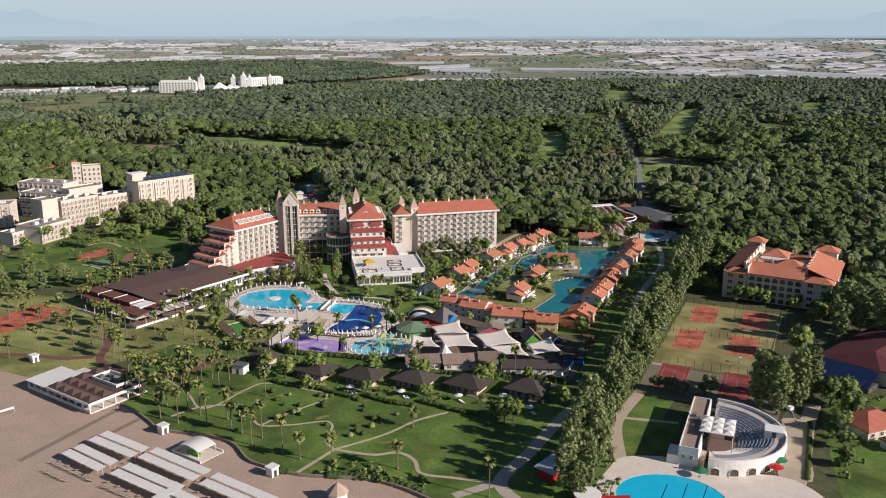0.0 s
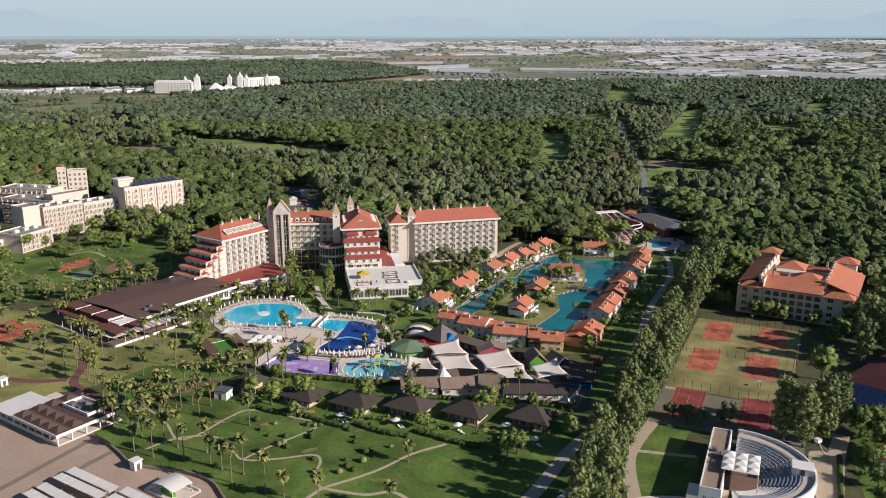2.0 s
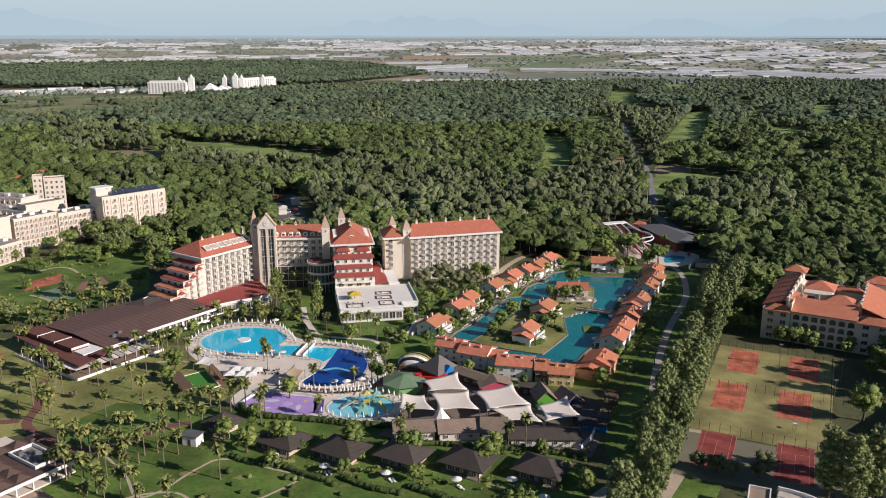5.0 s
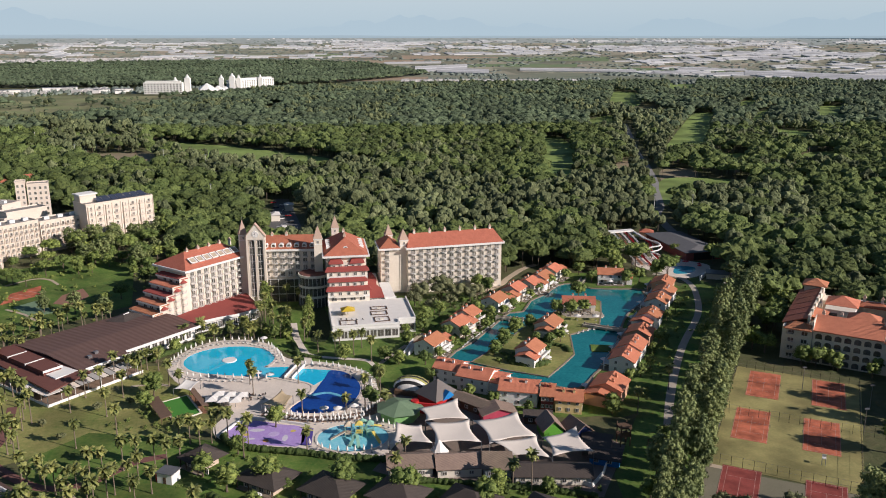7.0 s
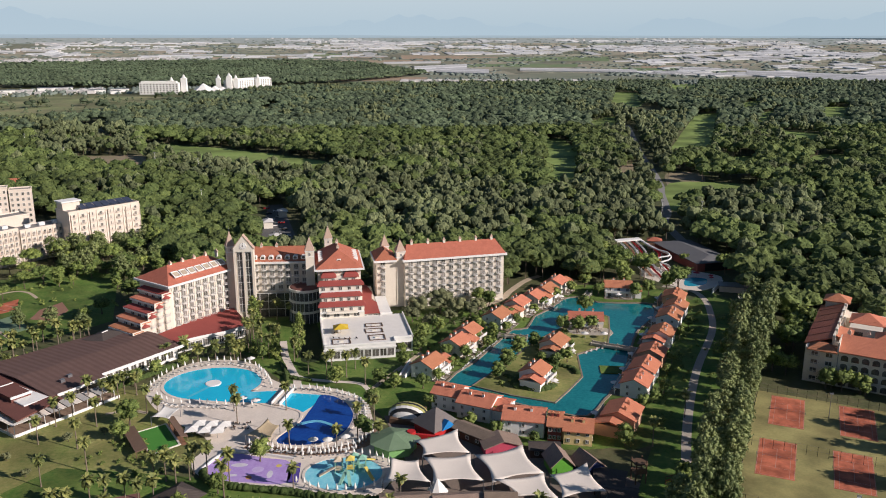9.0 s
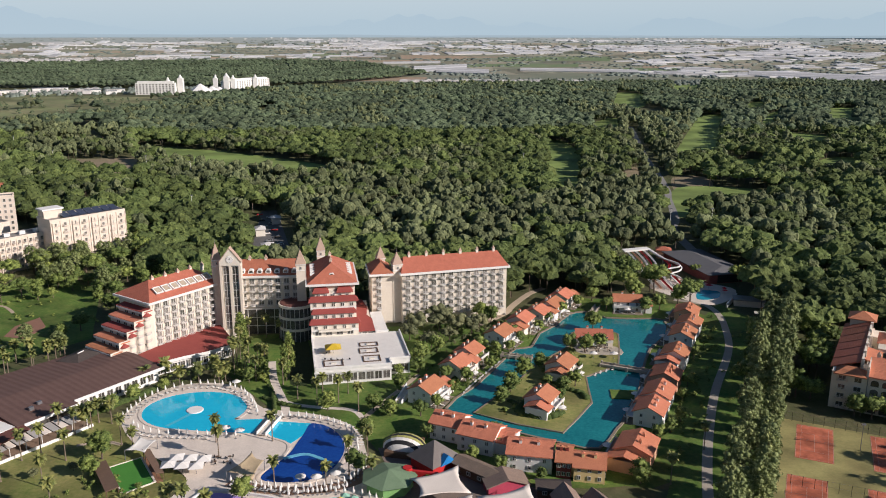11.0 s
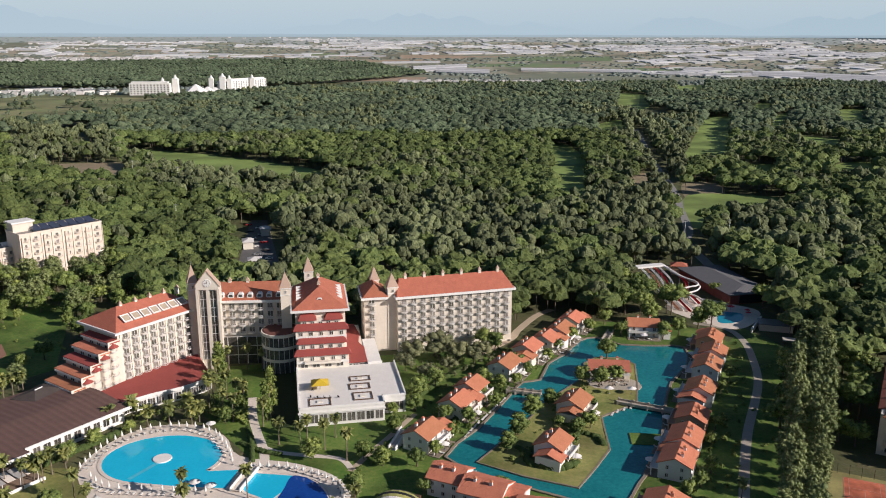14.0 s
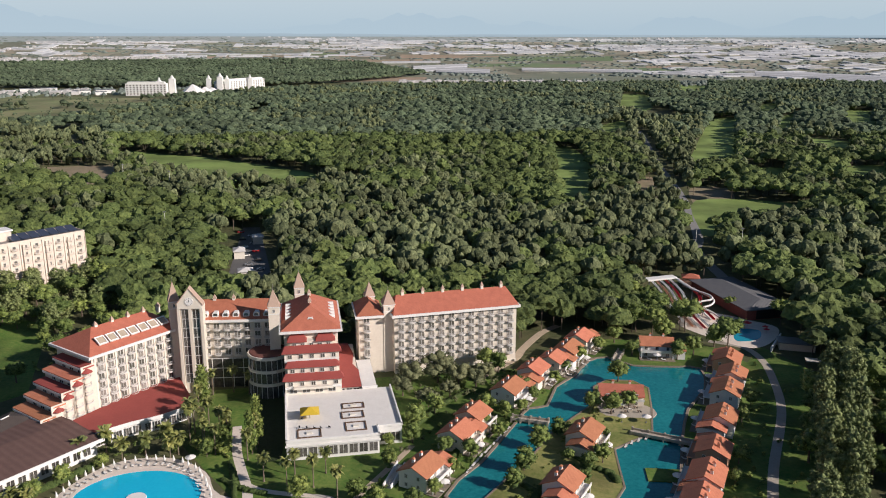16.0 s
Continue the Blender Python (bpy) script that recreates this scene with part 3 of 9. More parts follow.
BELT = mat("hazed_tree_belts", (0.135, 0.165, 0.14), (0.18, 0.21, 0.175), size=60, fine=8, island=0.25)


def plot(name, q0, q1, d0, d1, material, label, category, skew=0.0, lift=0.9, high=0.0, rows=1):
    """A farm plot between two bearings and two distances; with height it is a set of long low houses side by side."""
    bm = bmesh.new()
    n = 8
    for k in range(rows):
        a0, a1 = d0 + (d1 - d0) * k / rows, d0 + (d1 - d0) * (k + (0.72 if high else 1.0)) / rows
        grid = []
        for i in range(n + 1):
            q = q0 + (q1 - q0) * i / n
            line = []
            for d, up in ((a0, 0.0), (a0, high), ((a0 + a1) / 2, high * 1.6), (a1, high), (a1, 0.0)) if high else ((a0, 0), (a1, 0)):
                dd = d + skew * (i / n - 0.5)
                line.append(bm.verts.new((dd * math.sin(q), dd * math.cos(q), float(rise(dd)) + lift + up)))
            grid.append(line)
        for a, b in zip(grid, grid[1:]):
            for j in range(len(a) - 1):
                bm.faces.new((a[j], b[j], b[j + 1], a[j + 1]))
    return tagged(link(name, bm, material), label, category, kind="stuff")


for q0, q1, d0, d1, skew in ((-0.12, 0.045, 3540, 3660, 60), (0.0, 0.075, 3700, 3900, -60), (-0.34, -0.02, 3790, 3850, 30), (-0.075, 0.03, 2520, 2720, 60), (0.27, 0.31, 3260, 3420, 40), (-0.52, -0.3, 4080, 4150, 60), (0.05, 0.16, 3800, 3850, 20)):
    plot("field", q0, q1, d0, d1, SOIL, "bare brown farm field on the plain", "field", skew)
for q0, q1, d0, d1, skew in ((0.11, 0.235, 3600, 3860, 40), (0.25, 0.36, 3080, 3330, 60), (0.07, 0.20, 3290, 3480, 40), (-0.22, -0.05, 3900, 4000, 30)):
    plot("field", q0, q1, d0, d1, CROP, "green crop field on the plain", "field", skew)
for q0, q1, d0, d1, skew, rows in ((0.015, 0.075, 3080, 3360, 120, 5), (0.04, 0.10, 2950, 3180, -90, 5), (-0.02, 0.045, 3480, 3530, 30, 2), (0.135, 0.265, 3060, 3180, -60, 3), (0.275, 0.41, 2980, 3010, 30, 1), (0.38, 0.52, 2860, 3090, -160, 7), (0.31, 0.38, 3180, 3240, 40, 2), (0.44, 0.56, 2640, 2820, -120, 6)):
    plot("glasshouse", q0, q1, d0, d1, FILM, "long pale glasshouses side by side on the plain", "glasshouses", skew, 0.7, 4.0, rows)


def far_plain():
    """Fields, glasshouses, villages and tree belts of the plain beyond the forest."""
    def place(near, far, x0, x1, n):
        d = near + (far - near) * rng.random(n) ** 0.9
        q = rng.uniform(x0, x1, n)
        patch = np.array([noise.noise((float(a) * 9, float(b) * 0.0045, 4.0)) for a, b in zip(q, d)])
        return np.stack([d * np.sin(q), d * np.cos(q), rise(d) + 0.6], -1), d, patch
    tri = np.array([(0, 1, 2), (0, 2, 3)])
    flat = (np.array([(-0.5, -0.5, 0), (0.5, -0.5, 0), (0.5, 0.5, 0), (-0.5, 0.5, 0)], float), tri)
    block = (np.array([(x, y, z) for z in (-0.5, 1) for x, y in ((-0.5, -0.5), (0.5, -0.5), (0.5, 0.5), (-0.5, 0.5))], float), np.array([(4, 5, 6), (4, 6, 7), (0, 1, 5), (0, 5, 4), (1, 2, 6), (1, 6, 5), (2, 3, 7), (2, 7, 6), (3, 0, 4), (3, 4, 7)]))
    bush = lump(1, 3.3, flat=0.7)
    pale = "long pale glasshouses on the plain"
    jobs = (
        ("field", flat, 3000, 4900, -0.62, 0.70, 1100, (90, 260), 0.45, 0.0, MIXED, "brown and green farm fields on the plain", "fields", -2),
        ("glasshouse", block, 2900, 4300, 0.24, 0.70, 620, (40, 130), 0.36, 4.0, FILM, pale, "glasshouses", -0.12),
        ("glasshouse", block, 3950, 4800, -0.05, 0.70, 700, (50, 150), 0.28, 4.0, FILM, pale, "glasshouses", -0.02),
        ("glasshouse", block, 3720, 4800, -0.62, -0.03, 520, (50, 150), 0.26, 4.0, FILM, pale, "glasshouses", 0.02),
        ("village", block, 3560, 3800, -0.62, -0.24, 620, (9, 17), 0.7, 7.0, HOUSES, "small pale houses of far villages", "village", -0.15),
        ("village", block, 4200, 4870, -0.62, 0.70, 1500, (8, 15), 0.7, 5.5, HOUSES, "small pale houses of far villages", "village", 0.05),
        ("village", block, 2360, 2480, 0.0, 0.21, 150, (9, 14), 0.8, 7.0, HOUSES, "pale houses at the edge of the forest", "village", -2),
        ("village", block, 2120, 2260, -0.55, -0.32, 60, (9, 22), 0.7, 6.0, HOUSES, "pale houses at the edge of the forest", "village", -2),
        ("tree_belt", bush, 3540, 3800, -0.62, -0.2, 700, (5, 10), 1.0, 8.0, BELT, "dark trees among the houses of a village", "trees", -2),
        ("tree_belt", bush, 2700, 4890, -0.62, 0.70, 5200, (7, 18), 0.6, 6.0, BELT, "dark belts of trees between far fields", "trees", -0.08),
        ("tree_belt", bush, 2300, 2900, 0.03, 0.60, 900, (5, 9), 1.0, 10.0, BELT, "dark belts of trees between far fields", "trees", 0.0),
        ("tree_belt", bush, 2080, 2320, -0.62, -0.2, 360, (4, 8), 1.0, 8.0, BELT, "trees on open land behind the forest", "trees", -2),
    )
    for name, tpl, near, far, x0, x1, n, (lo, hi), deep, h, material, label, cat, least in jobs:
        p, d, patch = place(near, far, x0, x1, n)
        keep = (patch if name != "tree_belt" else -patch) > least
        p, d = p[keep], d[keep]
        n = len(p)
        if name == "field":
            p[:, 2] += 0.1 + 0.2 * rng.random(n)
        size = rng.uniform(lo, hi, n)
        t = (tpl[0] * (1, deep, 1), tpl[1])
        turns = rng.choice([0.12, 0.12, 0.12 + math.pi / 2], n) + rng.normal(0, 0.04, n)
        v, f = scatter(t, p, size, np.full(n, h), turns)
        v = np.array(v, float)
        v[:, 2] += rise(np.hypot(v[:, 0], v[:, 1])) - np.repeat(rise(d), len(t[0]))
        soup(name, v, f, material, label, cat, smooth=name == "tree_belt")


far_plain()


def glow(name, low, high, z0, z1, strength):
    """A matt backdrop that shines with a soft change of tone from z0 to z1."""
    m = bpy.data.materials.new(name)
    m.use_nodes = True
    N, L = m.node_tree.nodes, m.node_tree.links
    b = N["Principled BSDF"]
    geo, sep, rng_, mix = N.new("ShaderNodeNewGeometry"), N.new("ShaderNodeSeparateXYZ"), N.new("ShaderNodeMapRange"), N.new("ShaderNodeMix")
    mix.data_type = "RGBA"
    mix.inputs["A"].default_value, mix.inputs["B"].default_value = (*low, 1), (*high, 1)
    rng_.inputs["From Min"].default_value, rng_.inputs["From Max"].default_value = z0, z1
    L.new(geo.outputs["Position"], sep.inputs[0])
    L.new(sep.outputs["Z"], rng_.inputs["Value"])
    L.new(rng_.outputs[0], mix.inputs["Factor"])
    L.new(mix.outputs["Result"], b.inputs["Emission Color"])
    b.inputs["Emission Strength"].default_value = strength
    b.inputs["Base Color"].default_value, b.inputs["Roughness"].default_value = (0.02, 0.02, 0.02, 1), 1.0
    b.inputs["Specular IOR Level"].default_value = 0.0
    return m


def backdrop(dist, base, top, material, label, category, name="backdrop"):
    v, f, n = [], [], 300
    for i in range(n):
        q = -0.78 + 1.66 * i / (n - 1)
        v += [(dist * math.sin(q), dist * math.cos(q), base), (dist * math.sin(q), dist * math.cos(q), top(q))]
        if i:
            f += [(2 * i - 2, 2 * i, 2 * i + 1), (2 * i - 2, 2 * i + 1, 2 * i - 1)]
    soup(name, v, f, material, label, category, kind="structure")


def ridge(q, seed, amp, floor=0.0):
    h = 0.5 + 0.62 * noise.fractal((q * 7.0 + seed, seed, 0.3), 0.62, 2.1, 6)
    return max(floor, h) * amp * (0.55 + 0.9 * max(0.0, min(1.0, (-0.26 - q) / 0.2)))


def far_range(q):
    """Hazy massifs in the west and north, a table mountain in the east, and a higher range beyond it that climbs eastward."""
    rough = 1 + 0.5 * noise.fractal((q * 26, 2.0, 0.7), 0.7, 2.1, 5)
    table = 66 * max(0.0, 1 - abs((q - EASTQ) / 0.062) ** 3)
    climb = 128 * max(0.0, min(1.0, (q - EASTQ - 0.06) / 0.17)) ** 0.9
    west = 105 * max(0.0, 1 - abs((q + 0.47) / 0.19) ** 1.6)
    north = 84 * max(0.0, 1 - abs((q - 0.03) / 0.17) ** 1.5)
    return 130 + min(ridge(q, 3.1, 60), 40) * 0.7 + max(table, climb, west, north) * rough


EASTQ = 0.315
# Ridge glow colours sit close to the sky tone, haze put into them.
backdrop(4940, 60, lambda q: 520, glow("hazy_sky", (0.43, 0.55, 0.645), (0.505, 0.605, 0.675), 130, 330, 0.92), "pale hazy morning sky over the horizon", "sky")
backdrop(4925, 60, far_range, glow("hazy_far_ridge", (0.43, 0.55, 0.645), (0.42, 0.54, 0.64), 125, 260, 0.92), "pale blue hazy mountains on the horizon", "mountains")
backdrop(4915, 60, lambda q: 121 + ridge(q, 9.7, 13), glow("hazy_near_ridge", (0.34, 0.43, 0.50), (0.395, 0.505, 0.595), 105, 140, 0.92), "low hazy hills at the rim of the plain", "hills")

# ---- forest ----


BUILT = [(-420, 60), (-420, 520), (-345, 640), (-330, 700), (-245, 690), (-205, 640), (-150, 640), (-140, 560), (-118, 545), (-84, 500), (-60, 506), (-10, 512), (60, 505), (72, 522), (104, 512), (122, 560), (148, 612), (184, 592), (190, 540), (176, 500), (168, 470), (176, 450), (196, 452), (206, 440), (230, 404), (206, 352), (240, 300), (200, 200), (420, 60)]


# stands of tall grey-green trees among the pines
STANDS = [
    [(-94, 895), (-25, 871), (31, 851), (89, 792), (100, 702), (82, 596), (28, 587), (-12, 600), (-55, 663)],
    [(147, 847), (230, 844), (167, 638), (122, 642), (114, 720)],
    [(230, 721), (300, 736), (332, 709), (233, 541), (224, 569), (213, 607), (192, 626)],
    [(362, 1519), (468, 1427), (267, 905), (238, 939), (255, 1160)],
    [(-555, 1381), (-351, 1216), (-303, 1092), (-256, 924), (-346, 928)],
    [(-289, 1050), (-160, 957), (-91, 948), (-16, 879), (-19, 748), (-75, 762), (-164, 801), (-222, 865)],
]
MEADOW = [(-1400, 1330), (-700, 1330), (-542, 1357), (-492, 1402), (-465, 1506), (-434, 1665), (-380, 1830), (-450, 1880), (-640, 1960), (-864, 2050), (-1500, 2040)]
LOT = [(-104, 738), (-82, 738), (-58, 628), (-58, 594), (-80, 588), (-92, 640)]


def forest():
    zones = ((300, 720, 11.4, 3, 100, 0.17), (720, 1180, 11.8, 2, 60, 0.27), (1180, 1800, 12.2, 2, 14, 0.3), (1800, 2560, 13.0, 1, 0, 0), (2230, 3620, 14.0, 1, 0, 0))
    for zone, (y0, y1, gap, sub, tufts, leaf) in enumerate(zones):
        reach = 0.60 * y1 + 90
        gx, gy = np.meshgrid(np.arange(-reach, reach, gap), np.arange(y0, y1, gap * 0.9))
        gx = gx + (np.arange(len(gx)) % 2)[:, None] * gap * 0.5
        loose = gap * (0.2 if zone < 4 else 0.1)
        px, py = gx.ravel() + rng.normal(0, loose, gx.size), gy.ravel() + rng.normal(0, loose, gx.size)
        az, far = px / np.maximum(py, 1), np.hypot(px, py)
        keep = (az > -0.62) & (az < 0.66) & ~inside(px, py, BUILT) & ~inside(px, py, LOT)
        for poly in FAIRS + CLEAR:
            keep &= ~inside(px, py, poly)
        road = np.interp(py, [q[1] for q in ROAD], [q[0] for q in ROAD])
        keep &= ~((abs(px - road) < 8.5) & (py > 595) & (py < 1300))
        wild = np.array([noise.noise((x * 0.006, y * 0.004, 2.0)) + 0.5 * noise.noise((x * 0.02, y * 0.013, 7.0)) for x, y in zip(px, py)])
        # open golf land in the west, small gaps elsewhere
        keep &= ~(inside(px, py, MEADOW) & (wild > -0.27))
        keep &= ~((py > 700) & (wild > 0.55))
        hotel = inside(px, py, [(-600, 1850), (-480, 1860), (-310, 2040), (-270, 2270), (-400, 2200), (-500, 2080), (-620, 2040)]) | inside(px, py, [(-860, 1960), (-740, 1990), (-740, 2180), (-870, 2140)])
        keep &= ~hotel
        if zone < 4:
            keep &= far < np.interp(az, [-0.6, -0.2, -0.1, 0.03, 0.2, 0.32, 0.5], [1980, 1990, 2130, 2260, 2300, 2480, 2560]) + 60 * wild
        else:
            # the even plantation behind the white hotel
            keep &= (far > np.interp(az, [-0.6, -0.2, -0.12, -0.05, 0.0, 0.03], [2250, 2280, 2330, 2470, 2680, 2900])) & (far < np.interp(az, [-0.6, -0.3, -0.12, -0.04, 0.03], [3500, 3560, 3560, 3420, 2900])) & (az < 0.03)
        px, py, wild = px[keep], py[keep], wild[keep]
        count = len(px)
        kind = rng.integers(0, 6, count)
        stand = np.zeros(count, bool)
        for poly in STANDS:
            stand |= inside(px, py, poly)
        grain = np.array([noise.noise((x * 0.011, y * 0.008, 31.0)) for x, y in zip(px, py)])
        tall = (stand & (rng.random(count) < 0.82)) | ((grain > 0.22) & (rng.random(count) < 0.7)) | (rng.random(count) < 0.04)
        if zone == 4:
            tall[:] = False
        size = gap * (0.41 + 0.20 * rng.random(count) + 0.12 * rng.random(count) ** 3)
        high = rng.uniform(6.0, 11.0, count) + 2.0 * wild + (size - 0.5 * gap) * 0.8
        for s in range(6):
            for lofty in (False, True):
                m = (kind == s) & (tall == lofty)
                if not m.any():
                    continue
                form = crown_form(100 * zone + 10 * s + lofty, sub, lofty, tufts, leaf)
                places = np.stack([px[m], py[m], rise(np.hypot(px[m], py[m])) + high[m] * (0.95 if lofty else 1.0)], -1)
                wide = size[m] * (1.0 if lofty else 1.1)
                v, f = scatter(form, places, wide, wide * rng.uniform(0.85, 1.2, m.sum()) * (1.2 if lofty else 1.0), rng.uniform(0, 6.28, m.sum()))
                # from zone 2 outward the needles carry painted haze
                material = TALLG if lofty else PINE if zone < 2 else PINEHAZE
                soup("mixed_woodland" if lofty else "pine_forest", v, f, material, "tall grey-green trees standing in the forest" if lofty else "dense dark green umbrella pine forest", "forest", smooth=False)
        if zone < 2:
            pole = (np.array([(0.22 * math.cos(a), 0.22 * math.sin(a), z) for z in (0, 1) for a in (0, 2.1, 4.2)]), np.array([(0, 1, 4), (0, 4, 3), (1, 2, 5), (1, 5, 4), (2, 0, 3), (2, 3, 5)]))
            v, f = scatter(pole, np.stack([px, py, 0 * px - 0.2], -1), np.ones(count), high + 0.5, rng.uniform(0, 6, count))
            soup("pine_trunks", v, f, BARK, "thin pine trunks in the forest shade", "tree trunks", smooth=False)


forest()

# ---- shared building parts ----
def shape(name, bm, *materials):
    me = bpy.data.meshes.new(name)
    bmesh.ops.recalc_face_normals(bm, faces=bm.faces)
    bm.to_mesh(me)
    bm.free()
    for m in materials:
        me.materials.append(m)
    return me


def put(name, me, parent, x, y, z, turn=0.0, label=""):
    ob = new(name, me)
    ob.parent = parent
    ob.matrix_basis = pose(x, y, z, 0, 0, turn)
    if label:
        ob["label"] = label
    return ob


def frame_ring(w, h, t=0.12, d=0.14):
    """A window frame standing in the plane y = 0, from z = 0, with a middle bar."""
    bm = bmesh.new()
    for x0, x1, z0, z1 in ((-w / 2, w / 2, 0, t), (-w / 2, w / 2, h - t, h), (-w / 2, -w / 2 + t, t, h - t), (w / 2 - t, w / 2, t, h - t), (-t / 2, t / 2, t, h - t)):
        box(bm, x0, x1, -d, 0.02, z0, z1)
    return bm


def balcony_form(w, d, h=1.0, side=3):
    """A bowed balcony: a slab with a low upstand, slim balusters and a hand rail."""
    bm = bmesh.new()
    arc = [(-w / 2, 0.0)] + [(-w / 2 * math.cos(math.pi * i / (side * 2)), -d * (0.55 + 0.45 * math.sin(math.pi * i / (side * 2)))) for i in range(side * 2 + 1)] + [(w / 2, 0.0)]
    n = len(arc)
    edges = []
    for z0, z1, k in ((-0.22, 0.22, 0.9), (h - 0.12, h, 0.93)):
        low, top, rim, sole = ([bm.verts.new((x * q, y * q, z)) for x, y in arc] for q, z in ((1, z0), (1, z1), (k, z1), (k, z0 + 0.1)))
        for i in range(n - 1):
            bm.faces.new((low[i], low[i + 1], top[i + 1], top[i]))
            bm.faces.new((top[i], top[i + 1], rim[i + 1], rim[i]))
            bm.faces.new((rim[i], rim[i + 1], sole[i + 1], sole[i]))
        edges += [low, top]
        if z0 < 0:
            bm.faces.new(sole)
            bm.faces.new(low[::-1])
    foot, head = edges[1], edges[2]
    for i in range(n - 1):
        p, q = (bm.verts.new(a[i].co.lerp(a[i + 1].co, 0.16)) for a in (foot, head))
        bm.faces.new((foot[i], p, q, head[i]))
    return bm


WIN = {}


def window_kind(w, h):
    if (w, h) not in WIN:
        WIN[w, h] = shape("window", frame_ring(w, h), FRAMEM), shape("pane", cube(-w / 2 + 0.1, w / 2 - 0.1, -0.06, -0.03, 0.1, h - 0.1), GLASS)
    return WIN[w, h]


def window(parent, w, h, x, y, z, turn=0.0, name="window", glass=None):
    f, p = window_kind(w, h)
    if glass:
        if (w, h, glass) not in WIN:
            WIN[w, h, glass] = shape("pane", cube(-w / 2 + 0.1, w / 2 - 0.1, -0.06, -0.03, 0.1, h - 0.1), glass)
        p = WIN[w, h, glass]
    ob = put(name, f, parent, x, y, z, turn)
    put("pane", p, ob, 0, 0, 0)
    return ob


def far_window(parent, w, h, x, y, z, turn=0.0):
    """A window whose frame and pane are one mesh, for facades far off."""
    if ("far", w, h) not in WIN:
        bm = bmesh.new()
        rings = [[bm.verts.new((x, y, z)) for x, z in ((-w / 2 + t, t), (w / 2 - t, t), (w / 2 - t, h - t), (-w / 2 + t, h - t))] for t, y in ((0, 0.02), (0, -0.14), (0.14, -0.14), (0.14, -0.04))]
        for p, q in zip(rings, rings[1:]):
            for i in range(4):
                bm.faces.new((p[i], p[(i + 1) % 4], q[(i + 1) % 4], q[i]))
        bm.faces.new(rings[3]).material_index = 1
        WIN["far", w, h] = shape("window", bm, FRAMEM, CURTAIN)
    return put("window", WIN["far", w, h], parent, x, y, z, turn)


BALC = {}
RAILW = mat("grey_white_balcony", (0.64, 0.61, 0.57), (0.53, 0.50, 0.47), size=2, fine=0.4)


def balcony(parent, w, d, x, y, z, turn=0.0, material=None):
    key = (w, d, material or RAILW)
    if key not in BALC:
        BALC[key] = shape("balcony", balcony_form(w, d), material or RAILW)
    return put("balcony", BALC[key], parent, x, y, z, turn)


PYR = mat("pinkish_spire_shingles", (0.50, 0.36, 0.28), (0.42, 0.30, 0.23), size=2, fine=0.3)


def tower(x, y, turn, w, top, apex, label="slim cream tower with a pointed pinkish spire", kids=True):
    t = thing("hotel_tower", pose(x, y, 0, 0, 0, turn), label, "tower", "hotel towers")
    h = w / 2
    part("shaft", cube(-h, h, -h, h, 0, top), CREAM, t)
    bm = bmesh.new()
    box(bm, -h - 0.25, h + 0.25, -h - 0.25, h + 0.25, top, top + 0.35)
    box(bm, -h - 0.12, h + 0.12, -h - 0.12, h + 0.12, top - 2.6, top - 2.3)
    part("cornice", bm, WHITE, t)
    part("spire", cone(bmesh.new(), 0, 0, top + 0.35, apex - 1.2, (h + 0.3) / S2, 0.02, 4, turn=math.pi / 4), PYR, t)
    part("finial", cone(bmesh.new(), 0, 0, apex - 1.6, apex + 0.6, 0.12, 0.03, 6), METAL, t)
    if kids:
        for a in (0, 1, 3):
            c, s = math.cos(a * math.pi / 2), math.sin(a * math.pi / 2)
            window(t, 0.9, 1.4, s * (h + 0.02), -c * (h + 0.02), top - 2.0, a * 90)
    return t


def chimney(parent, x, y, z):
    part("chimney", cone(cube(x - 0.55, x + 0.55, y - 0.55, y + 0.55, z - 1.0, z + 1.5), x, y, z + 1.5, z + 3.0, 1.05, 0.02, 4, 1, math.pi / 4), (PALE, PYR), parent)


def dormer(parent, x, y, z, turn, w=2.3):
    """A small white roof window with a gabled head; its face looks along -y before the turn."""
    ob = new("dormer", DORMER)
    ob.parent = parent
    ob.matrix_basis = pose(x, y, z, 0, 0, turn) @ Matrix.Diagonal((w / 2.3, 1, 1, 1))
    put("pane", DORMER_PANE, ob, 0, 0, 0)


def box_ring(w, h, t, d):
    """An open frame standing in the plane y = 0, from z = 0."""
    bm = bmesh.new()
    for x0, x1, z0, z1 in ((-w / 2, w / 2, 0, t), (-w / 2, w / 2, h - t, h), (-w / 2, -w / 2 + t, t, h - t), (w / 2 - t, w / 2, t, h - t)):
        box(bm, x0, x1, -d, 0.02, z0, z1)
    return bm


def dormer_forms():
    bm = bmesh.new()
    face = [(-1.15, 0), (1.15, 0), (1.15, 1.1), (0.7, 1.7), (-0.7, 1.7), (-1.15, 1.1)]
    solid(bm, [(x, -0.1, z) for x, z in face] + [(x, 3.2, z) for x, z in face], ((5, 4, 3, 2, 1, 0), *[(i, (i + 1) % 6, (i + 1) % 6 + 6, i + 6) for i in range(6)]))
    return shape("dormer", bm, WHITE), shape("pane", solid(bmesh.new(), [(-0.75, -0.13, 0.35), (0.75, -0.13, 0.35), (0.75, -0.13, 1.0), (0.45, -0.13, 1.4), (-0.45, -0.13, 1.4), (-0.75, -0.13, 1.0)] + [(x, -0.1, z) for x, z in ((-0.75, 0.35), (0.75, 0.35), (0.75, 1.0), (0.45, 1.4), (-0.45, 1.4), (-0.75, 1.0))], ((0, 1, 2, 3, 4, 5), *[(i, i + 6, (i + 1) % 6 + 6, (i + 1) % 6) for i in range(6)])), GLASS)


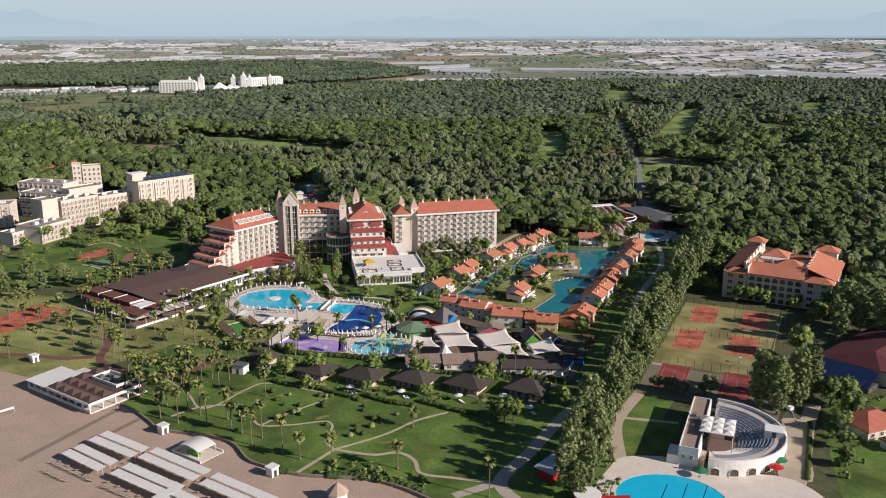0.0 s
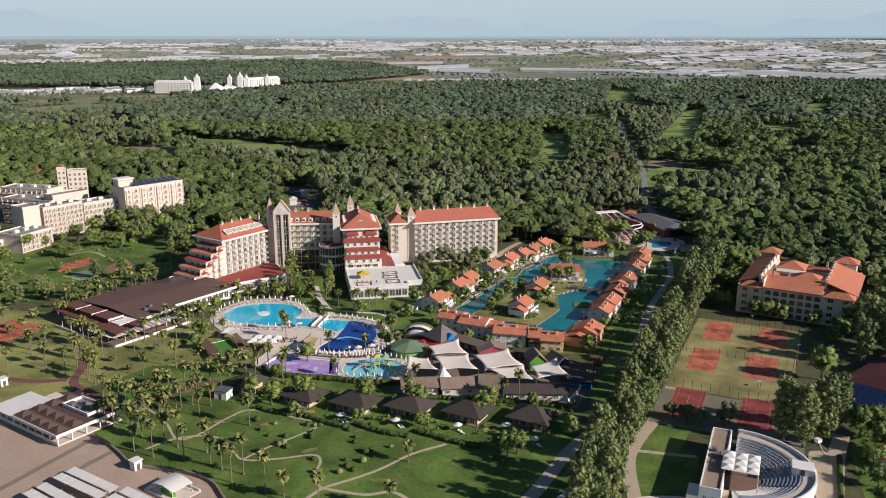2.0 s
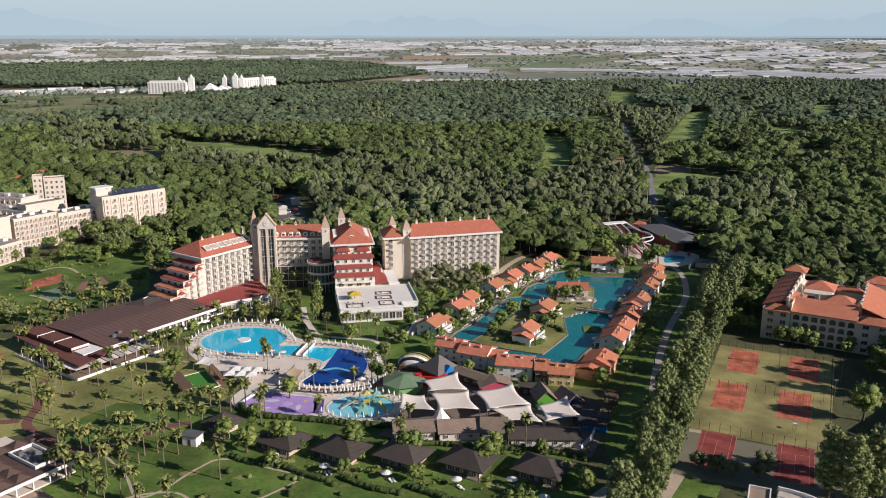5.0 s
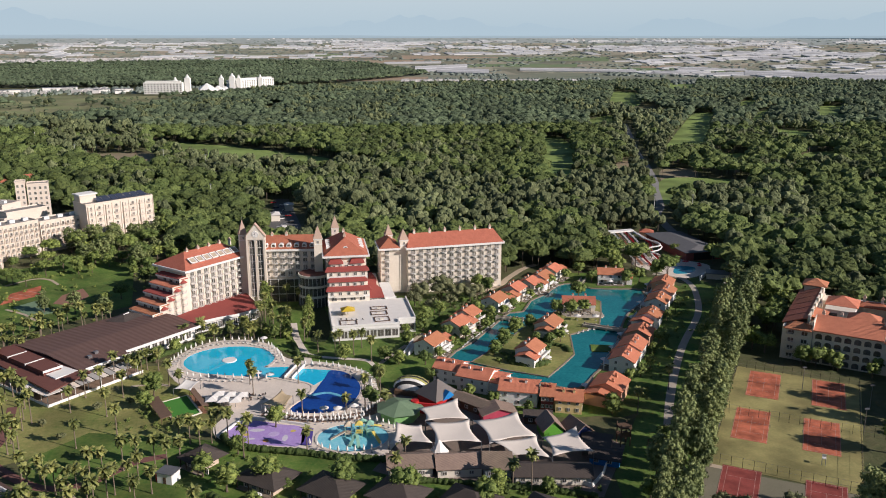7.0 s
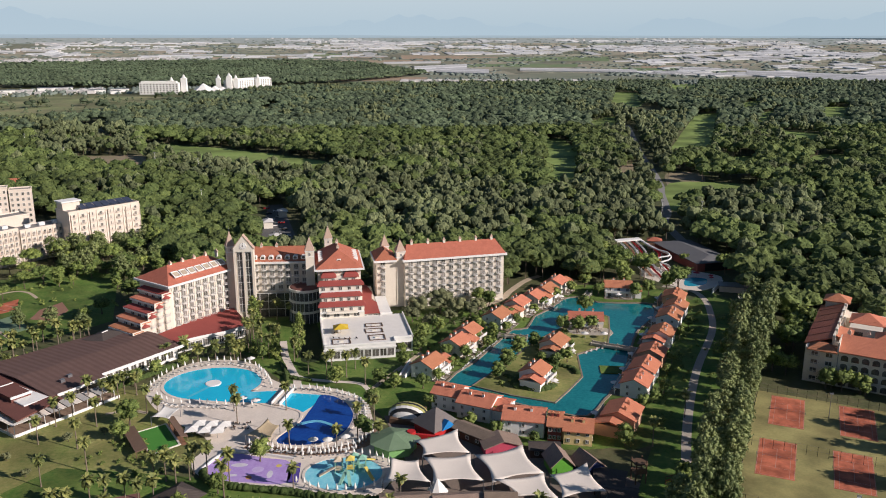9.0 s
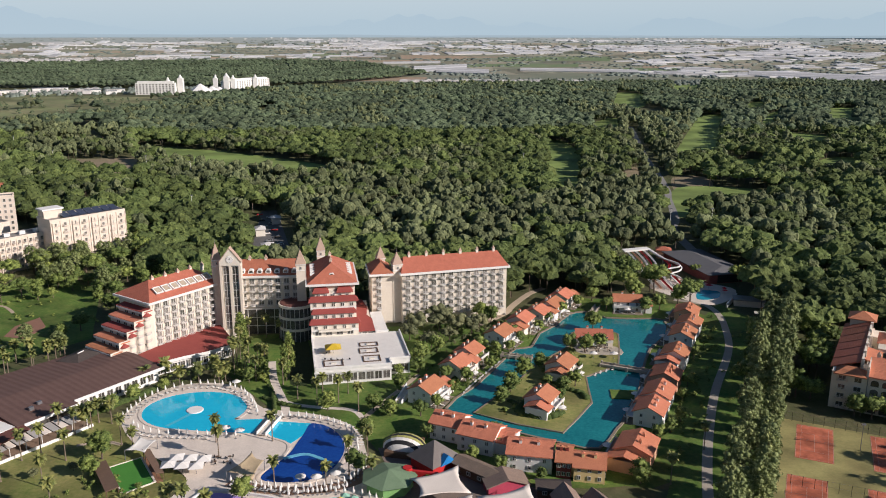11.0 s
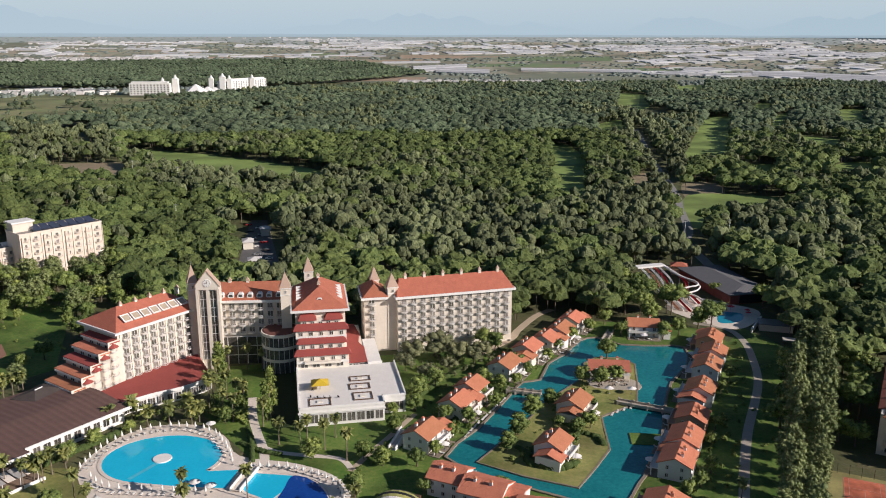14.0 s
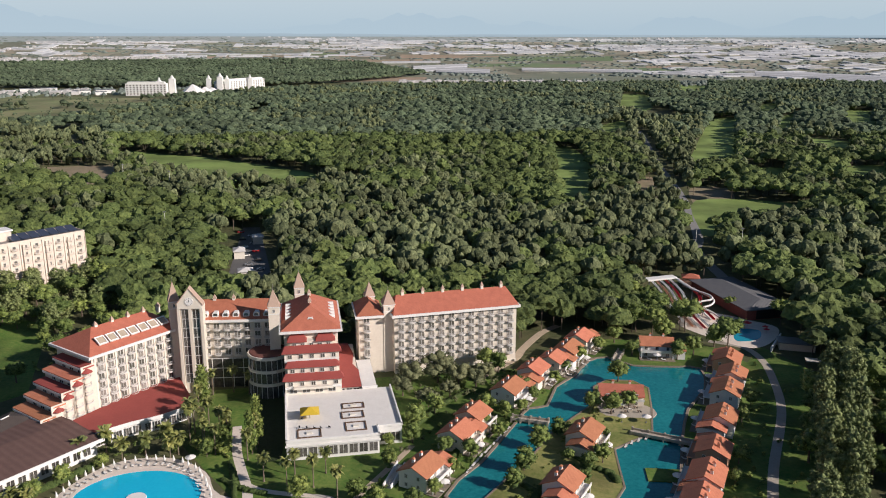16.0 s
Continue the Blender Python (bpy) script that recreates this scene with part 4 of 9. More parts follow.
DORMER, DORMER_PANE = dormer_forms()
SKYLIGHT = shape("skylight", box_ring(3.5, 3.6, 0.42, 0.5), WHITE)
SKYPANE = shape("pane", cube(-1.32, 1.32, -0.3, -0.2, 0.42, 3.18), mat("drawn_skylight_blind", (0.50, 0.42, 0.32), (0.36, 0.29, 0.21), rough=0.25, size=2.2, fine=0.8))
PILASTER = shape("pilaster", cube(-0.3, 0.3, -0.35, 0.05, 0, 1), PALE)


def bays(parent, x0, n, pitch, levels, y=0.0, w=2.3, d=1.45, skip=()):
    """Rows of balconies, each with a glazed door behind it, along a facade that looks to -y."""
    for i in range(n):
        for k, z in enumerate(levels):
            if (i, k) in skip:
                continue
            x = x0 + (i + 0.5) * pitch
            window(parent, 2.2, 2.4, x, y - 0.02, z + 0.02, name="balcony_door", glass=CURTAIN)
            balcony(parent, pitch * 0.74, d, x, y, z)


# ---- the grand hotel ----
def right_wing():
    b = thing("hotel_wing", pose(6.0, 482.6, 0, 0, 0, 12.9), "long cream hotel wing with balconies and red hipped roof", "hotel")
    part("wall", cube(0, 49.5, 0, 15.5, 0, 23.0), CREAM, b)
    part("cornice", cube(-1.1, 50.8, -1.3, 16.8, 23.0, 23.95), WHITE, b)
    part("roof", hip(bmesh.new(), -0.6, 50.3, -0.8, 16.3, 24.0, 5.4, 3.0), TILE, b, "red tiled hipped roof")
    bays(b, 0.6, 12, 4.02, [0.6 + 3.32 * k for k in range(1, 7)], w=2.3)
    for i in range(6):
        chimney(b, 5.0 + i * 8.1, 7.75, 29.0)
    for k in range(6):
        for y in (4, 11):
            window(b, 1.2, 1.5, 49.52, y, 4.4 + 3.32 * k - 3.0, 90)
    part("plinth", cube(-0.1, 49.6, -0.12, -0.02, 0, 1.0), PALE, b)
    c = thing("hotel_wing", pose(-7.6, 483.4, 0, 0, 0, 8), "narrow cream hotel wing beside a spired tower", "hotel")
    part("wall", cube(0, 9.6, 0, 16, 0, 22.6), CREAM, c)
    part("cornice", cube(-1.3, 9.6, -1.4, 17.4, 22.6, 23.5), WHITE, c)
    part("roof", hip(bmesh.new(), -0.8, 9.7, -0.9, 17, 23.55, 4.2), TILE, c, "red tiled hipped roof")
    bays(c, 1.2, 1, 3.6, [0.4 + 3.32 * k for k in range(1, 7)])
    tower(3.6, 487.0, 12.9, 4.3, 27.0, 34.0)
    tower(-4.0, 497.5, 12.9, 3.6, 27.0, 34.0)


def middle_wing():
    b = thing("hotel_wing", pose(-66.5, 473.6, 0, 0, 0, 1.5), "cream hotel middle wing with roof dormers over a dark glass hall", "hotel")
    part("wall", cube(0, 29, 0, 15, 0, 25.4), CREAM, b)
    part("cornice", cube(-0.4, 29.3, -1.3, 16.3, 25.4, 26.3), WHITE, b)
    part("roof", hip(bmesh.new(), -0.4, 29.2, -0.8, 16, 26.4, 5.2, 1.0), TILE, b, "red tiled roof")
    for i in range(7):
        dormer(b, 3.6 + i * 3.7, 0.35, 27.0, 0)
    bays(b, 2.0, 7, 3.7, [12.6, 15.9, 19.2, 22.4])
    part("glass_hall", cube(1.5, 28, -0.9, -0.2, 0, 11.2), GLASS, b, "dark curtain glazing of the hall")
    for i in range(8):
        part("mullion", cube(1.4 + i * 3.78, 1.62 + i * 3.78, -1.1, -0.92, 0, 11.3), FRAMEM, b)
    for z in (3.6, 7.4, 11.2):
        part("transom", cube(1.4, 28.1, -1.06, -0.92, z, z + 0.25), FRAMEM, b)
    for x in (6, 13):
        chimney(b, x, 7.5, 30.6)
    t = thing("clock_tower", pose(-66.5, 467.0, 0, 0, 0, 1.5), "cream clock tower with a gabled head and tall dark windows", "tower")
    part("wall", cube(-4.0, 4.0, 1.2, 7, 0, 32.5), CREAM, t)
    head = [(-4.3, 32.6), (4.3, 32.6), (4.3, 34.4), (0, 40.0), (-4.3, 34.4)]
    part("gable", solid(bmesh.new(), [(x, 0.2, z) for x, z in head] + [(x, 1.15, z) for x, z in head], ((4, 3, 2, 1, 0), (5, 6, 7, 8, 9), *[(i, (i + 1) % 5, (i + 1) % 5 + 5, i + 5) for i in range(5)])), PALE, t, "pale gable that holds the clock")
    roof = [(-4.8, 34.2), (0, 40.5), (4.8, 34.2), (4.8, 33.8), (0, 40.0), (-4.8, 33.8)]
    part("roof", solid(bmesh.new(), [(x, 0.0, z) for x, z in roof] + [(x, 3.4, z) for x, z in roof], ((0, 1, 4, 5), (1, 2, 3, 4), (11, 10, 7, 6), (10, 9, 8, 7), *[(i, i + 6, (i + 1) % 6 + 6, (i + 1) % 6) for i in range(6)])), PYR, t, "steep brown gable roof")
    dial = cone(bmesh.new(), 0, 0, 0, 0.15, 1.55, 1.5, 24)
    face = part("clock_face", dial, WHITE, t, "round white clock dial")
    face.matrix_basis = pose(0, 0.16, 35.3, 90, 0, 0)
    bm = bmesh.new()
    for i in range(12):
        a = radians(30 * i)
        x, y = 1.25 * math.sin(a), 1.25 * math.cos(a)
        box(bm, x - 0.09, x + 0.09, y - 0.09, y + 0.09, 0.15, 0.19)
    part("hour_marks", bm, PLAIN["black"], face)
    part("hour_hand", cube(-0.09, 0.09, -0.15, 0.75, 0.152, 0.2), PLAIN["black"], face)
    part("minute_hand", cube(-0.75, 0.0, -0.06, 0.06, 0.154, 0.21), PLAIN["black"], face)
    for x in (-1.9, 1.9):
        g = part("tall_window", cube(x - 1.15, x + 1.15, 1.05, 1.22, 4, 32.2), GLASS, t, "tall strip of dark glazing")
        for k in range(9):
            part("glazing_bar", cube(x - 1.2, x + 1.2, 0.95, 1.06, 4 + k * 3.5, 4.2 + k * 3.5), FRAMEM, g)
        for dx in (-1.15, 0, 1.15):
            part("glazing_bar", cube(x + dx - 0.07, x + dx + 0.07, 0.93, 1.04, 4, 32.2), FRAMEM, g)
    for x in (-4.0, 0.0, 4.0):
        part("pier", cube(x - 0.5, x + 0.5, 0.3, 1.25, 0, 32.58), CREAM, t)
    tower(-73.4, 472.5, 20, 3.6, 34.0, 42.5)
    tower(-37.4, 471.0, 8, 3.9, 32.0, 39.6)
    tower(-31.0, 494, 8, 3.6, 32.0, 39.5)
    r = thing("rotunda", pose(-39.5, 468.8, 0), "round glazed bay with pale balustrade bands", "hotel bay")
    part("drum", cone(bmesh.new(), 0, 0, 0, 14.6, 7.4, 7.4, 28), GLASS, r, "dark glazed drum")
    for z in (4.6, 9.6, 14.6):
        part("band", cone(bmesh.new(), 0, 0, z, z + 1.1, 7.7, 7.7, 28), PALE, r)
    for i in range(12):
        a = radians(180 + 15 * i)
        part("mullion", cube(7.5 * math.cos(a) - 0.1, 7.5 * math.cos(a) + 0.1, 7.5 * math.sin(a) - 0.1, 7.5 * math.sin(a) + 0.1, 0, 14.6), FRAMEM, r)
    part("roof", cone(bmesh.new(), 0, 0, 15.71, 16.0, 7.2, 6.8, 28), MAROON, r)


def shed(x0, x1, y0, y1, z, rise, side=1.2):
    """A lean-to tile roof: its eave along y0, hipped at both ends."""
    return solid(bmesh.new(), [(x0, y0, z), (x1, y0, z), (x1, y1, z), (x0, y1, z), (x0 + side, y1, z + rise), (x1 - side, y1, z + rise), (x0, y0, z - 0.3), (x1, y0, z - 0.3), (x1, y1, z - 0.3), (x0, y1, z - 0.3)], ((0, 1, 5, 4), (1, 2, 5), (3, 0, 4), (2, 3, 4, 5), (6, 7, 1, 0), (7, 8, 2, 1), (9, 6, 0, 3), (9, 8, 7, 6), (8, 9, 3, 2)))


def centre_block():
    b = thing("hotel_centre", pose(-33.0, 463.0, 0, 0, 0, 7), "stepped cream hotel block with red roofs in tiers", "hotel")
    part("wall", cube(0, 19, 0, 30, 0, 24.6), CREAM, b)
    part("cornice", cube(-1.7, 20.7, -1.9, 31.6, 24.6, 25.45), WHITE, b)
    part("roof", hip(bmesh.new(), -1.1, 20.1, -1.3, 31.1, 25.5, 6.6, 9.0), TILE, b, "red tiled hipped roof with a long ridge")
    for i in range(5):
        dormer(b, 18.4, 8.5 + i * 3.6, 26.1, 90, 1.8)
        dormer(b, 0.6, 8.5 + i * 3.6, 26.1, -90, 1.8)
    dormer(b, 9.5, 2.6, 27.2, 0)
    chimney(b, 9.5, 11, 31.0)
    chimney(b, 9.5, 20, 31.4)
    tiers = ((-4.0, 22.4, 2.0, 17.0), (-7.6, 19.6, 0.0, 19.0), (-10.4, 15.4, 1.0, 18.0), (-13.4, 11.8, 0.0, 19.4))
    for k, (y, z, x0, x1) in enumerate(tiers):
        part("tier_wall", cube(x0, x1, y + 0.9, 0.0 if k == 0 else tiers[k - 1][0] + 0.88, 0, z - 0.2), PALE, b)
        if k == 0:
            part("tier_roof", shed(x0 - 1, x0 + 6, y, -0.2, z, 1.5), REDROOF, b, "red tiled lean-to roof")
            part("tier_roof", shed(x1 - 6, x1 + 1, y, -0.2, z, 1.5), REDROOF, b, "red tiled lean-to roof")
        else:
            part("tier_roof", shed(x0 - 0.9, x1 + 0.9, y, tiers[k - 1][0] + 0.86, z, 1.15), REDROOF, b, "red tiled lean-to roof")
        part("terrace_edge", cube(x0, x1, y + 0.5, y + 0.62, z - 3.4, z - 2.6), WHITE, b)
        for i in range(5):
            window(b, 1.5, 1.6, x0 + (x1 - x0) * (i + 0.5) / 5, y + 0.88, z - 2.5)
    part("balcony_front", cube(3, 16.4, -14.2, -12.55, 8.6, 9.4), PALE, b)
    for i in range(4):
        window(b, 2.6, 2.6, 2.8 + i * 4.4, -12.52, 6.7)
    for x in (0.4, 18.9):
        for k in range(6):
            window(b, 1.6, 1.6, 19.02 if x > 5 else -0.02, 4 + 4.2 * k, 20.6, 90 if x > 5 else -90)
            window(b, 1.6, 1.6, 19.02 if x > 5 else -0.02, 4 + 4.2 * k, 16.6, 90 if x > 5 else -90)
    s = thing("side_hall", pose(-14.0, 456, 0, 0, 0, 7), "low side hall with a dark red flat roof", "hotel hall")
    part("wall", cube(0, 8, 0, 42, 0, 6.4), PALE, s)
    part("roof", prism(bmesh.new(), [(-0.3, -0.6), (8.4, -0.6), (8.4, 14), (6.5, 20), (7.5, 30), (6, 42), (-0.3, 42)], 6.42, 6.9), REDROOF, s, "dark red flat roof")
    for i in range(3):
        window(s, 2.0, 2.2, 1.6 + i * 2.5, -0.02, 1.2 + 2.6)
    w = thing("white_gallery", pose(-5.2, 455, 0, 0, 0, 8), "narrow white flat-roofed gallery", "hotel hall")
    part("wall", cube(0, 5.2, 0, 26, 0, 6.6), WHITE, w)
    part("parapet", cube(-0.15, 5.35, -0.15, 0.15, 6.6, 7.2), WHITE, w)
    t = thing("terrace_block", pose(-26.6, 415.8, 0, 0, 0, 8), "white terrace building with a flat pale roof and glazed front", "terrace")
    plan = [(0, 0), (28.6, 0), (28.6, 5.5), (36.5, 5.5), (36.5, 36), (0, 36)]
    part("wall", prism(bmesh.new(), plan, 0, 6.1), WHITE, t)
    part("terrace_floor", prism(bmesh.new(), plan, 6.104, 6.2), mat("white_terrace_paving", (0.80, 0.765, 0.71), (0.70, 0.665, 0.61), size=3, fine=0.5), t, "pale paved roof terrace")
    for a, c in zip(plan, plan[1:] + plan[:1]):
        if abs(a[1] - 36) < 1 and abs(c[1] - 36) < 1:
            continue
        part("parapet", cube(min(a[0], c[0]) - 0.25, max(a[0], c[0]) + 0.25, min(a[1], c[1]) - 0.25, max(a[1], c[1]) + 0.25, 6.2, 7.0), WHITE, t)
    part("cornice", cube(-0.4, 29.0, -0.45, -0.27, 4.6, 5.2), WHITE, t)
    for i in range(9):
        window(t, 2.7, 3.2, 1.8 + i * 3.12, -0.03, 1.0)
    for i in range(2):
        window(t, 2.9, 3.2, 30.8 + i * 3.6, 5.47, 1.0)
    for x, y, w_, h_ in ((18.5, 20.5, 7.5, 4.2), (17.8, 13.2, 7.5, 5), (18.5, 4.2, 6.8, 6.2), (3.4, 2.0, 7.5, 6)):
        bm = bmesh.new()
        for q in ((x, x + w_, y, y + 0.45), (x, x + w_, y + h_ - 0.45, y + h_), (x, x + 0.45, y + 0.45, y + h_ - 0.45), (x + w_ - 0.45, x + w_, y + 0.45, y + h_ - 0.45)):
            box(bm, *q, 6.2, 6.45)
        part("planter_frame", bm, WOOD, t, "dark square planter frame")
        part("planter_box", cube(x + w_ / 2 - 0.9, x + w_ / 2 + 0.9, y + h_ / 2 - 0.6, y + h_ / 2 + 0.6, 6.2, 6.6), PALE, t)
    u = thing("terrace_parasol", pose(-21.2, 432.5, 6.2, 0, 0, 8), "large yellow square parasol on the terrace", "parasol")
    part("canopy", cone(bmesh.new(), 0, 0, 2.5, 4.0, 4.4, 0.15, 4, turn=math.pi / 4), PLAIN["yellow"], u, "yellow canopy")
    part("pole", cone(bmesh.new(), 0, 0, 0, 2.6, 0.1, 0.1, 6), METAL, u)


def left_wing():
    b = thing("hotel_wing", pose(-94.4, 446.0, 0, 0, 0, 52.3), "cream hotel wing stepping down in red-roofed terraces", "hotel")
    part("wall", cube(0, 37, 0, 20.5, 0, 23.0), CREAM, b)
    part("cornice", cube(-1.8, 38.0, -1.8, 22.2, 23.0, 23.85), WHITE, b)
    part("roof", hip(bmesh.new(), -1.2, 37.6, -1.2, 21.7, 23.9, 5.6, 8.5), TILE, b, "red tiled hipped roof")
    for i in range(7):
        ob = put("skylight", SKYLIGHT, b, 6.2 + i * 4.1, 1.5, 25.55, label="white-framed skylight in the roof slope" if i == 0 else "")
        ob.matrix_basis = pose(6.2 + i * 4.1, 1.5, 25.55, -58, 0, 0)
        put("pane", SKYPANE, ob, 0, 0, 0)
    for i in range(5):
        chimney(b, 9 + i * 6.4, 10.2, 28.4)
    steps = ((-3.6, 20.4), (-7.6, 17.3), (-11.2, 14.0), (-15.0, 10.8), (-19.0, 7.6))
    prev = 0.0
    for k, (u, z) in enumerate(steps):
        part("step_wall", cube(u + 0.9, prev + (0.9 if k else 0), 0.0, 17.5, 0, z - 0.25), CREAM, b)
        roof = shed(-17.9, 0.5, u + 0.2, prev + 0.6, z, 0.75, 0.9)
        ob = part("step_roof", roof, REDROOF if k in (0, 2) else TILE2, b, "red tiled roof over a stepped terrace")
        ob.matrix_basis = pose(0, 0, 0, 0, 0, -90)
        for y in (3, 7.5, 12):
            window(b, 2.2, 2.0, u + 0.88, y, z - 2.7, -90)
        part("terrace_parapet", cube(u + 0.0, u + 0.18, 0, 17.5, max(z - 1.0, 0), max(z - 0.31, 0.8)), WHITE, b)
        part("side_wall", cube(u - 0.6, prev + 0.9, -0.35, -0.02, 0, z + 0.5), CREAM, b)
        prev = u
    floors = [5.0 + 3.02 * k for k in range(6)]
    bays(b, 1.2, 9, 3.9, floors)
    for i in range(5):
        u = -0.2 - 3.7 * (i + 1)
        top = (20.4, 17.3, 14.0, 10.8, 7.6)[i]
        for z in floors:
            if z + 3.0 < top:
                window(b, 1.8, 2.2, u + 1.7, -0.02, z)
                balcony(b, 2.6, 1.3, u + 1.7, 0, z)
        aw = part("awning_roof", cone(bmesh.new(), u + 1.7, -0.3, top - 1.6, top - 0.4, 2.0, 0.3, 10), REDROOF, b, "small round red roof")
    for i in range(9):
        ob = put("pilaster", PILASTER, b, 1.2 + i * 3.9, 0, 4.8)
        ob.scale = (1, 1, 18)
    g = thing("walkway_hall", pose(0, 0, 0), "low glazed hall with a broad dark red terrace roof", "hotel hall")
    rim = [(-106, 424.5), (-96, 413), (-86.5, 428), (-79, 434), (-71, 438.5), (-63, 446), (-64, 452), (-73, 471), (-76, 473.5)]
    inner = [(-105, 424.6), (-96.2, 414.5), (-87, 428.8), (-79.3, 434.8), (-71.3, 439.4), (-64, 446.4), (-65, 452), (-73.5, 469), (-76, 471.5)]
    part("wall", prism(bmesh.new(), inner, 0, 4.6), WHITE, g)
    part("roof", prism(bmesh.new(), rim, 4.61, 5.1), REDROOF, g, "dark red flat roof terrace")
    for (x0, y0), (x1, y1) in zip(rim[1:6], rim[2:7]):
        a = math.degrees(math.atan2(y1 - y0, x1 - x0))
        n = max(1, int(math.hypot(x1 - x0, y1 - y0) / 2.6))
        for i in range(n):
            f = (i + 0.5) / n
            window(g, 2.0, 2.8, x0 + (x1 - x0) * f - 0.62 * math.sin(radians(a)) * -1 * 0.9, y0 + (y1 - y0) * f + 0.62 * math.cos(radians(a)) * 0.9, 0.9, a)
        f = part("fascia", cube(0, math.hypot(x1 - x0, y1 - y0), -0.2, 0.05, 4.3, 5.5), WHITE, g)
        f.matrix_basis = pose(x0, y0, 0, 0, 0, a)


right_wing()
middle_wing()
centre_block()
left_wing()


# ---- restaurant hall ----
def restaurant():
    b = thing("restaurant_hall", pose(-121.5, 356, 0, 0, 0, 52.0), "broad low restaurant hall with a brown ribbed roof", "restaurant")
    part("wall", prism(bmesh.new(), [(8, 8), (36, 8), (36, 13), (74, 13), (74, 48), (8, 52)], 0, 5.9), WHITE, b)
    for k, (pts, up) in enumerate((([(17, 7), (38.5, 7), (38.5, 10.5), (75, 10.5), (75, 28), (17, 30)], 0), ([(17, 30), (75, 28), (75, 50), (17, 54)], 0))):
        lo = [(x, y, 6.1 + (1.3 if abs(y - 29) < 1.5 else 0.0)) for x, y in pts]
        n = len(lo)
        part("roof", solid(bmesh.new(), lo + [(x, y, z - 0.4) for x, y, z in lo], (tuple(range(n)), tuple(range(2 * n - 1, n - 1, -1)), *[(i, i + n, (i + 1) % n + n, (i + 1) % n) for i in range(n)])), BROWNROOF, b, "brown ribbed roof")
    low = [(1.5, 0.6, 5.0), (19, 3.0, 6.0), (19, 54, 6.2), (4.5, 54, 5.2)]
    part("maroon_roof", solid(bmesh.new(), low + [(x, y, z - 0.5) for x, y, z in low], ((0, 1, 2, 3), (7, 6, 5, 4), (0, 4, 5, 1), (1, 5, 6, 2), (2, 6, 7, 3), (3, 7, 4, 0))), MAROON, b, "maroon sloping roof")
    for i in range(3):
        v0, v1 = 14.6 + i * 12.4, 26.4 + i * 12.4
        part("roof_box", cube(7.2, 14.2, v0, v1, 5.3, 7.2), MAROON, b, "raised maroon roof light")
        part("roof_box_edge", cube(6.9, 14.5, v0 - 0.4, v0 - 0.01, 6.6, 7.4), WHITE, b)
    part("fascia", cube(19.2, 38.6, 6.6, 6.95, 5.5, 6.3), WHITE, b)
    part("fascia", cube(38.6, 75.2, 10.1, 10.45, 5.3, 6.4), WHITE, b)
    part("terrace_floor", cube(-0.4, 38, -0.6, 8, 0.05, 0.4), mat("brown_terrace_tiles", (0.27, 0.19, 0.14), (0.2, 0.14, 0.1)), b)
    part("terrace_floor", cube(-0.4, 8, 8.01, 44, 0.05, 0.38), MATS["brown_terrace_tiles"], b)
    part("terrace_wall", cube(-0.7, 38, -0.9, -0.6, 0, 1.0), WHITE, b)
    part("terrace_wall", cube(-0.7, -0.41, -0.6, 44, 0, 1.0), WHITE, b)
    part("glass_front", cube(7.9, 36.1, 7.9, 7.98, 0.5, 4.6), GLASS, b)
    for i in range(10):
        part("awning_slat", solid(bmesh.new(), [(7.4 + i * 2.9, 0.4, 3.3), (9.9 + i * 2.9, 0.4, 3.3), (9.9 + i * 2.9, 6.4, 3.9), (7.4 + i * 2.9, 6.4, 3.9), (7.4 + i * 2.9, 0.4, 3.2), (9.9 + i * 2.9, 0.4, 3.2), (9.9 + i * 2.9, 6.4, 3.8), (7.4 + i * 2.9, 6.4, 3.8)], ((0, 1, 2, 3), (7, 6, 5, 4), (0, 4, 5, 1), (1, 5, 6, 2), (2, 6, 7, 3), (3, 7, 4, 0))), SAILM if i % 2 else mat("grey_awning_cloth", (0.42, 0.40, 0.38), (0.34, 0.33, 0.31)), b, "pale awning panel")
    for i in range(9):
        part("awning_slat", cube(-0.2, 6.6, 1.0 + i * 2.3, 3.0 + i * 2.3, 3.5, 3.6), SAILM if i % 3 else CLOTH, b, "pale awning panel")
    for i in range(8):
        part("post", cube(0 + i * 5.2, 0.2 + i * 5.2, 0.2, 0.4, 0.4, 3.3), FRAMEM, b)
    for i in range(6):
        part("post", cube(-0.2, 0.0, 4 + i * 7, 4.2 + i * 7, 0.4, 3.4), FRAMEM, b)
    for i in range(10):
        window(b, 2.4, 3.2, 40 + i * 3.4, 12.98, 1.2)
    for x, y in ((25, 14), (29, 16)):
        part("roof_unit", cube(x, x + 1.6, y, y + 1.2, 6.3, 7.6), METAL, b)
    c = thing("entrance_canopy", pose(-116, 424, 0, 0, 0, 66), "dark hipped canopy at the hotel end", "canopy")
    part("roof", hip(bmesh.new(), 0, 14, 0, 11, 6.5, 1.8), DARKROOF, c)
    part("ridge", cube(5.4, 8.6, 5.3, 5.7, 8.2, 8.5), WHITE, c)
    part("wall", cube(0.6, 13.4, 0.6, 10.4, 0, 6.5), CREAM, c)


restaurant()

# ---- neighbouring hotel in the west ----
SHADER = mat("beige_balcony_rail", (0.66, 0.565, 0.475), (0.54, 0.455, 0.38), size=1.5, fine=0.3)


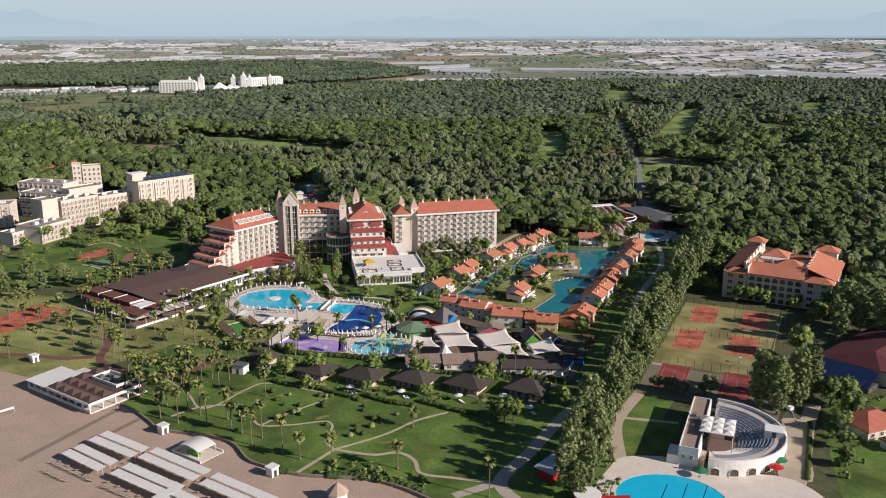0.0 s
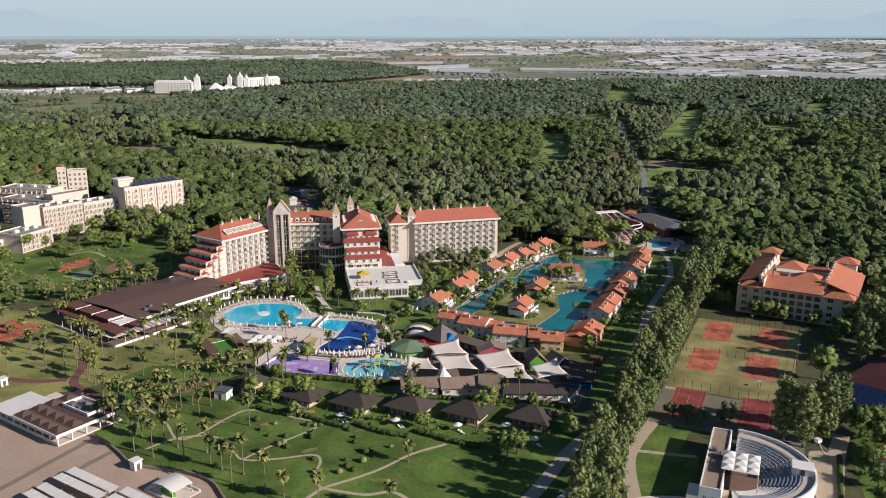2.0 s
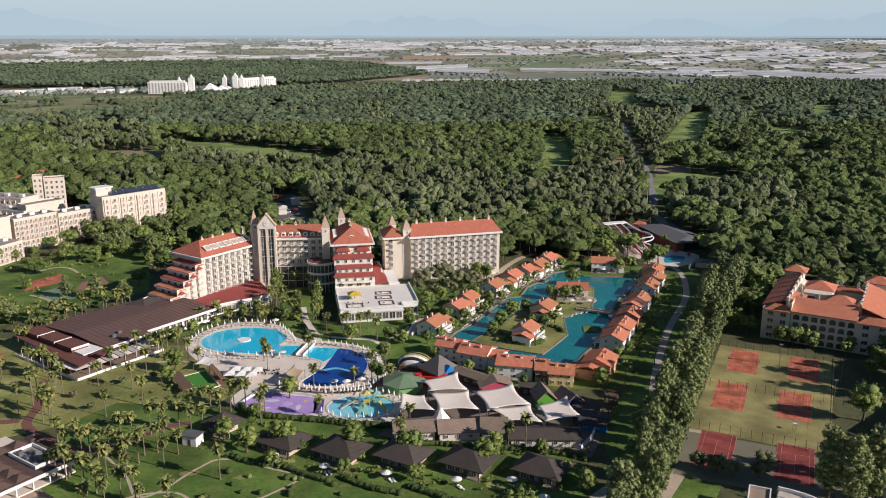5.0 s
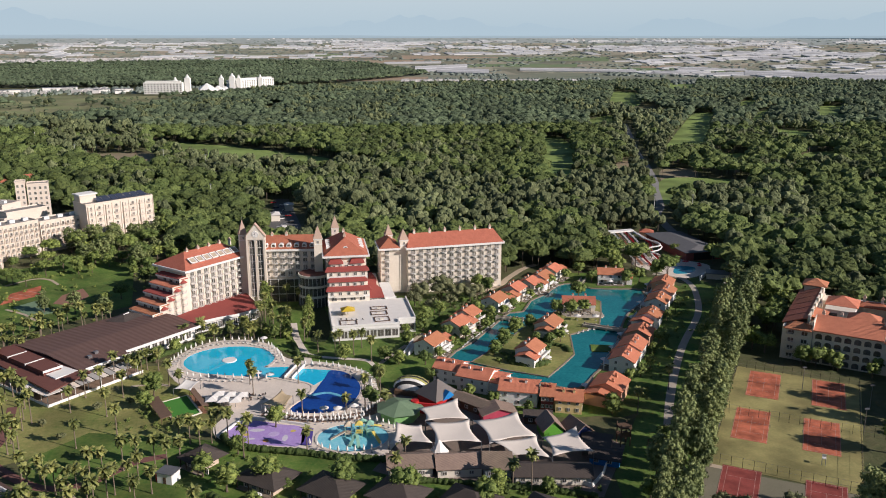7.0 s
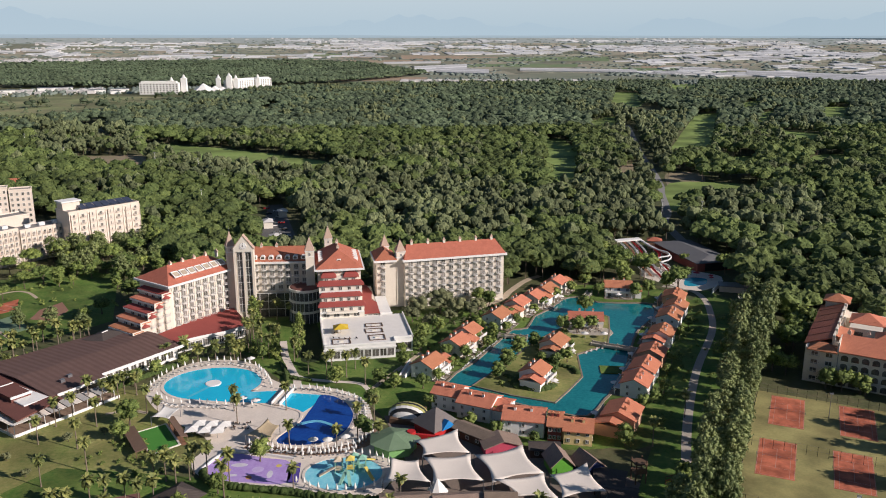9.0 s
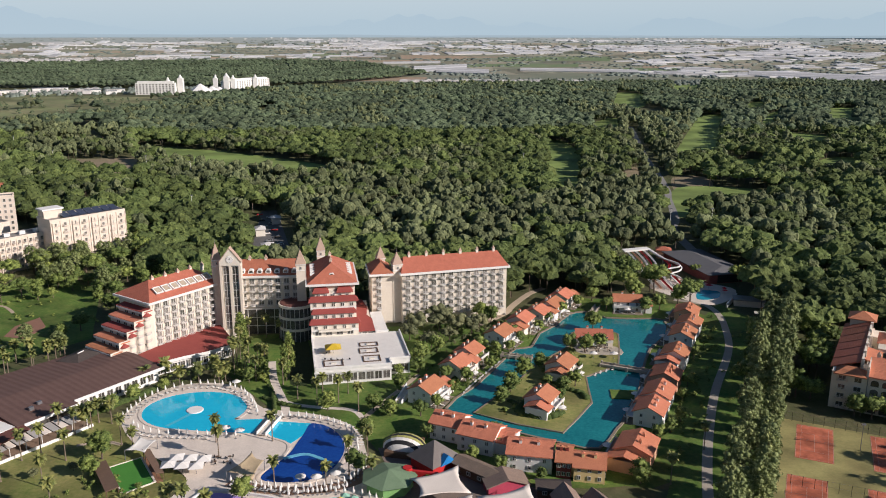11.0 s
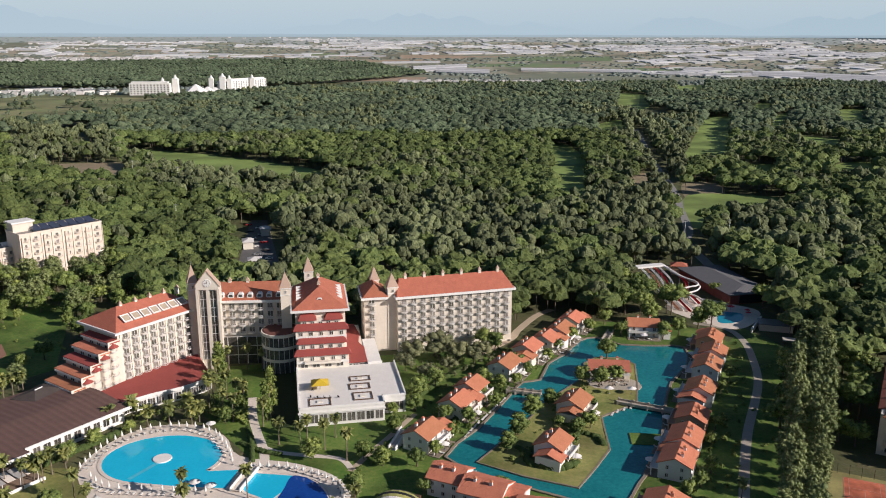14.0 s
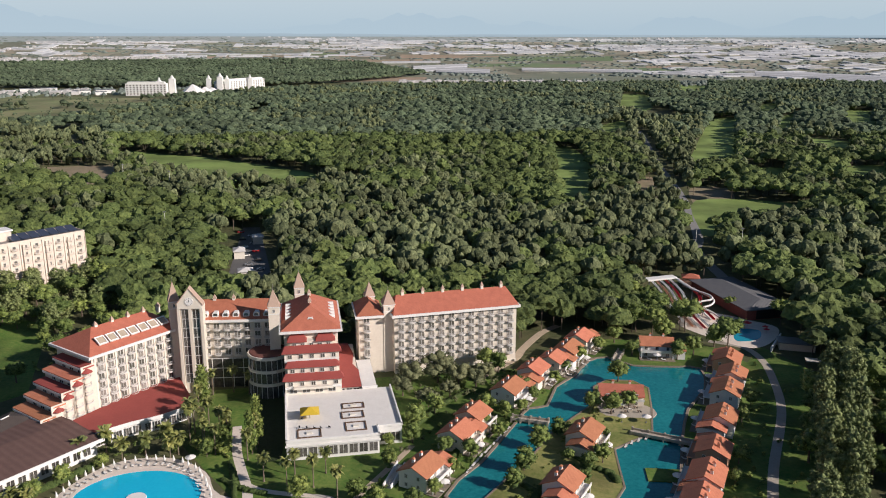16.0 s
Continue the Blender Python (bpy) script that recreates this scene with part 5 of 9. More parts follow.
def slab_block(x, y, turn, w, d, h, floors, nbays, label, top=None, wins=True, z0=1.0):
    b = thing("beige_hotel", pose(x, y, 0, 0, 0, turn), label, "hotel", "neighbouring hotel blocks")
    part("wall", cube(0, w, 0, d, 0, h), BEIGE, b)
    bm = bmesh.new()
    for q in ((-0.2, w + 0.2, -0.2, 0.2), (-0.2, w + 0.2, d - 0.2, d + 0.2), (-0.2, 0.2, 0.2, d - 0.2), (w - 0.2, w + 0.2, 0.2, d - 0.2)):
        box(bm, *q, h, h + 0.9)
    part("parapet", bm, BEIGE, b)
    part("roof_deck", cube(0.25, w - 0.25, 0.25, d - 0.25, h + 0.004, h + 0.15), mat("grey_roof_felt", (0.34, 0.31, 0.28)), b)
    step = (h - z0) / floors
    for i in range(nbays):
        for k in range(floors):
            xx, z = (i + 0.5) * w / nbays, z0 + k * step + 0.3
            far_window(b, round(min(1.7, w / nbays * 0.5), 1), 2.0, xx, -0.02, z)
            if wins:
                balcony(b, round(w / nbays * 0.62, 1), 1.2, xx, 0, z, material=SHADER)
    if wins:
        for i in range(nbays + 1):
            part("fin", cube(i * w / nbays - 0.14, i * w / nbays + 0.14, -0.45, -0.01, z0, h - 0.4), BEIGE, b)
        for k in range(3):
            x = w * (0.2 + 0.3 * k)
            part("roof_unit", cube(x, x + 3.2, d * 0.45, d * 0.45 + 2.4, h + 0.16, h + 1.9), WHITE, b)
    for k in range(floors):
        far_window(b, 1.0, 1.2, w + 0.02, d * 0.5, z0 + k * step + 0.8, 90)
    return b


def neighbour():
    b = slab_block(-188.5, 584, 46, 44, 16.5, 26.6, 7, 8, "beige hotel tower block with balconies and roof panels")
    for i in range(7):
        ob = part("solar_panel", cube(0, 4.4, 0, 7.5, 0, 0.15), SOLAR, b, "tilted dark solar panel")
        ob.matrix_basis = pose(9 + i * 4.8, 3, 27.4, 14, 0, 0)
    part("stair_house", cube(0.6, 11, 8.5, 16, 26.75, 31.4), BEIGE, b)
    part("stair_cap", cube(-0.2, 11.8, 7.7, 16.8, 31.404, 32.2), WHITE, b)
    part("podium", cube(30, 46, -3.5, -0.01, 0, 4.2), BEIGE, b)
    for i in range(4):
        part("pier", cube(0.8 + i * 11.3, 2.0 + i * 11.3, -0.9, -0.01, 0, 25.5), BEIGE, b)
    slab_block(-212.5, 573.5, 48, 28, 13, 18.6, 5, 9, "beige hotel wing with close rows of balconies")
    slab_block(-229, 550, 54, 27.4, 13, 20.2, 6, 9, "tall beige hotel wing with close rows of balconies")
    slab_block(-237, 540, 54, 11, 13, 22.5, 1, 1, "blank beige end tower of the hotel", wins=False)
    slab_block(-229, 516, 68, 24, 20, 10.5, 3, 7, "low stepped beige hotel block")
    slab_block(-246, 514, 62, 16, 12, 7.0, 2, 4, "low beige terrace block of the neighbouring hotel")
    slab_block(-255, 640, 20, 6, 8, 31.5, 8, 2, "tall beige hotel tower with vertical windows", wins=False)
    slab_block(-248.5, 642.4, 20, 13, 10, 29.5, 8, 4, "tall beige hotel tower beside the stair tower", wins=False)
    w = slab_block(-239, 590, 52, 26, 11, 20.8, 1, 2, "white flat-roofed block over the hotel wing", wins=False)
    d = slab_block(-279, 603, -21, 42, 14, 17.4, 4, 9, "beige hotel block with dark balcony bands")
    for k in range(4):
        part("dark_band", cube(0.5, 41.5, -1.5, -1.42, 2.2 + k * 4.1, 3.2 + k * 4.1), GLASS, d)
    slab_block(-290, 625, -18, 40, 16, 21.0, 5, 9, "beige hotel block behind the courtyard")
    slab_block(-310, 560, 10, 40, 18, 15.0, 4, 8, "beige hotel block behind the courtyard")
    s = thing("tent_pavilion", pose(-196, 583, 0, 0, 0, 30), "grey tent roof beside the hotel wing", "pavilion")
    part("canopy", cone(bmesh.new(), 0, 0, 3.2, 7.0, 8.0, 0.4, 6), METAL, s, "grey peaked canopy")
    for i in range(6):
        a = i * math.pi / 3
        part("post", cone(bmesh.new(), 6.8 * math.cos(a), 6.8 * math.sin(a), 0, 3.6, 0.12, 0.12, 6), METAL, s)
    h = thing("red_roof_hall", pose(-335, 770, 0, 0, 0, 30), "low hall with a wide red roof among pines", "hall")
    part("wall", cube(0, 40, 0, 16, 0, 9), CREAM, h)
    part("roof", hip(bmesh.new(), -1, 41, -1, 17, 9.3, 4), TILE, h)


neighbour()


# ---- white hotel far off in the forest ----
def far_hotel():
    for x, y, turn, w, h, n in ((-572, 1985, 2, 84, 25, 12), (-404, 2122, 58, 150, 22, 18)):
        b = thing("white_hotel", pose(x, y, 0, 0, 0, turn), "long white hotel far off among the pines", "hotel", "far white hotels")
        part("wall", cube(0, w, 0, 18, 0, h), WHITE, b)
        part("attic", cube(4, w - 4, 3, 15, h + 0.004, h + 3.5), WHITE, b)
        for i in range(n):
            for k in range(5):
                put("window", window_kind(3.4, 2.6)[1], b, (i + 0.5) * w / n, -0.05, 2.5 + k * (h - 3) / 5)
    for x, y, h, r in ((-481, 2012, 34, 6), (-402, 2116, 33, 6), (-505, 2000, 29, 5), (-428, 2118, 29, 5), (-350, 2200, 26, 5), (-388, 2122, 28, 5)):
        t = thing("white_hotel_tower", pose(x, y, 0), "white domed tower of the far hotel", "tower", "far hotel towers")
        part("shaft", cube(-r, r, -r, r, 0, h), WHITE, t)
        part("dome", cone(bmesh.new(), 0, 0, h, h + 8, r * 0.9, 0.8, 10), WHITE, t)
    for x, y, r in ((-450, 2060, 26), (-428, 2075, 17), (-415, 2090, 14)):
        t = thing("white_tent", pose(x, y, 0), "white peaked tent hall between far hotel blocks", "tent", "far tents")
        part("canopy", cone(bmesh.new(), 0, 0, 4, r * 0.75, r, 1.5, 6), WHITE, t)
        part("base", cone(bmesh.new(), 0, 0, 0, 4, r * 0.95, r * 0.95, 6), WHITE, t)
    for x, y, w in ((-842, 2105, 76), (-700, 2040, 34), (-660, 2060, 40), (-900, 2020, 40), (-640, 2000, 22)):
        b = thing("white_low_block", pose(x, y, 0, 0, 0, 25), "low white building on open land", "building", "far low buildings")
        part("wall", cube(0, w, 0, 14, 0, 7), WHITE, b)
        part("roof", cube(-1, w + 1, -1, 15, 7.004, 7.8), METAL, b)


far_hotel()


# ---- hotel in the east, round a courtyard ----
def arch_window(parent, x, y, z, turn):
    if "arch" not in WIN:
        w, h = 2.5, 2.3
        pts = [(-w / 2, 0), (w / 2, 0), (w / 2, h * 0.62)] + [(w / 2 * math.cos(radians(a)), h * 0.62 + 0.85 * math.sin(radians(a))) for a in (30, 60, 90, 120, 150)] + [(-w / 2, h * 0.62)]
        n = len(pts)
        glass = solid(bmesh.new(), [(p, -0.05, q) for p, q in pts] + [(p, 0.05, q) for p, q in pts], (tuple(range(n)), *[(i, i + n, (i + 1) % n + n, (i + 1) % n) for i in range(n)]))
        bm = bmesh.new()
        for i in range(n):
            (a, c), (e, g) = pts[i], pts[(i + 1) % n]
            k = 1.14
            m = h * 0.45
            solid(bm, [(a, -0.16, c), (e, -0.16, g), (e * k, -0.16, m + (g - m) * k), (a * k, -0.16, m + (c - m) * k), (a, 0.05, c), (e, 0.05, g), (e * k, 0.05, m + (g - m) * k), (a * k, 0.05, m + (c - m) * k)], ((0, 1, 2, 3), (0, 4, 5, 1), (2, 6, 7, 3)))
        WIN["arch"] = shape("window", bm, CREAM), shape("pane", glass, GLASS)
    f, p = WIN["arch"]
    ob = put("window", f, parent, x, y, z, turn)
    put("pane", p, ob, 0, 0, 0)


def slope(x0, x1, y0, y1, za, zb, t=0.4):
    """A roof plane rising along x from za to zb."""
    v = [(x0, y0, za), (x0, y1, za), (x1, y1, zb), (x1, y0, zb)]
    return solid(bmesh.new(), v + [(x, y, z - t) for x, y, z in v], ((0, 1, 2, 3), (7, 6, 5, 4), (0, 4, 5, 1), (1, 5, 6, 2), (2, 6, 7, 3), (3, 7, 4, 0)))


def east_hotel():
    b = thing("courtyard_hotel", pose(156, 389.5, 0, 0, 0, -33), "sandy hotel round a courtyard with orange tiled roofs", "hotel")
    part("front_wall", cube(0, 49, 0, 12, 0, 13.6), CREAM, b)
    v = [(11.5, -0.8, 13.9), (36.5, -0.8, 13.9), (36.5, 10, 17.6), (11.5, 10, 17.6)]
    part("front_roof", solid(bmesh.new(), v + [(x, y, z - 0.4) for x, y, z in v], ((0, 1, 2, 3), (7, 6, 5, 4), (0, 4, 5, 1), (1, 5, 6, 2), (2, 6, 7, 3), (3, 7, 4, 0))), TILE2, b, "orange tiled roof")
    part("front_gable", cube(11.1, 11.48, -0.6, 10.4, 13.6, 17.2), CREAM, b)
    part("end_roof", hip(bmesh.new(), 0.6, 11.0, -1.6, 6, 13.4, 2.2), TILE2, b, "orange tiled roof")
    part("end_roof", hip(bmesh.new(), 36.6, 50, -1.6, 6, 13.4, 2.2), TILE2, b, "orange tiled roof")
    part("west_wall", cube(0, 10, 12.01, 55, 0, 13.6), CREAM, b)
    for i in range(6):
        part("west_roof", slope(-1, 8.4, 4.2 + i * 8.6, 12.6 + i * 8.6, 13.6 + 0.02 * i, 17.2 + 0.02 * i), TILE, b, "red tiled sloping roof")
        part("ridge_post", cube(8.5, 9.5, 4.0 + i * 8.6, 5.2 + i * 8.6, 16.0, 18.3), CREAM, b)
    part("ridge_wall", cube(8.45, 9.0, 5.3, 56, 13.0, 17.4), CREAM, b)
    part("east_wall", cube(37, 49, 12.01, 50, 0, 13.4), CREAM, b)
    part("east_roof", slope(50.5, 37.2, 6.4, 46, 13.4, 18.0), TILE2, b, "orange tiled sloping roof")
    part("ridge_wall", cube(36.6, 37.18, 10.2, 46, 13.0, 18.4), CREAM, b)
    for i in range(6):
        part("ridge_post", cube(36.4, 37.4, 12 + i * 6.4, 13 + i * 6.4, 18.41, 19.0), CREAM, b)
    part("back_wall", cube(10.01, 36.9, 46, 55, 0, 13), CREAM, b)
    part("back_roof", hip(bmesh.new(), 23, 36.4, 44, 52, 13.2, 1.6), TILE, b)
    part("court_block", cube(12.5, 24, 26, 44, 0, 15.4), CREAM, b)
    part("court_block_roof", hip(bmesh.new(), 11.8, 24.8, 32, 45, 15.6, 3.0), TILE2, b)
    part("court_door", cube(14, 17.5, 25.9, 25.98, 10, 14), GLASS, b)
    part("corner_tower", cube(1, 9, 52, 60, 0, 17.4), CREAM, b)
    part("corner_tower_roof", hip(bmesh.new(), 0, 10.4, 51, 61, 17.6, 2.4), TILE2, b)
    part("corner_tower", cube(36, 46, 50, 58, 0, 17), CREAM, b)
    part("corner_tower_roof", hip(bmesh.new(), 35, 47, 49, 59, 17.2, 2.6), TILE2, b)
    part("roof_tower", hip(bmesh.new(), 22, 35, 9.5, 20, 17.0, 2.6), TILE2, b)
    part("roof_tower_wall", cube(23, 34.5, 12.02, 19, 0, 16.6), CREAM, b)
    part("roof_step", slope(9.1, 14.5, 12.2, 26, 15.5, 14.4), TILE2, b)
    for x, y, z in ((13.5, 11.5, 17.0), (20, 13, 17), (26, 48, 15.4), (33, 48, 15.4), (36.2, 9, 17.4)):
        chimney(b, x, y, z - 0.6)
    for i in range(7):
        for k in range(4):
            arch_window(b, 13.6 + i * 3.5, -0.03, 0.6 + 3.25 * k, 0)
    for x in (3.4, 8.4, 40, 46):
        for k in range(4):
            window(b, 2.4, 1.8, x, -0.03, 0.9 + 3.25 * k)
            if x in (3.4, 46):
                balcony(b, 3.6, 1.2, x, 0, 0.8 + 3.25 * k, material=CREAM)
    for i in range(9):
        for k in range(4):
            window(b, 1.6, 1.6, -0.03, 6 + i * 5.2, 0.9 + 3.25 * k, -90)
    part("downpipe", cube(11.2, 11.5, -0.2, -0.05, 0, 13), METAL, b)

east_hotel()


# ---- halls in the south-east ----
def red_hall():
    b = thing("red_roofed_hall", pose(163, 290, 0, 0, 0, 38), "big hall with a dark red roof and blue glass lean-to", "hall")
    dull = mat("dull_red_roofing", (0.125, 0.034, 0.038), (0.095, 0.028, 0.032), size=5)
    part("wall", cube(2, 60, -22, 6, 0, 5.4), CREAM, b)
    part("roof", solid(bmesh.new(), [(0, 8, 5.6), (62, 8, 5.6), (62, -10, 11), (9, -10, 10.2), (0, -16, 6.4), (62, -24, 6.0), (6, -24, 5.6)], ((0, 3, 2, 1), (0, 4, 3), (4, 6, 5, 2, 3), (0, 1, 2, 5, 6, 4))), dull, b, "dark red hipped roof")
    g = thing("glazed_lean_to", pose(0, 0, 0), "blue glass lean-to along the end of the hall", "lean-to")
    blue = mat("blue_roof_glass", (0.012, 0.022, 0.065), (0.02, 0.04, 0.11), rough=0.12, size=3, fine=0.5, spec=0.6)
    foot, head, away = Vector((150.6, 290.4, 2.0)), Vector((157.6, 296.0, 5.9)), Vector((15.0, -19.0, 0)) / 9
    for i in range(9):
        q = [foot + away * (i + 0.03), foot + away * (i + 0.97), head + away * (i + 0.97), head + away * (i + 0.03)]
        part("glass_panel", solid(bmesh.new(), q + [p + Vector((0, 0, 0.15)) for p in q], ((3, 2, 1, 0), (4, 5, 6, 7), (0, 1, 5, 4), (1, 2, 6, 5), (2, 3, 7, 6), (3, 0, 4, 7))), blue, g)
    part("wall", prism(bmesh.new(), [(151, 290.7), (165.9, 271.7), (172.8, 277.2), (157.9, 296.2)], 0, 1.9), GLASS, g)
    c = thing("red_roof_house", pose(146, 236, 0, 0, 0, 20), "small house with a red hipped roof among trees", "house")
    part("wall", cube(0, 16, 0, 12, 0, 3.6), CREAM, c)
    part("roof", hip(bmesh.new(), -1, 17, -1, 13, 3.8, 3.2), TILE, c)
    for i in range(4):
        window(c, 1.6, 1.6, 2 + i * 4, -0.02, 1)
    d = thing("pointed_pavilion", pose(160, 246, 0), "small pavilion with a pointed red roof", "pavilion")
    part("wall", cone(bmesh.new(), 0, 0, 0, 4, 3.6, 3.6, 8), CREAM, d)
    part("roof", cone(bmesh.new(), 0, 0, 4, 8.5, 4.6, 0.1, 8), TILE, d)
    e = thing("garden_house", pose(150, 228, 0, 0, 0, 20), "little white house with a red roof", "house")
    part("wall", cube(0, 5, 0, 5, 0, 2.8), WHITE, e)
    part("roof", hip(bmesh.new(), -0.6, 5.6, -0.6, 5.6, 3.0, 1.6), TILE, e)
    window(e, 1.2, 1.4, 2.5, -0.02, 0.6)
    r = thing("forest_house", pose(262, 500, 0, 0, 0, -20), "house with white chimneys half hidden by pines", "house")
    part("wall", cube(0, 40, 0, 10, 0, 9), CREAM, r)
    part("roof", hip(bmesh.new(), -1, 41, -1, 11, 9.2, 3), TILE, r)
    for x in (2, 14, 26, 38):
        chimney(r, x, 2, 11.4)


red_hall()


# ---- open-air theatre ----
def theatre():
    b = thing("open_air_theatre", pose(82.5, 221.5, 0, 0, 0, 64.5), "white open-air theatre with curved seat rows round a stage", "theatre")
    part("stage_house", cube(2, 40.5, -2.9, 2.9, 0, 5.6), WHITE, b)
    part("stage_roof", cube(2.4, 40.1, -2.5, 2.5, 5.604, 5.9), mat("brown_roof_deck", (0.36, 0.27, 0.20), (0.28, 0.21, 0.155), size=3, fine=0.4), b, "brown flat roof")
    bm = bmesh.new()
    for q in ((2, 40.5, -2.9, -2.52), (2, 40.5, 2.52, 2.9), (2, 2.38, -2.5, 2.5), (40.12, 40.5, -2.5, 2.5)):
        box(bm, *q, 5.61, 6.4)
    part("parapet", bm, WHITE, b)
    part("annex", cube(2.2, 9, 2.92, 6.2, 0, 3.0), WHITE, b)
    for y in (-1.0, 1.3):
        window(b, 0.9, 1.4, 1.98, y, 2.6, -90)
    for x, y, w, d, h in ((21, -1, 2.2, 1.6, 1.2), (24.5, 0.4, 1.6, 1.4, 1.0), (17, 0.2, 1.2, 1.0, 0.8)):
        part("roof_unit", cube(x, x + w, y, y + d, 5.92, 5.92 + h), METAL, b)
    pale = mat("grey_white_concrete", (0.66, 0.64, 0.61), (0.55, 0.53, 0.51), size=2, fine=0.3)
    cx, cy, rows, r_ = 22.0, -4.5, 10, 8.6
    ring = lambda ra, rb, s, e, st: [(cx + rb * math.cos(radians(a)), cy + rb * math.sin(radians(a))) for a in range(s, e, st)] + [(cx + ra * math.cos(radians(a)), cy + ra * math.sin(radians(a))) for a in range(e - 1, s - 1, -st)]
    for k in range(rows):
        r0, r1 = r_ + k * 1.05, r_ + (k + 1) * 1.05
        part("stone_tier", prism(bmesh.new(), ring(r0, r1, -176, 1, 5), 0.0, 0.5 + 0.38 * k), pale, b)
        for s, e in ((-170, -112), (-108, -62), (-58, -2)):
            part("bench", prism(bmesh.new(), ring(r0 + 0.25, r0 + 0.62, s, e, 5), 0.505 + 0.38 * k, 0.85 + 0.38 * k), CLOTH if s == -170 and k < 6 else mat("grey_blue_seats", (0.30, 0.33, 0.38), (0.22, 0.25, 0.30)), b, "row of white seats" if s == -170 and k == 0 else "")
        part("aisle_step", prism(bmesh.new(), ring(r0 + 0.05, r1, -60, -58, 1), 0.506 + 0.38 * k, 0.62 + 0.38 * k), mat("brown_aisle_step", (0.20, 0.09, 0.07)), b, "brown aisle step" if k == 0 else "")
    ro = r_ + rows * 1.05
    part("gallery", prism(bmesh.new(), ring(ro + 0.01, ro + 3.2, -176, 1, 5), 0, 4.2), mat("pale_gallery_paving", (0.60, 0.52, 0.45), (0.50, 0.43, 0.37)), b)
    part("outer_wall", prism(bmesh.new(), ring(ro + 3.21, ro + 3.7, -176, 1, 4), 0, 5.2), WHITE, b, "tall curved white wall")
    for i in range(7):
        a = radians(-171 + i * 14)
        arch_window(b, cx + (ro + 3.74) * math.cos(a), cy + (ro + 3.74) * math.sin(a), 0.2, math.degrees(a) + 90)
    part("stage_floor", prism(bmesh.new(), oval(cx, cy, 8.5, 8.5, 0, 30, 180, 360), 0, 0.5), mat("brown_stage_floor", (0.23, 0.145, 0.11), (0.17, 0.10, 0.08)), b, "brown stage floor")
    part("stage_back", cube(14, 30, -4.4, -2.95, 0.5, 4.8), PLAIN["black"], b)
    part("entry_ramp", solid(bmesh.new(), [(-0.5, -3, 0), (12, -3, 0), (12, -3, 1.2), (-0.5, -4.6, 0), (12, -4.6, 0), (12, -4.6, 1.2)], ((0, 2, 1), (3, 4, 5), (0, 3, 5, 2), (1, 2, 5, 4))), PATHM, b)
    part("lift_house", cube(23, 28.4, -26.4, -20.5, 0, 6.2), WHITE, b)
    part("lift_door", cube(22.9, 22.98, -24, -22.8, 4.2, 6.0), GLASS, b)
    c = thing("stage_canopy", pose(82.5, 221.5, 0, 0, 0, 64.5), "white folded canopy over the stage", "canopy")
    for i in range(3):
        x0, x1 = 11.8 + i * 3.95, 15.75 + i * 3.95
        xm = (x0 + x1) / 2
        bm = bmesh.new()
        for j in range(3):
            y0, y1 = -12.0 + j * 3.4, -8.62 + j * 3.4
            solid(bm, [(x0, y0, 7.7), (x1, y0, 7.7), (x1, y1, 7.7), (x0, y1, 7.7), (xm, (y0 + y1) / 2, 8.35), (x0, y0, 7.5), (x1, y0, 7.5), (x1, y1, 7.5), (x0, y1, 7.5)], ((0, 1, 4), (1, 2, 4), (2, 3, 4), (3, 0, 4), (0, 5, 6, 1), (1, 6, 7, 2), (2, 7, 8, 3), (3, 8, 5, 0), (8, 7, 6, 5)))
        part("canopy_fold", bm, CLOTH, c)
    for x, y in ((12, -11.8), (23.4, -11.8)):
        part("post", cone(bmesh.new(), x, y, 0.5, 7.6, 0.15, 0.15, 6), FRAMEM, c)
    m = thing("light_mast", pose(127.5, 251.5, 0, 0, 0, 20), "steel tripod mast with a small white cabin", "mast")
    for a in range(4):
        q = a * math.pi / 2
        part("strut", solid(bmesh.new(), [(5 * math.cos(q), 5 * math.sin(q), 0), (5 * math.cos(q) + 0.25, 5 * math.sin(q), 0), (5 * math.cos(q), 5 * math.sin(q) + 0.25, 0), (0, 0, 4.6), (0.25, 0, 4.6), (0, 0.25, 4.6)], ((0, 1, 4, 3), (1, 2, 5, 4), (2, 0, 3, 5))), METAL, m)
    part("cabin", cube(-0.8, 0.8, -0.8, 0.8, 4.5, 5.6), WHITE, m)

theatre()

# ---- lagoon ----
SHORE = [(21, 393), (33, 412), (47, 438), (53, 449), (60, 451), (66, 467), (75, 477), (83, 491), (92, 495), (100, 486), (116, 484), (126, 482), (121, 463), (109, 446), (100, 425), (94, 408), (87, 390), (77, 375), (68, 362), (57, 366), (36, 379)]
ISLE = [(30.5, 389), (48, 413), (59, 431.5), (70, 444), (77, 452), (80, 466), (86, 472), (96, 471), (100, 464), (96, 446), (91.5, 430), (87, 426), (76, 418.5), (74.5, 407), (73.2, 395.5), (66, 384), (58.6, 373), (44, 380)]
shore = smoothed(SHORE, 2)
isle = smoothed(ISLE, 1)
sheet("lagoon", shore, 0.10, LAGOON, "calm green-blue lagoon between the villas", "lagoon", thick=0.3)
sheet("lagoon_island", isle, 0.45, DRYLAWN, "grassy island with stone banks in the lagoon", "island", thick=0.5)
kerb("lagoon_bank", shore, 0.9, 0.0, 0.5, STONE, "stone bank round the lagoon", "bank")
kerb("island_bank", isle, 0.6, 0.0, 0.55, STONE, "stone bank of the lagoon island", "bank")
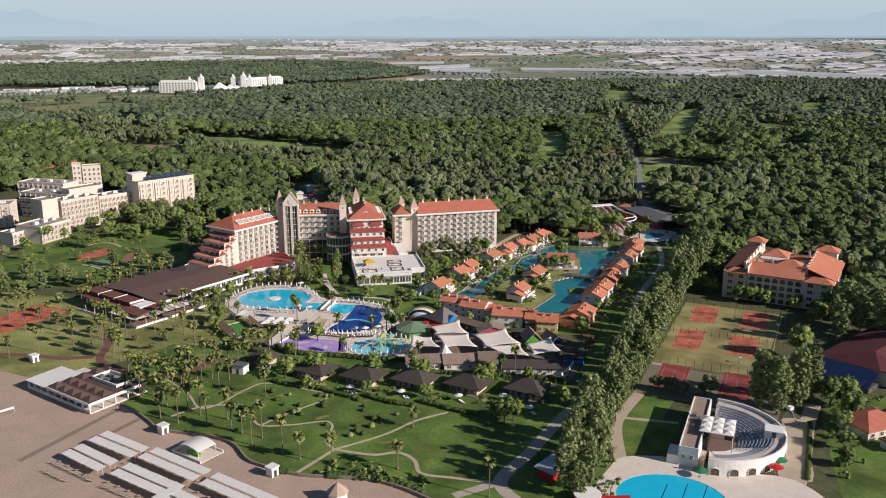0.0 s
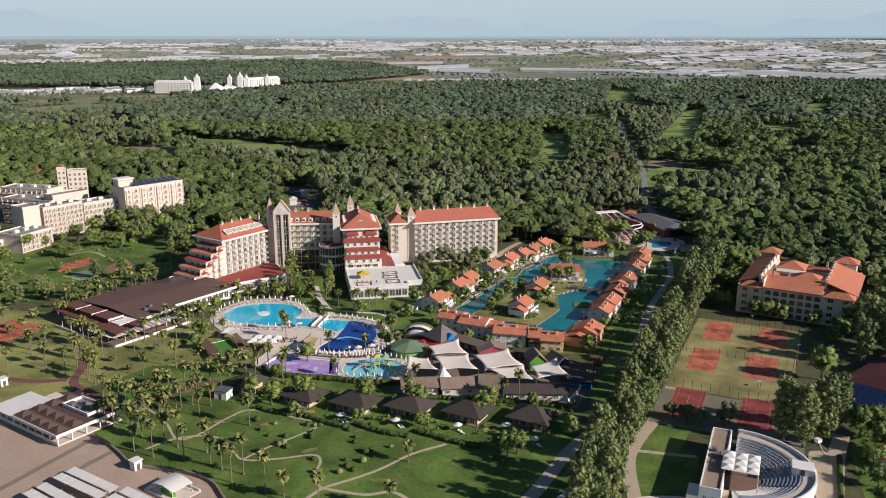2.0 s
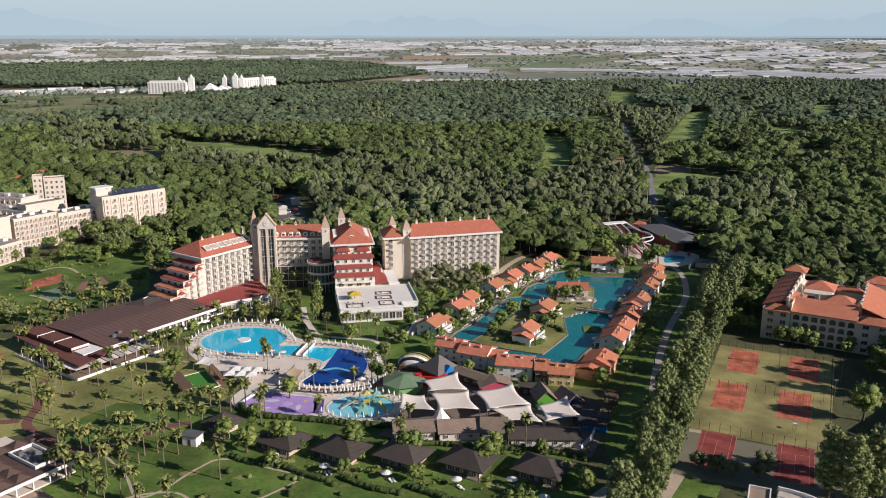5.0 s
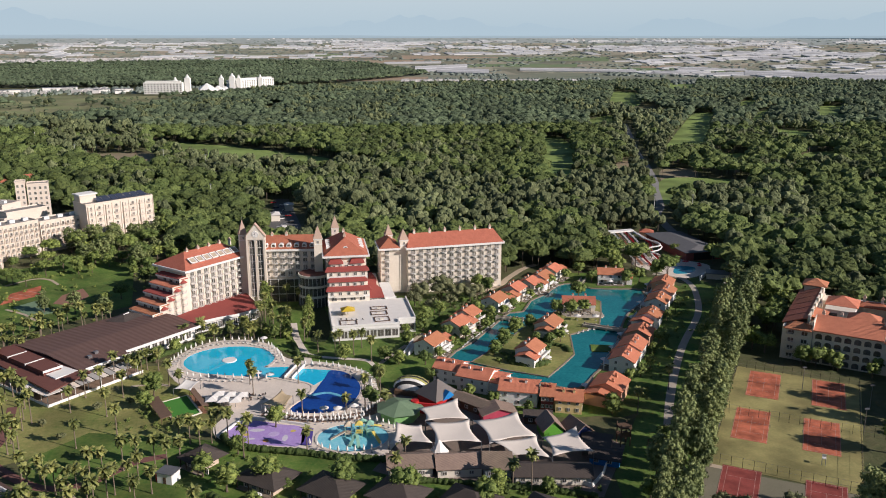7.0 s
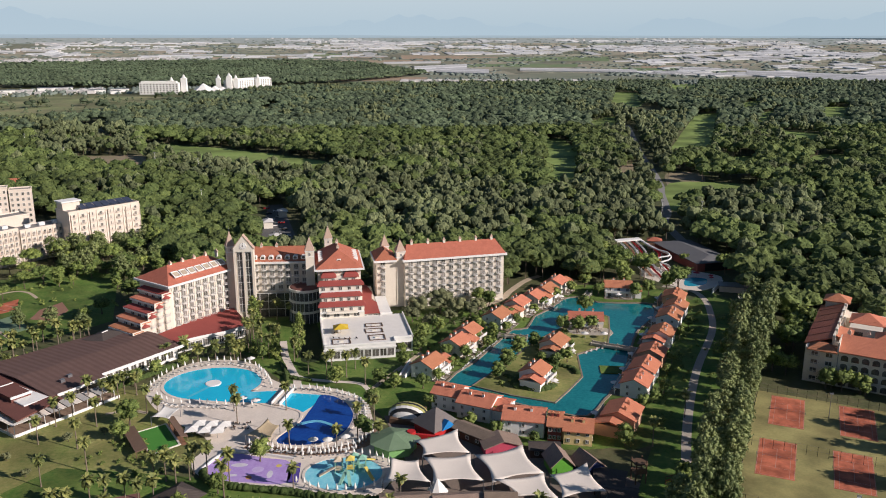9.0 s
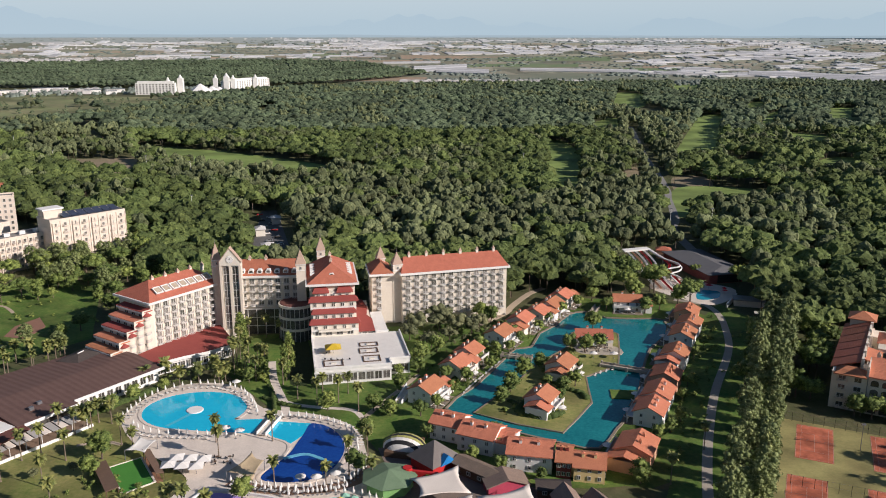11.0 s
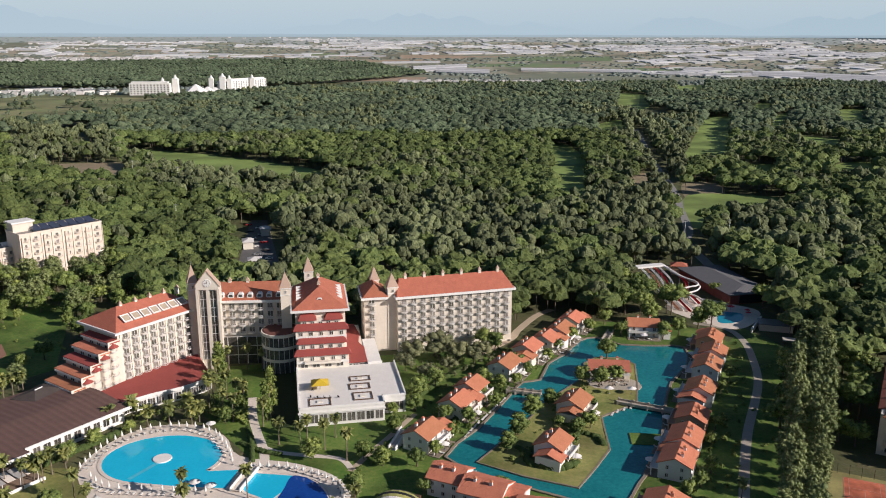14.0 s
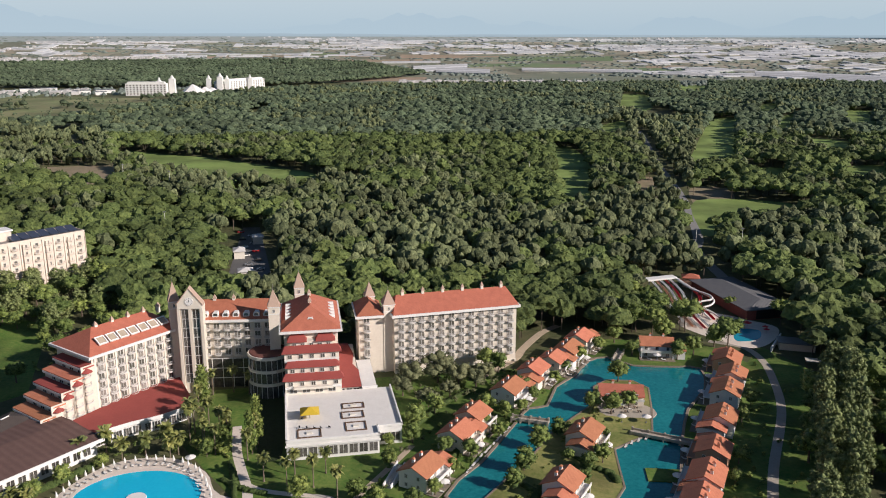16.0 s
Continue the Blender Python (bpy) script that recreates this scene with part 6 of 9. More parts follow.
sheet("villa_garden", smoothed([(8, 395), (20, 430), (40, 462), (60, 486), (80, 512), (100, 512), (132, 500), (150, 480), (136, 450), (118, 420), (100, 375), (84, 345), (50, 340), (18, 362)], 4), 0.028, LAWN, "garden grass round the lagoon villas", "lawn")
sheet("lagoon_islet", quad(87, 401, -8, -5.5, 6, -3, 4.5), 0.42, LAWN, "small grassy islet with loungers", "island", thick=0.5)


def bridge(x0, y0, x1, y1, w):
    n = math.hypot(x1 - x0, y1 - y0)
    b = thing("footbridge", pose(x0, y0, 0, 0, 0, math.degrees(math.atan2(y1 - y0, x1 - x0))), "low pale stone footbridge over the lagoon", "bridge", "lagoon footbridges")
    part("deck", cube(0, n, -w / 2, w / 2, 0.6, 1.0), GREYPATH, b)
    for s in (-1, 1):
        part("railing", cube(0, n, s * w / 2 - 0.15, s * w / 2 + 0.15, 1.0, 1.7), GREYPATH, b)
        for i in range(5):
            x = 0.2 + (n - 0.4) * i / 4
            part("pier", cube(x - 0.3, x + 0.3, s * w / 2 - 0.32, s * w / 2 + 0.32, 0, 2.0), GREYPATH, b)


bridge(46, 440.5, 58, 436.5, 2.6)
bridge(84, 429, 103, 419, 2.8)
bridge(94, 490, 99, 500, 2.4)


# ---- lagoon villas ----
SPOTS, UMBR = [], []


def villa(x, y, turn, wall=None, tile=None, long=10.5, deep=9.0, high=5.2, wing=True, mirror=False, rear=False, label="white two-storey villa with an orange tiled roof", lagoon_side=-1):
    wall, tile = wall or WHITE, tile or TILE2
    b = thing("lagoon_villa", pose(x, y, 0, 0, 0, turn), label, "villa", "lagoon villas")
    h, d = long / 2, deep / 2
    part("wall", solid(bmesh.new(), [(-h, -d, 0), (h, -d, 0), (h, d, 0), (-h, d, 0), (-h, -d, high), (h, -d, high), (h, d, high), (-h, d, high), (-h, 0, high + 2.0), (h, 0, high + 2.0)], ((3, 2, 1, 0), (0, 1, 5, 4), (2, 3, 7, 6), (1, 2, 6, 9, 5), (3, 0, 4, 8, 7), (4, 5, 9, 8), (6, 7, 8, 9))), wall, b)
    part("roof", gable(bmesh.new(), -h - 0.5, h + 0.5, -d - 0.6, d + 0.6, high - 0.1, 2.45, 0.3), tile, b, "orange tiled gable roof")
    s = -1 if mirror else 1
    if wing:
        x0 = s * (h - 0.02)
        lo, hi = min(x0, x0 + s * 4.6), max(x0, x0 + s * 4.6)
        part("wing_wall", cube(lo, hi, -d - 1.2, d - 2.2, 0, high - 1.2), wall, b)
        part("wing_roof", gable(bmesh.new(), lo - 0.35, hi + 0.35, -d - 1.8, d - 1.6, high - 1.25, 1.7, 0.28), tile, b, "orange tiled gable roof")
    for cx in (-h * 0.35, h * 0.45):
        part("chimney", cone(cube(cx - 0.4, cx + 0.4, 1.2, 2.0, high + 1.0, high + 2.7), cx, 1.6, high + 2.7, high + 3.2, 0.75, 0.2, 4, 1, math.pi / 4), (wall, tile), b)
    for i in range(3):
        for k in range(2):
            px, z = -h + long * (i + 0.5) / 3, 0.5 + 2.6 * k
            window(b, 1.3, 1.6 if k else 2.0, px, -d - 0.02, z)
            if rear:
                window(b, 1.1, 1.3, px, d + 0.02, z + 0.4, 180)
    for k in range(2):
        for yy in (-d * 0.45, d * 0.45):
            window(b, 1.0, 1.3, s * -(h + 0.02), yy, 0.8 + 2.6 * k, -90 * s)
    bm = bmesh.new()
    for px in (-h + 0.3, 0, h - 0.3):
        box(bm, px - 0.15, px + 0.15, -d - 2.2, -d - 1.9, 0, 2.7)
    part("porch_frame", bm, wall, b)
    part("porch_slab", cube(-h, h, -d - 2.4, -d - 0.04, 2.7, 2.95), wall, b)
    part("porch_rail", cube(-h, h, -d - 2.4, -d - 2.25, 2.95, 3.8), FRAMEM, b)
    for px in (-h * 0.5, h * 0.35):
        SPOTS.append(b.matrix_basis @ Vector((px, -d - 3.3, 0.25)))
    UMBR.append(b.matrix_basis @ Vector((-h * 0.05, -d - 3.4, 0.25)))
    part("terrace", cube(-h - 0.5, h + 0.5, -d - 4.2, -d - 0.1, 0.0, 0.25), STONE, b)
    return b


A = 59
WESTROW = ((14.5, 402, A, True), (26.5, 424, A, True), (32.5, 437, A, False), (47, 457, A, True), (58.5, 474, A, False), (67.5, 483.5, A, True), (75.5, 494, A, False), (83, 507, A, True))
for i, (x, y, a, m) in enumerate(WESTROW):
    villa(x, y, a, wall=(WHITE, PALE, CREAM)[i % 3], mirror=not m, long=(11, 10, 9)[i % 3])
EAST = ((136, 481, 62), (132, 466, 62), (124.5, 452, 62), (114.5, 431, 62), (104, 409, 62), (96.5, 394, 62), (90, 381, 62), (78, 355.5, 62))
for i, (x, y, a) in enumerate(EAST):
    villa(x, y, a + 180, wall=(SALMON, WHITE, WHITE, WHITE, SALMON, WHITE, WHITE, SALMON)[i], mirror=i % 2 == 0, long=(11, 10, 12)[i % 3] + (2 if i == 7 else 0), deep=11 if i == 7 else 9.5, label="two-storey lagoon villa with an orange tiled roof" if i in (0, 4, 7) else "white two-storey villa with an orange tiled roof")
villa(87, 455, -8, tile=TILE, long=15, deep=10, high=4.0, wing=False, wall=CREAM, label="cream island restaurant with a broad red roof")
villa(67, 422, A, wall=PALE, mirror=True)
villa(54.5, 392.5, A, wall=WHITE, mirror=True, long=9.5)
villa(113, 499, -10, wall=WHITE, long=13)
villa(21.5, 374.0, 152, wall=WHITE, long=10, deep=10, high=5.8, rear=True, wing=False)
villa(31.0, 366.0, 152, wall=WHITE, long=12, deep=11, high=5.8, rear=True, mirror=True)
villa(45.0, 354.0, 166, wall=WHITE, long=13.5, deep=11, high=5.8, wing=False, rear=True)
villa(54.6, 350.0, 166, wall=mat("maroon_wall_paint", (0.30, 0.07, 0.055), (0.25, 0.055, 0.045), size=4, fine=0.8), long=4.4, deep=10.8, high=5.6, rear=True, wing=False, label="narrow maroon villa with an orange tiled roof")
villa(61.5, 346.6, 166, wall=mat("pale_yellow_render", (0.78, 0.60, 0.30), (0.70, 0.52, 0.25), size=4, fine=0.8), long=9.0, deep=10.0, high=5.0, rear=True, label="pale yellow two-storey villa with an orange tiled roof")
st = thing("garden_stair", pose(5.5, 398, 0, 0, 0, 62), "white outdoor stair with solid parapets", "stair")
for s in (0, 2.4):
    part("parapet", solid(bmesh.new(), [(0, s, 0), (9, s, 0), (9, s, 4.2), (0, s, 1.0), (0, s + 0.35, 0), (9, s + 0.35, 0), (9, s + 0.35, 4.2), (0, s + 0.35, 1.0)], ((0, 1, 2, 3), (7, 6, 5, 4), (3, 2, 6, 7), (0, 3, 7, 4), (1, 5, 6, 2))), WHITE, st)
for i in range(16):
    part("step", cube(i * 0.56, i * 0.56 + 0.57, 0.36, 2.39, 0, 0.2 + i * 0.19), DECKM, st)


# ---- courts ----
def courts():
    sheet("court_ground", [(96, 306), (135, 381), (174, 360), (134, 285)], 0.10, COURTG, "worn olive-coloured ground round the tennis courts", "court ground")
    sheet("old_court_ground", [(82, 277), (95, 304), (140, 282), (124, 252), (112, 262)], 0.09, mat("worn_grey_court", (0.22, 0.20, 0.14), (0.16, 0.15, 0.10), size=7), "worn grey ground of old courts", "court ground")
    for x, y in ((138, 362.5), (120, 330.5), (158, 353), (139.5, 321), (100, 291), (121, 281)):
        c = thing("tennis_court", pose(x, y, 0.1, 0, 0, 63.5), "red tennis court with white lines", "tennis court", "tennis courts")
        part("surface", cube(-12.4, 12.4, -5.6, 5.6, 0.0, 0.03), CLAY if y > 300 else DARKCLAY, c)
        bm = bmesh.new()
        for q in ((-11.9, 11.9, 5.4, 5.5), (-11.9, 11.9, -5.5, -5.4), (-11.9, 11.9, 4.07, 4.15), (-11.9, 11.9, -4.15, -4.07), (-11.9, -11.8, -5.4, 5.4), (11.8, 11.9, -5.4, 5.4), (-6.4, -6.33, -4.07, 4.07), (6.33, 6.4, -4.07, 4.07), (-6.3, 6.3, -0.05, 0.05)):
            box(bm, *q, 0.03, 0.045)
        part("court_marking", bm, LINE, c)
        if x > 115:
            for z in (0.45, 0.85):
                part("net_cord", cube(-0.02, 0.02, -5.8, 5.8, z, z + 0.06), METAL, c)
            for s in (-5.9, 5.9):
                part("net_post", cone(bmesh.new(), 0, s, 0, 1.1, 0.07, 0.07, 6), METAL, c)
    for (x0, y0), (x1, y1) in (((97, 306), (135, 380)), ((113, 341), (159, 318)), ((97, 307), (134, 286)), ((173, 360), (134, 286)), ((135, 380), (173, 360))):
        n = math.hypot(x1 - x0, y1 - y0)
        f = thing("court_fence", pose(x0, y0, 0, 0, 0, math.degrees(math.atan2(y1 - y0, x1 - x0))), "dark wire fence round the tennis courts", "fence", "court fences")
        k = int(n / 3.2)
        for i in range(k + 1):
            part("post", cube(n * i / k - 0.05, n * i / k + 0.05, -0.05, 0.05, 0, 3.4), PLAIN["black"], f)
        for z in (1.7, 3.35):
            part("wire_rail", cube(0, n, -0.015, 0.015, z, z + 0.03), METAL, f)
    ch = thing("umpire_chair", pose(131, 303, 0.1, 0, 0, 63), "white umpire chair beside the courts", "chair")
    for sx in (-0.6, 0.6):
        for sy in (-0.5, 0.5):
            part("leg", cube(sx - 0.08, sx + 0.08, sy - 0.08, sy + 0.08, 0, 2.2), FRAMEM, ch)
    part("seat", cube(-0.7, 0.7, -0.6, 0.6, 2.2, 2.35), FRAMEM, ch)
    part("backrest", cube(0.6, 0.7, -0.6, 0.6, 2.35, 3.1), FRAMEM, ch)
    for x, y in ((108, 328), (154, 322), (150, 357), (166, 340)):
        l = thing("court_lamp", pose(x, y, 0), "tall slim floodlight mast by the courts", "lamp post", "court lamps")
        part("pole", cone(bmesh.new(), 0, 0, 0, 9, 0.14, 0.08, 6), METAL, l)
        part("head", cube(-0.7, 0.7, -0.25, 0.25, 8.9, 9.3), METAL, l)


courts()
sheet("clay_field", quad(-178, 372, 62, -18, 18, -10, 12), 0.09, CLAY, "worn red sports court beside palms", "sports court")
sheet("clay_field", [(-192, 473), (-195, 491), (-185.5, 505), (-179, 488)], 0.09, CLAY, "red sports court on the lawn", "sports court")
for i in range(3):
    sheet("court_line", quad(-190 + i * 3.2, 484 + i * 4.5, -28, -4.6, 4.2, -0.2, 0.2), 0.096, LINE, "pale line on the red sports court", "court line", thick=0.003)
sheet("clay_field", [(-167, 474), (-168, 487), (-162, 499), (-154, 486), (-156, 470)], 0.09, mat("brown_clay", (0.30, 0.16, 0.11), (0.24, 0.13, 0.09)), "brown clay court on the lawn", "sports court")
sheet("villa_lawn", [(121, 204), (190, 190), (200, 262), (150, 272), (138, 250)], 0.04, LAWN, "small lawn round the red-roofed houses", "lawn")
sheet("theatre_lawn", [(70, 232), (80, 231), (91, 252), (76, 258)], 0.05, LAWN, "small lawn beside the theatre", "lawn")

# ---- swimming pools and their decks ----
sheet("pool_deck", smoothed([(-90, 392), (-86, 408), (-77, 418), (-62, 419), (-50, 410), (-43, 397), (-24, 391), (-10, 380), (-4, 356), (2, 332), (-4, 314), (-22, 318), (-52, 326), (-60, 336), (-58, 350), (-74, 366), (-84, 378)], 4), 0.12, DECKM, "pale stone sun deck round the pools", "deck")
main = oval(-66.5, 396.5, 18.5, 15.5, 0, 40, 328, 650 - 30)
main = main + [(-59, 379), (-43, 377), (-41, 388.5), (-50.5, 388.4)]
sheet("main_pool", main, 0.20, POOL, "large rounded turquoise swimming pool", "swimming pool", thick=0.3)
kerb("pool_coping", main, 1.2, 0.05, 0.28, DECKM, "pale coping round the main pool", "coping")
cone_bm = cone(bmesh.new(), -66.4, 396, 0.0, 0.5, 3.0, 2.8, 24)
tagged(link("pool_island", cone_bm, WHITE), "round white island in the pool", "pool island", kind="structure")
sheet("pool_stripe", quad(-73, 384, 58, 0, 11, -0.7, 0.7), 0.206, mat("pale_blue_water", (0.10, 0.58, 0.75), rough=0.08), "pale shallow strip of the pool", "pool", thick=0.004)
sheet("upper_pool", [(-38.5, 376.5), (-36.5, 386), (-28, 384.5), (-25, 384), (-27, 375), (-30, 370)], 0.20, POOL, "turquoise upper pool beside the footbridge", "swimming pool", thick=0.3)
deep = smoothed([(-24.6, 384), (-17, 379), (-12.5, 367), (-15, 354), (-22, 347), (-32, 346.5), (-36, 350), (-30, 362), (-28, 370), (-26.6, 376)], 5)
sheet("activity_pool", deep, 0.21, NAVY, "deep blue activity pool", "swimming pool", thick=0.3)
kerb("pool_coping", smoothed([(-38.5, 376.5), (-36.5, 386.5), (-25, 384.8), (-16, 379.5), (-11.5, 367), (-14, 353), (-21, 346), (-33, 345.5), (-37, 350), (-31, 362), (-31, 370)], 5), 0.9, 0.05, 0.3, DECKM, "pale coping round the activity pool", "coping")
ribbon("pool_ledge", [(-31, 360), (-25, 362.5), (-20, 360), (-15, 355)], 1.4, 0.36, mat("pale_blue_tiles", (0.18, 0.55, 0.75), rough=0.2), "light blue ledge across the deep pool", "pool ledge")
b = thing("pool_bridge", pose(-42, 376, 0, 0, 0, 76), "white arched footbridge between the pools", "bridge")
part("deck", cube(0, 14, -3.2, -0.4, 0.5, 0.8), DECKM, b)
for s in (-3.3, -0.3):
    part("parapet", cube(0, 14, s - 0.15, s + 0.15, 0.3, 1.5), WHITE, b)
sheet("splash_ground", smoothed([(-55, 332), (-49, 341), (-38, 338), (-30, 335), (-29.5, 323), (-40, 323.5), (-50, 326)], 4), 0.16, mat("purple_splash_floor", (0.36, 0.22, 0.55), (0.48, 0.36, 0.66), size=3, fine=0.6), "purple patterned splash ground", "splash ground")
sheet("splash_pond", [(-30, 335), (-26.5, 334.5), (-26, 323), (-29.4, 323)], 0.16, mat("violet_floor", (0.10, 0.07, 0.32)), "violet strip beside the splash ground", "splash ground")
for i, (x, y, rx, ry, m_) in enumerate(((-45, 334, 2.6, 1.1, "white"), (-39, 331, 1.8, 1.8, "lilac"), (-48, 331, 1.0, 1.0, "yellow"), (-35, 328, 2.2, 0.9, "white"), (-41, 326.5, 1.2, 0.9, "orange"), (-33, 333, 0.9, 0.9, "yellow"), (-46, 328, 1.4, 0.7, "white"))):
    sheet("floor_figure", oval(x, y, rx, ry, 30 * i, 20), 0.166, mat("splash_" + m_, dict(white=(0.70, 0.66, 0.74), lilac=(0.58, 0.46, 0.74), yellow=(0.70, 0.55, 0.16), orange=(0.65, 0.30, 0.12))[m_]), "painted round figure on the splash ground", "floor marking", thick=0.003)
sheet("kids_pool", oval(-13, 327.5, 11.5, 9.6, 0, 36), 0.2, mat("light_turquoise_water", (0.14, 0.55, 0.68), (0.34, 0.68, 0.76), rough=0.08, size=2.5, fine=0.8), "light turquoise children's pool", "swimming pool", thick=0.3)
kerb("pool_coping", oval(-13, 327.5, 12.0, 10.1, 0, 36), 0.9, 0.05, 0.3, DECKM, "pale coping round the children's pool", "coping")
kerb("splash_wall", smoothed([(-56, 331), (-50, 342), (-38, 339.5), (-29, 336.5)], 5, closed=False), 0.5, 0, 0.9, WHITE, "low white wall of the splash ground", "wall", closed=False)
ribbon("sun_terrace", [(-45, 347), (-34, 342.5), (-20, 341.5), (-8, 346), (-3, 356)], 4.5, 0.135, mat("red_brown_decking", (0.30, 0.19, 0.13), (0.22, 0.14, 0.10), size=1, fine=0.2), "red-brown decking with rows of parasols", "deck")

sheet("bowling_green", [(-83, 357), (-75, 363), (-66.5, 348), (-74, 341.5)], 0.14, LIMETURF, "bright green artificial turf court", "sports court")


def shelter(x, y, turn, n, w):
    """A low open shelter: a roof slab on posts."""
    b = thing("court_shelter", pose(x, y, 0, 0, 0, turn), "low brown-roofed shelter beside the turf court", "shelter", "court shelters")
    part("roof", solid(bmesh.new(), [(0, 0, 2.7), (n, 0, 2.7), (n, w, 2.2), (0, w, 2.2), (0, 0, 2.95), (n, 0, 2.95), (n, w, 2.45), (0, w, 2.45)], ((3, 2, 1, 0), (4, 5, 6, 7), (0, 1, 5, 4), (1, 2, 6, 5), (2, 3, 7, 6), (3, 0, 4, 7))), mat("brown_board_roof", (0.20, 0.125, 0.085), (0.14, 0.09, 0.065), size=2), b)
    for px in (0.4, n / 2, n - 0.4):
        for py, z in ((0.3, 2.68), (w - 0.3, 2.26)):
            part("post", cube(px - 0.1, px + 0.1, py - 0.1, py + 0.1, 0.1, z), WOOD, b)


shelter(-74.4, 341.2, 120.1, 18.0, 3.8)
shelter(-74.6, 363.0, -60.4, 17.0, 2.4)
kerb("turf_border", [(-83, 357), (-75, 363), (-66.5, 348), (-74, 341.5)], 0.7, 0, 0.35, PALE, "pale border of the turf court", "kerb")
sheet("turf_side", [(-74.6, 363.4), (-72.5, 363), (-64, 348), (-66, 347.6)], 0.13, mat("brown_paving", (0.30, 0.15, 0.09)), "brown paved strip beside the turf", "paving")
sheet("east_pool", oval(73, 205.3, 15.5, 13.5, -20, 40), 0.2, POOL, "oval blue swimming pool", "swimming pool", thick=0.3)
kerb("pool_coping", oval(73, 205.3, 16.1, 14.1, -20, 40), 1.4, 0.05, 0.28, DECKM, "pale coping round the oval pool", "coping")
sheet("east_deck", smoothed([(52, 208), (60, 224), (66, 230), (80, 229), (90, 220), (112, 214), (112, 190), (60, 180)], 4), 0.11, DECKM, "pale stone deck round the oval pool", "deck")
for s in (-6, 0, 6):
    sheet("lane_line", quad(75 + s, 203.5, 62, -11, 11, -0.15, 0.15), 0.206, PLAIN["navy"], "dark lane line in the pool", "pool line", thick=0.003)


# ---- loose furniture ----
def parasol_closed():
    t = thing("parasol", pose(0, 0, 0), "closed white parasol on a thin pole", "parasol", "closed parasols")
    part("pole", cone(cone(bmesh.new(), 0, 0, 0.12, 2.6, 0.05, 0.04, 6), 0, 0, 0, 0.12, 0.4, 0.35, 8), METAL, t)
    part("canopy", cone(cone(bmesh.new(), 0, 0, 1.0, 1.5, 0.2, 0.42, 8), 0, 0, 1.5, 3.0, 0.42, 0.04, 8), CLOTH, t, "folded white canvas")
    return t


def parasol_open(r=1.7, material=None, label="open white parasol on a thin pole"):
    t = thing("parasol", pose(0, 0, 0), label, "parasol", "open parasols")
    part("pole", cone(cone(bmesh.new(), 0, 0, 0.12, 2.5, 0.05, 0.04, 6), 0, 0, 0, 0.12, 0.4, 0.35, 8), METAL, t)
    part("canopy", cone(bmesh.new(), 0, 0, 2.2, 2.95, r, 0.05, 10), material or CLOTH, t)
    return t


def lounger(material=None, label="white sun lounger with a raised back"):
    t = thing("sun_lounger", pose(0, 0, 0), label, "sun lounger", "sun loungers")
    part("bed", box(box(cube(-0.32, 0.32, -0.95, 0.35, 0.28, 0.4), -0.3, 0.3, -0.9, -0.8, 0, 0.28, 1), -0.3, 0.3, 0.25, 0.35, 0, 0.28, 1), (material or CLOTH, METAL), t)
    back = part("backrest", cube(-0.32, 0.32, 0, 0.75, 0, 0.1), material or CLOTH, t)
    back.matrix_basis = pose(0, 0.35, 0.32, 35, 0, 0)
    return t


pc, po, lo_ = parasol_closed(), parasol_open(), lounger()
lo_dark = lounger(mat("beige_mesh_fabric", (0.42, 0.36, 0.28)), "beige sun lounger on the sand")
first = {}
rnd = random.Random(11)


def row(kind, pts, step, z=0.12, face=None, jitter=0.3):
    """Copies of a thing along a line at even steps."""
    line = smoothed(pts, 8, closed=False)
    rest = 0.0
    for (x0, y0), (x1, y1) in zip(line, line[1:]):
        n = math.hypot(x1 - x0, y1 - y0)
        while rest < n:
            f = rest / n
            a = face if face is not None else math.degrees(math.atan2(y1 - y0, x1 - x0)) + 180
            m = pose(x0 + (x1 - x0) * f + rnd.uniform(-jitter, jitter), y0 + (y1 - y0) * f + rnd.uniform(-jitter, jitter), z, 0, 0, a + rnd.uniform(-6, 6))
            if kind not in first:
                kind.matrix_basis = m
                first[kind] = True
            else:
                copy_thing(kind, m)
            rest += step
        rest -= n


far_rim = [(-89, 390), (-86, 404), (-79, 413), (-66, 416.5), (-54, 411), (-46.5, 399), (-44, 391)]
row(pc, far_rim, 3.0)
row(lo_, [(-87.5, 391), (-84.6, 403.5), (-78, 411.8), (-66, 415), (-55, 409.6), (-48, 398)], 2.1)
row(pc, [(-84, 384), (-77, 378), (-66, 376.5), (-56, 375.3), (-46, 374.5)], 3.2)
row(lo_, [(-84, 382.6), (-77, 376.8), (-66, 375.2), (-56, 374)], 2.2)
row(pc, [(-38, 388.5), (-28, 387.5), (-19, 383.5), (-11, 376), (-8.5, 366), (-8, 356)], 2.8)
row(lo_, [(-37, 390), (-28, 389), (-18, 385.2), (-10, 378), (-7, 366)], 2.2)
row(pc, [(-44, 346), (-34, 342.5), (-22, 341), (-10, 344.5), (-5, 352)], 2.0)
row(pc, [(-43, 343.5), (-32, 340.3), (-20, 339), (-8, 341.5)], 2.4)
row(lo_, [(-44, 344.6), (-34, 341.4), (-22, 340), (-10, 343)], 1.3)
row(pc, [(-26, 337), (-18, 338.6), (-8, 338), (0, 332), (1.5, 324)], 2.6)
row(pc, [(-26.5, 322), (-18, 317.3), (-8, 317), (0, 320)], 2.7)
for x, y in ((-52, 378), (-47, 376), (-56, 415.5), (-19, 345), (-13.5, 347), (-24, 345.6)):
    row(po, [(x, y), (x + 0.5, y)], 2)


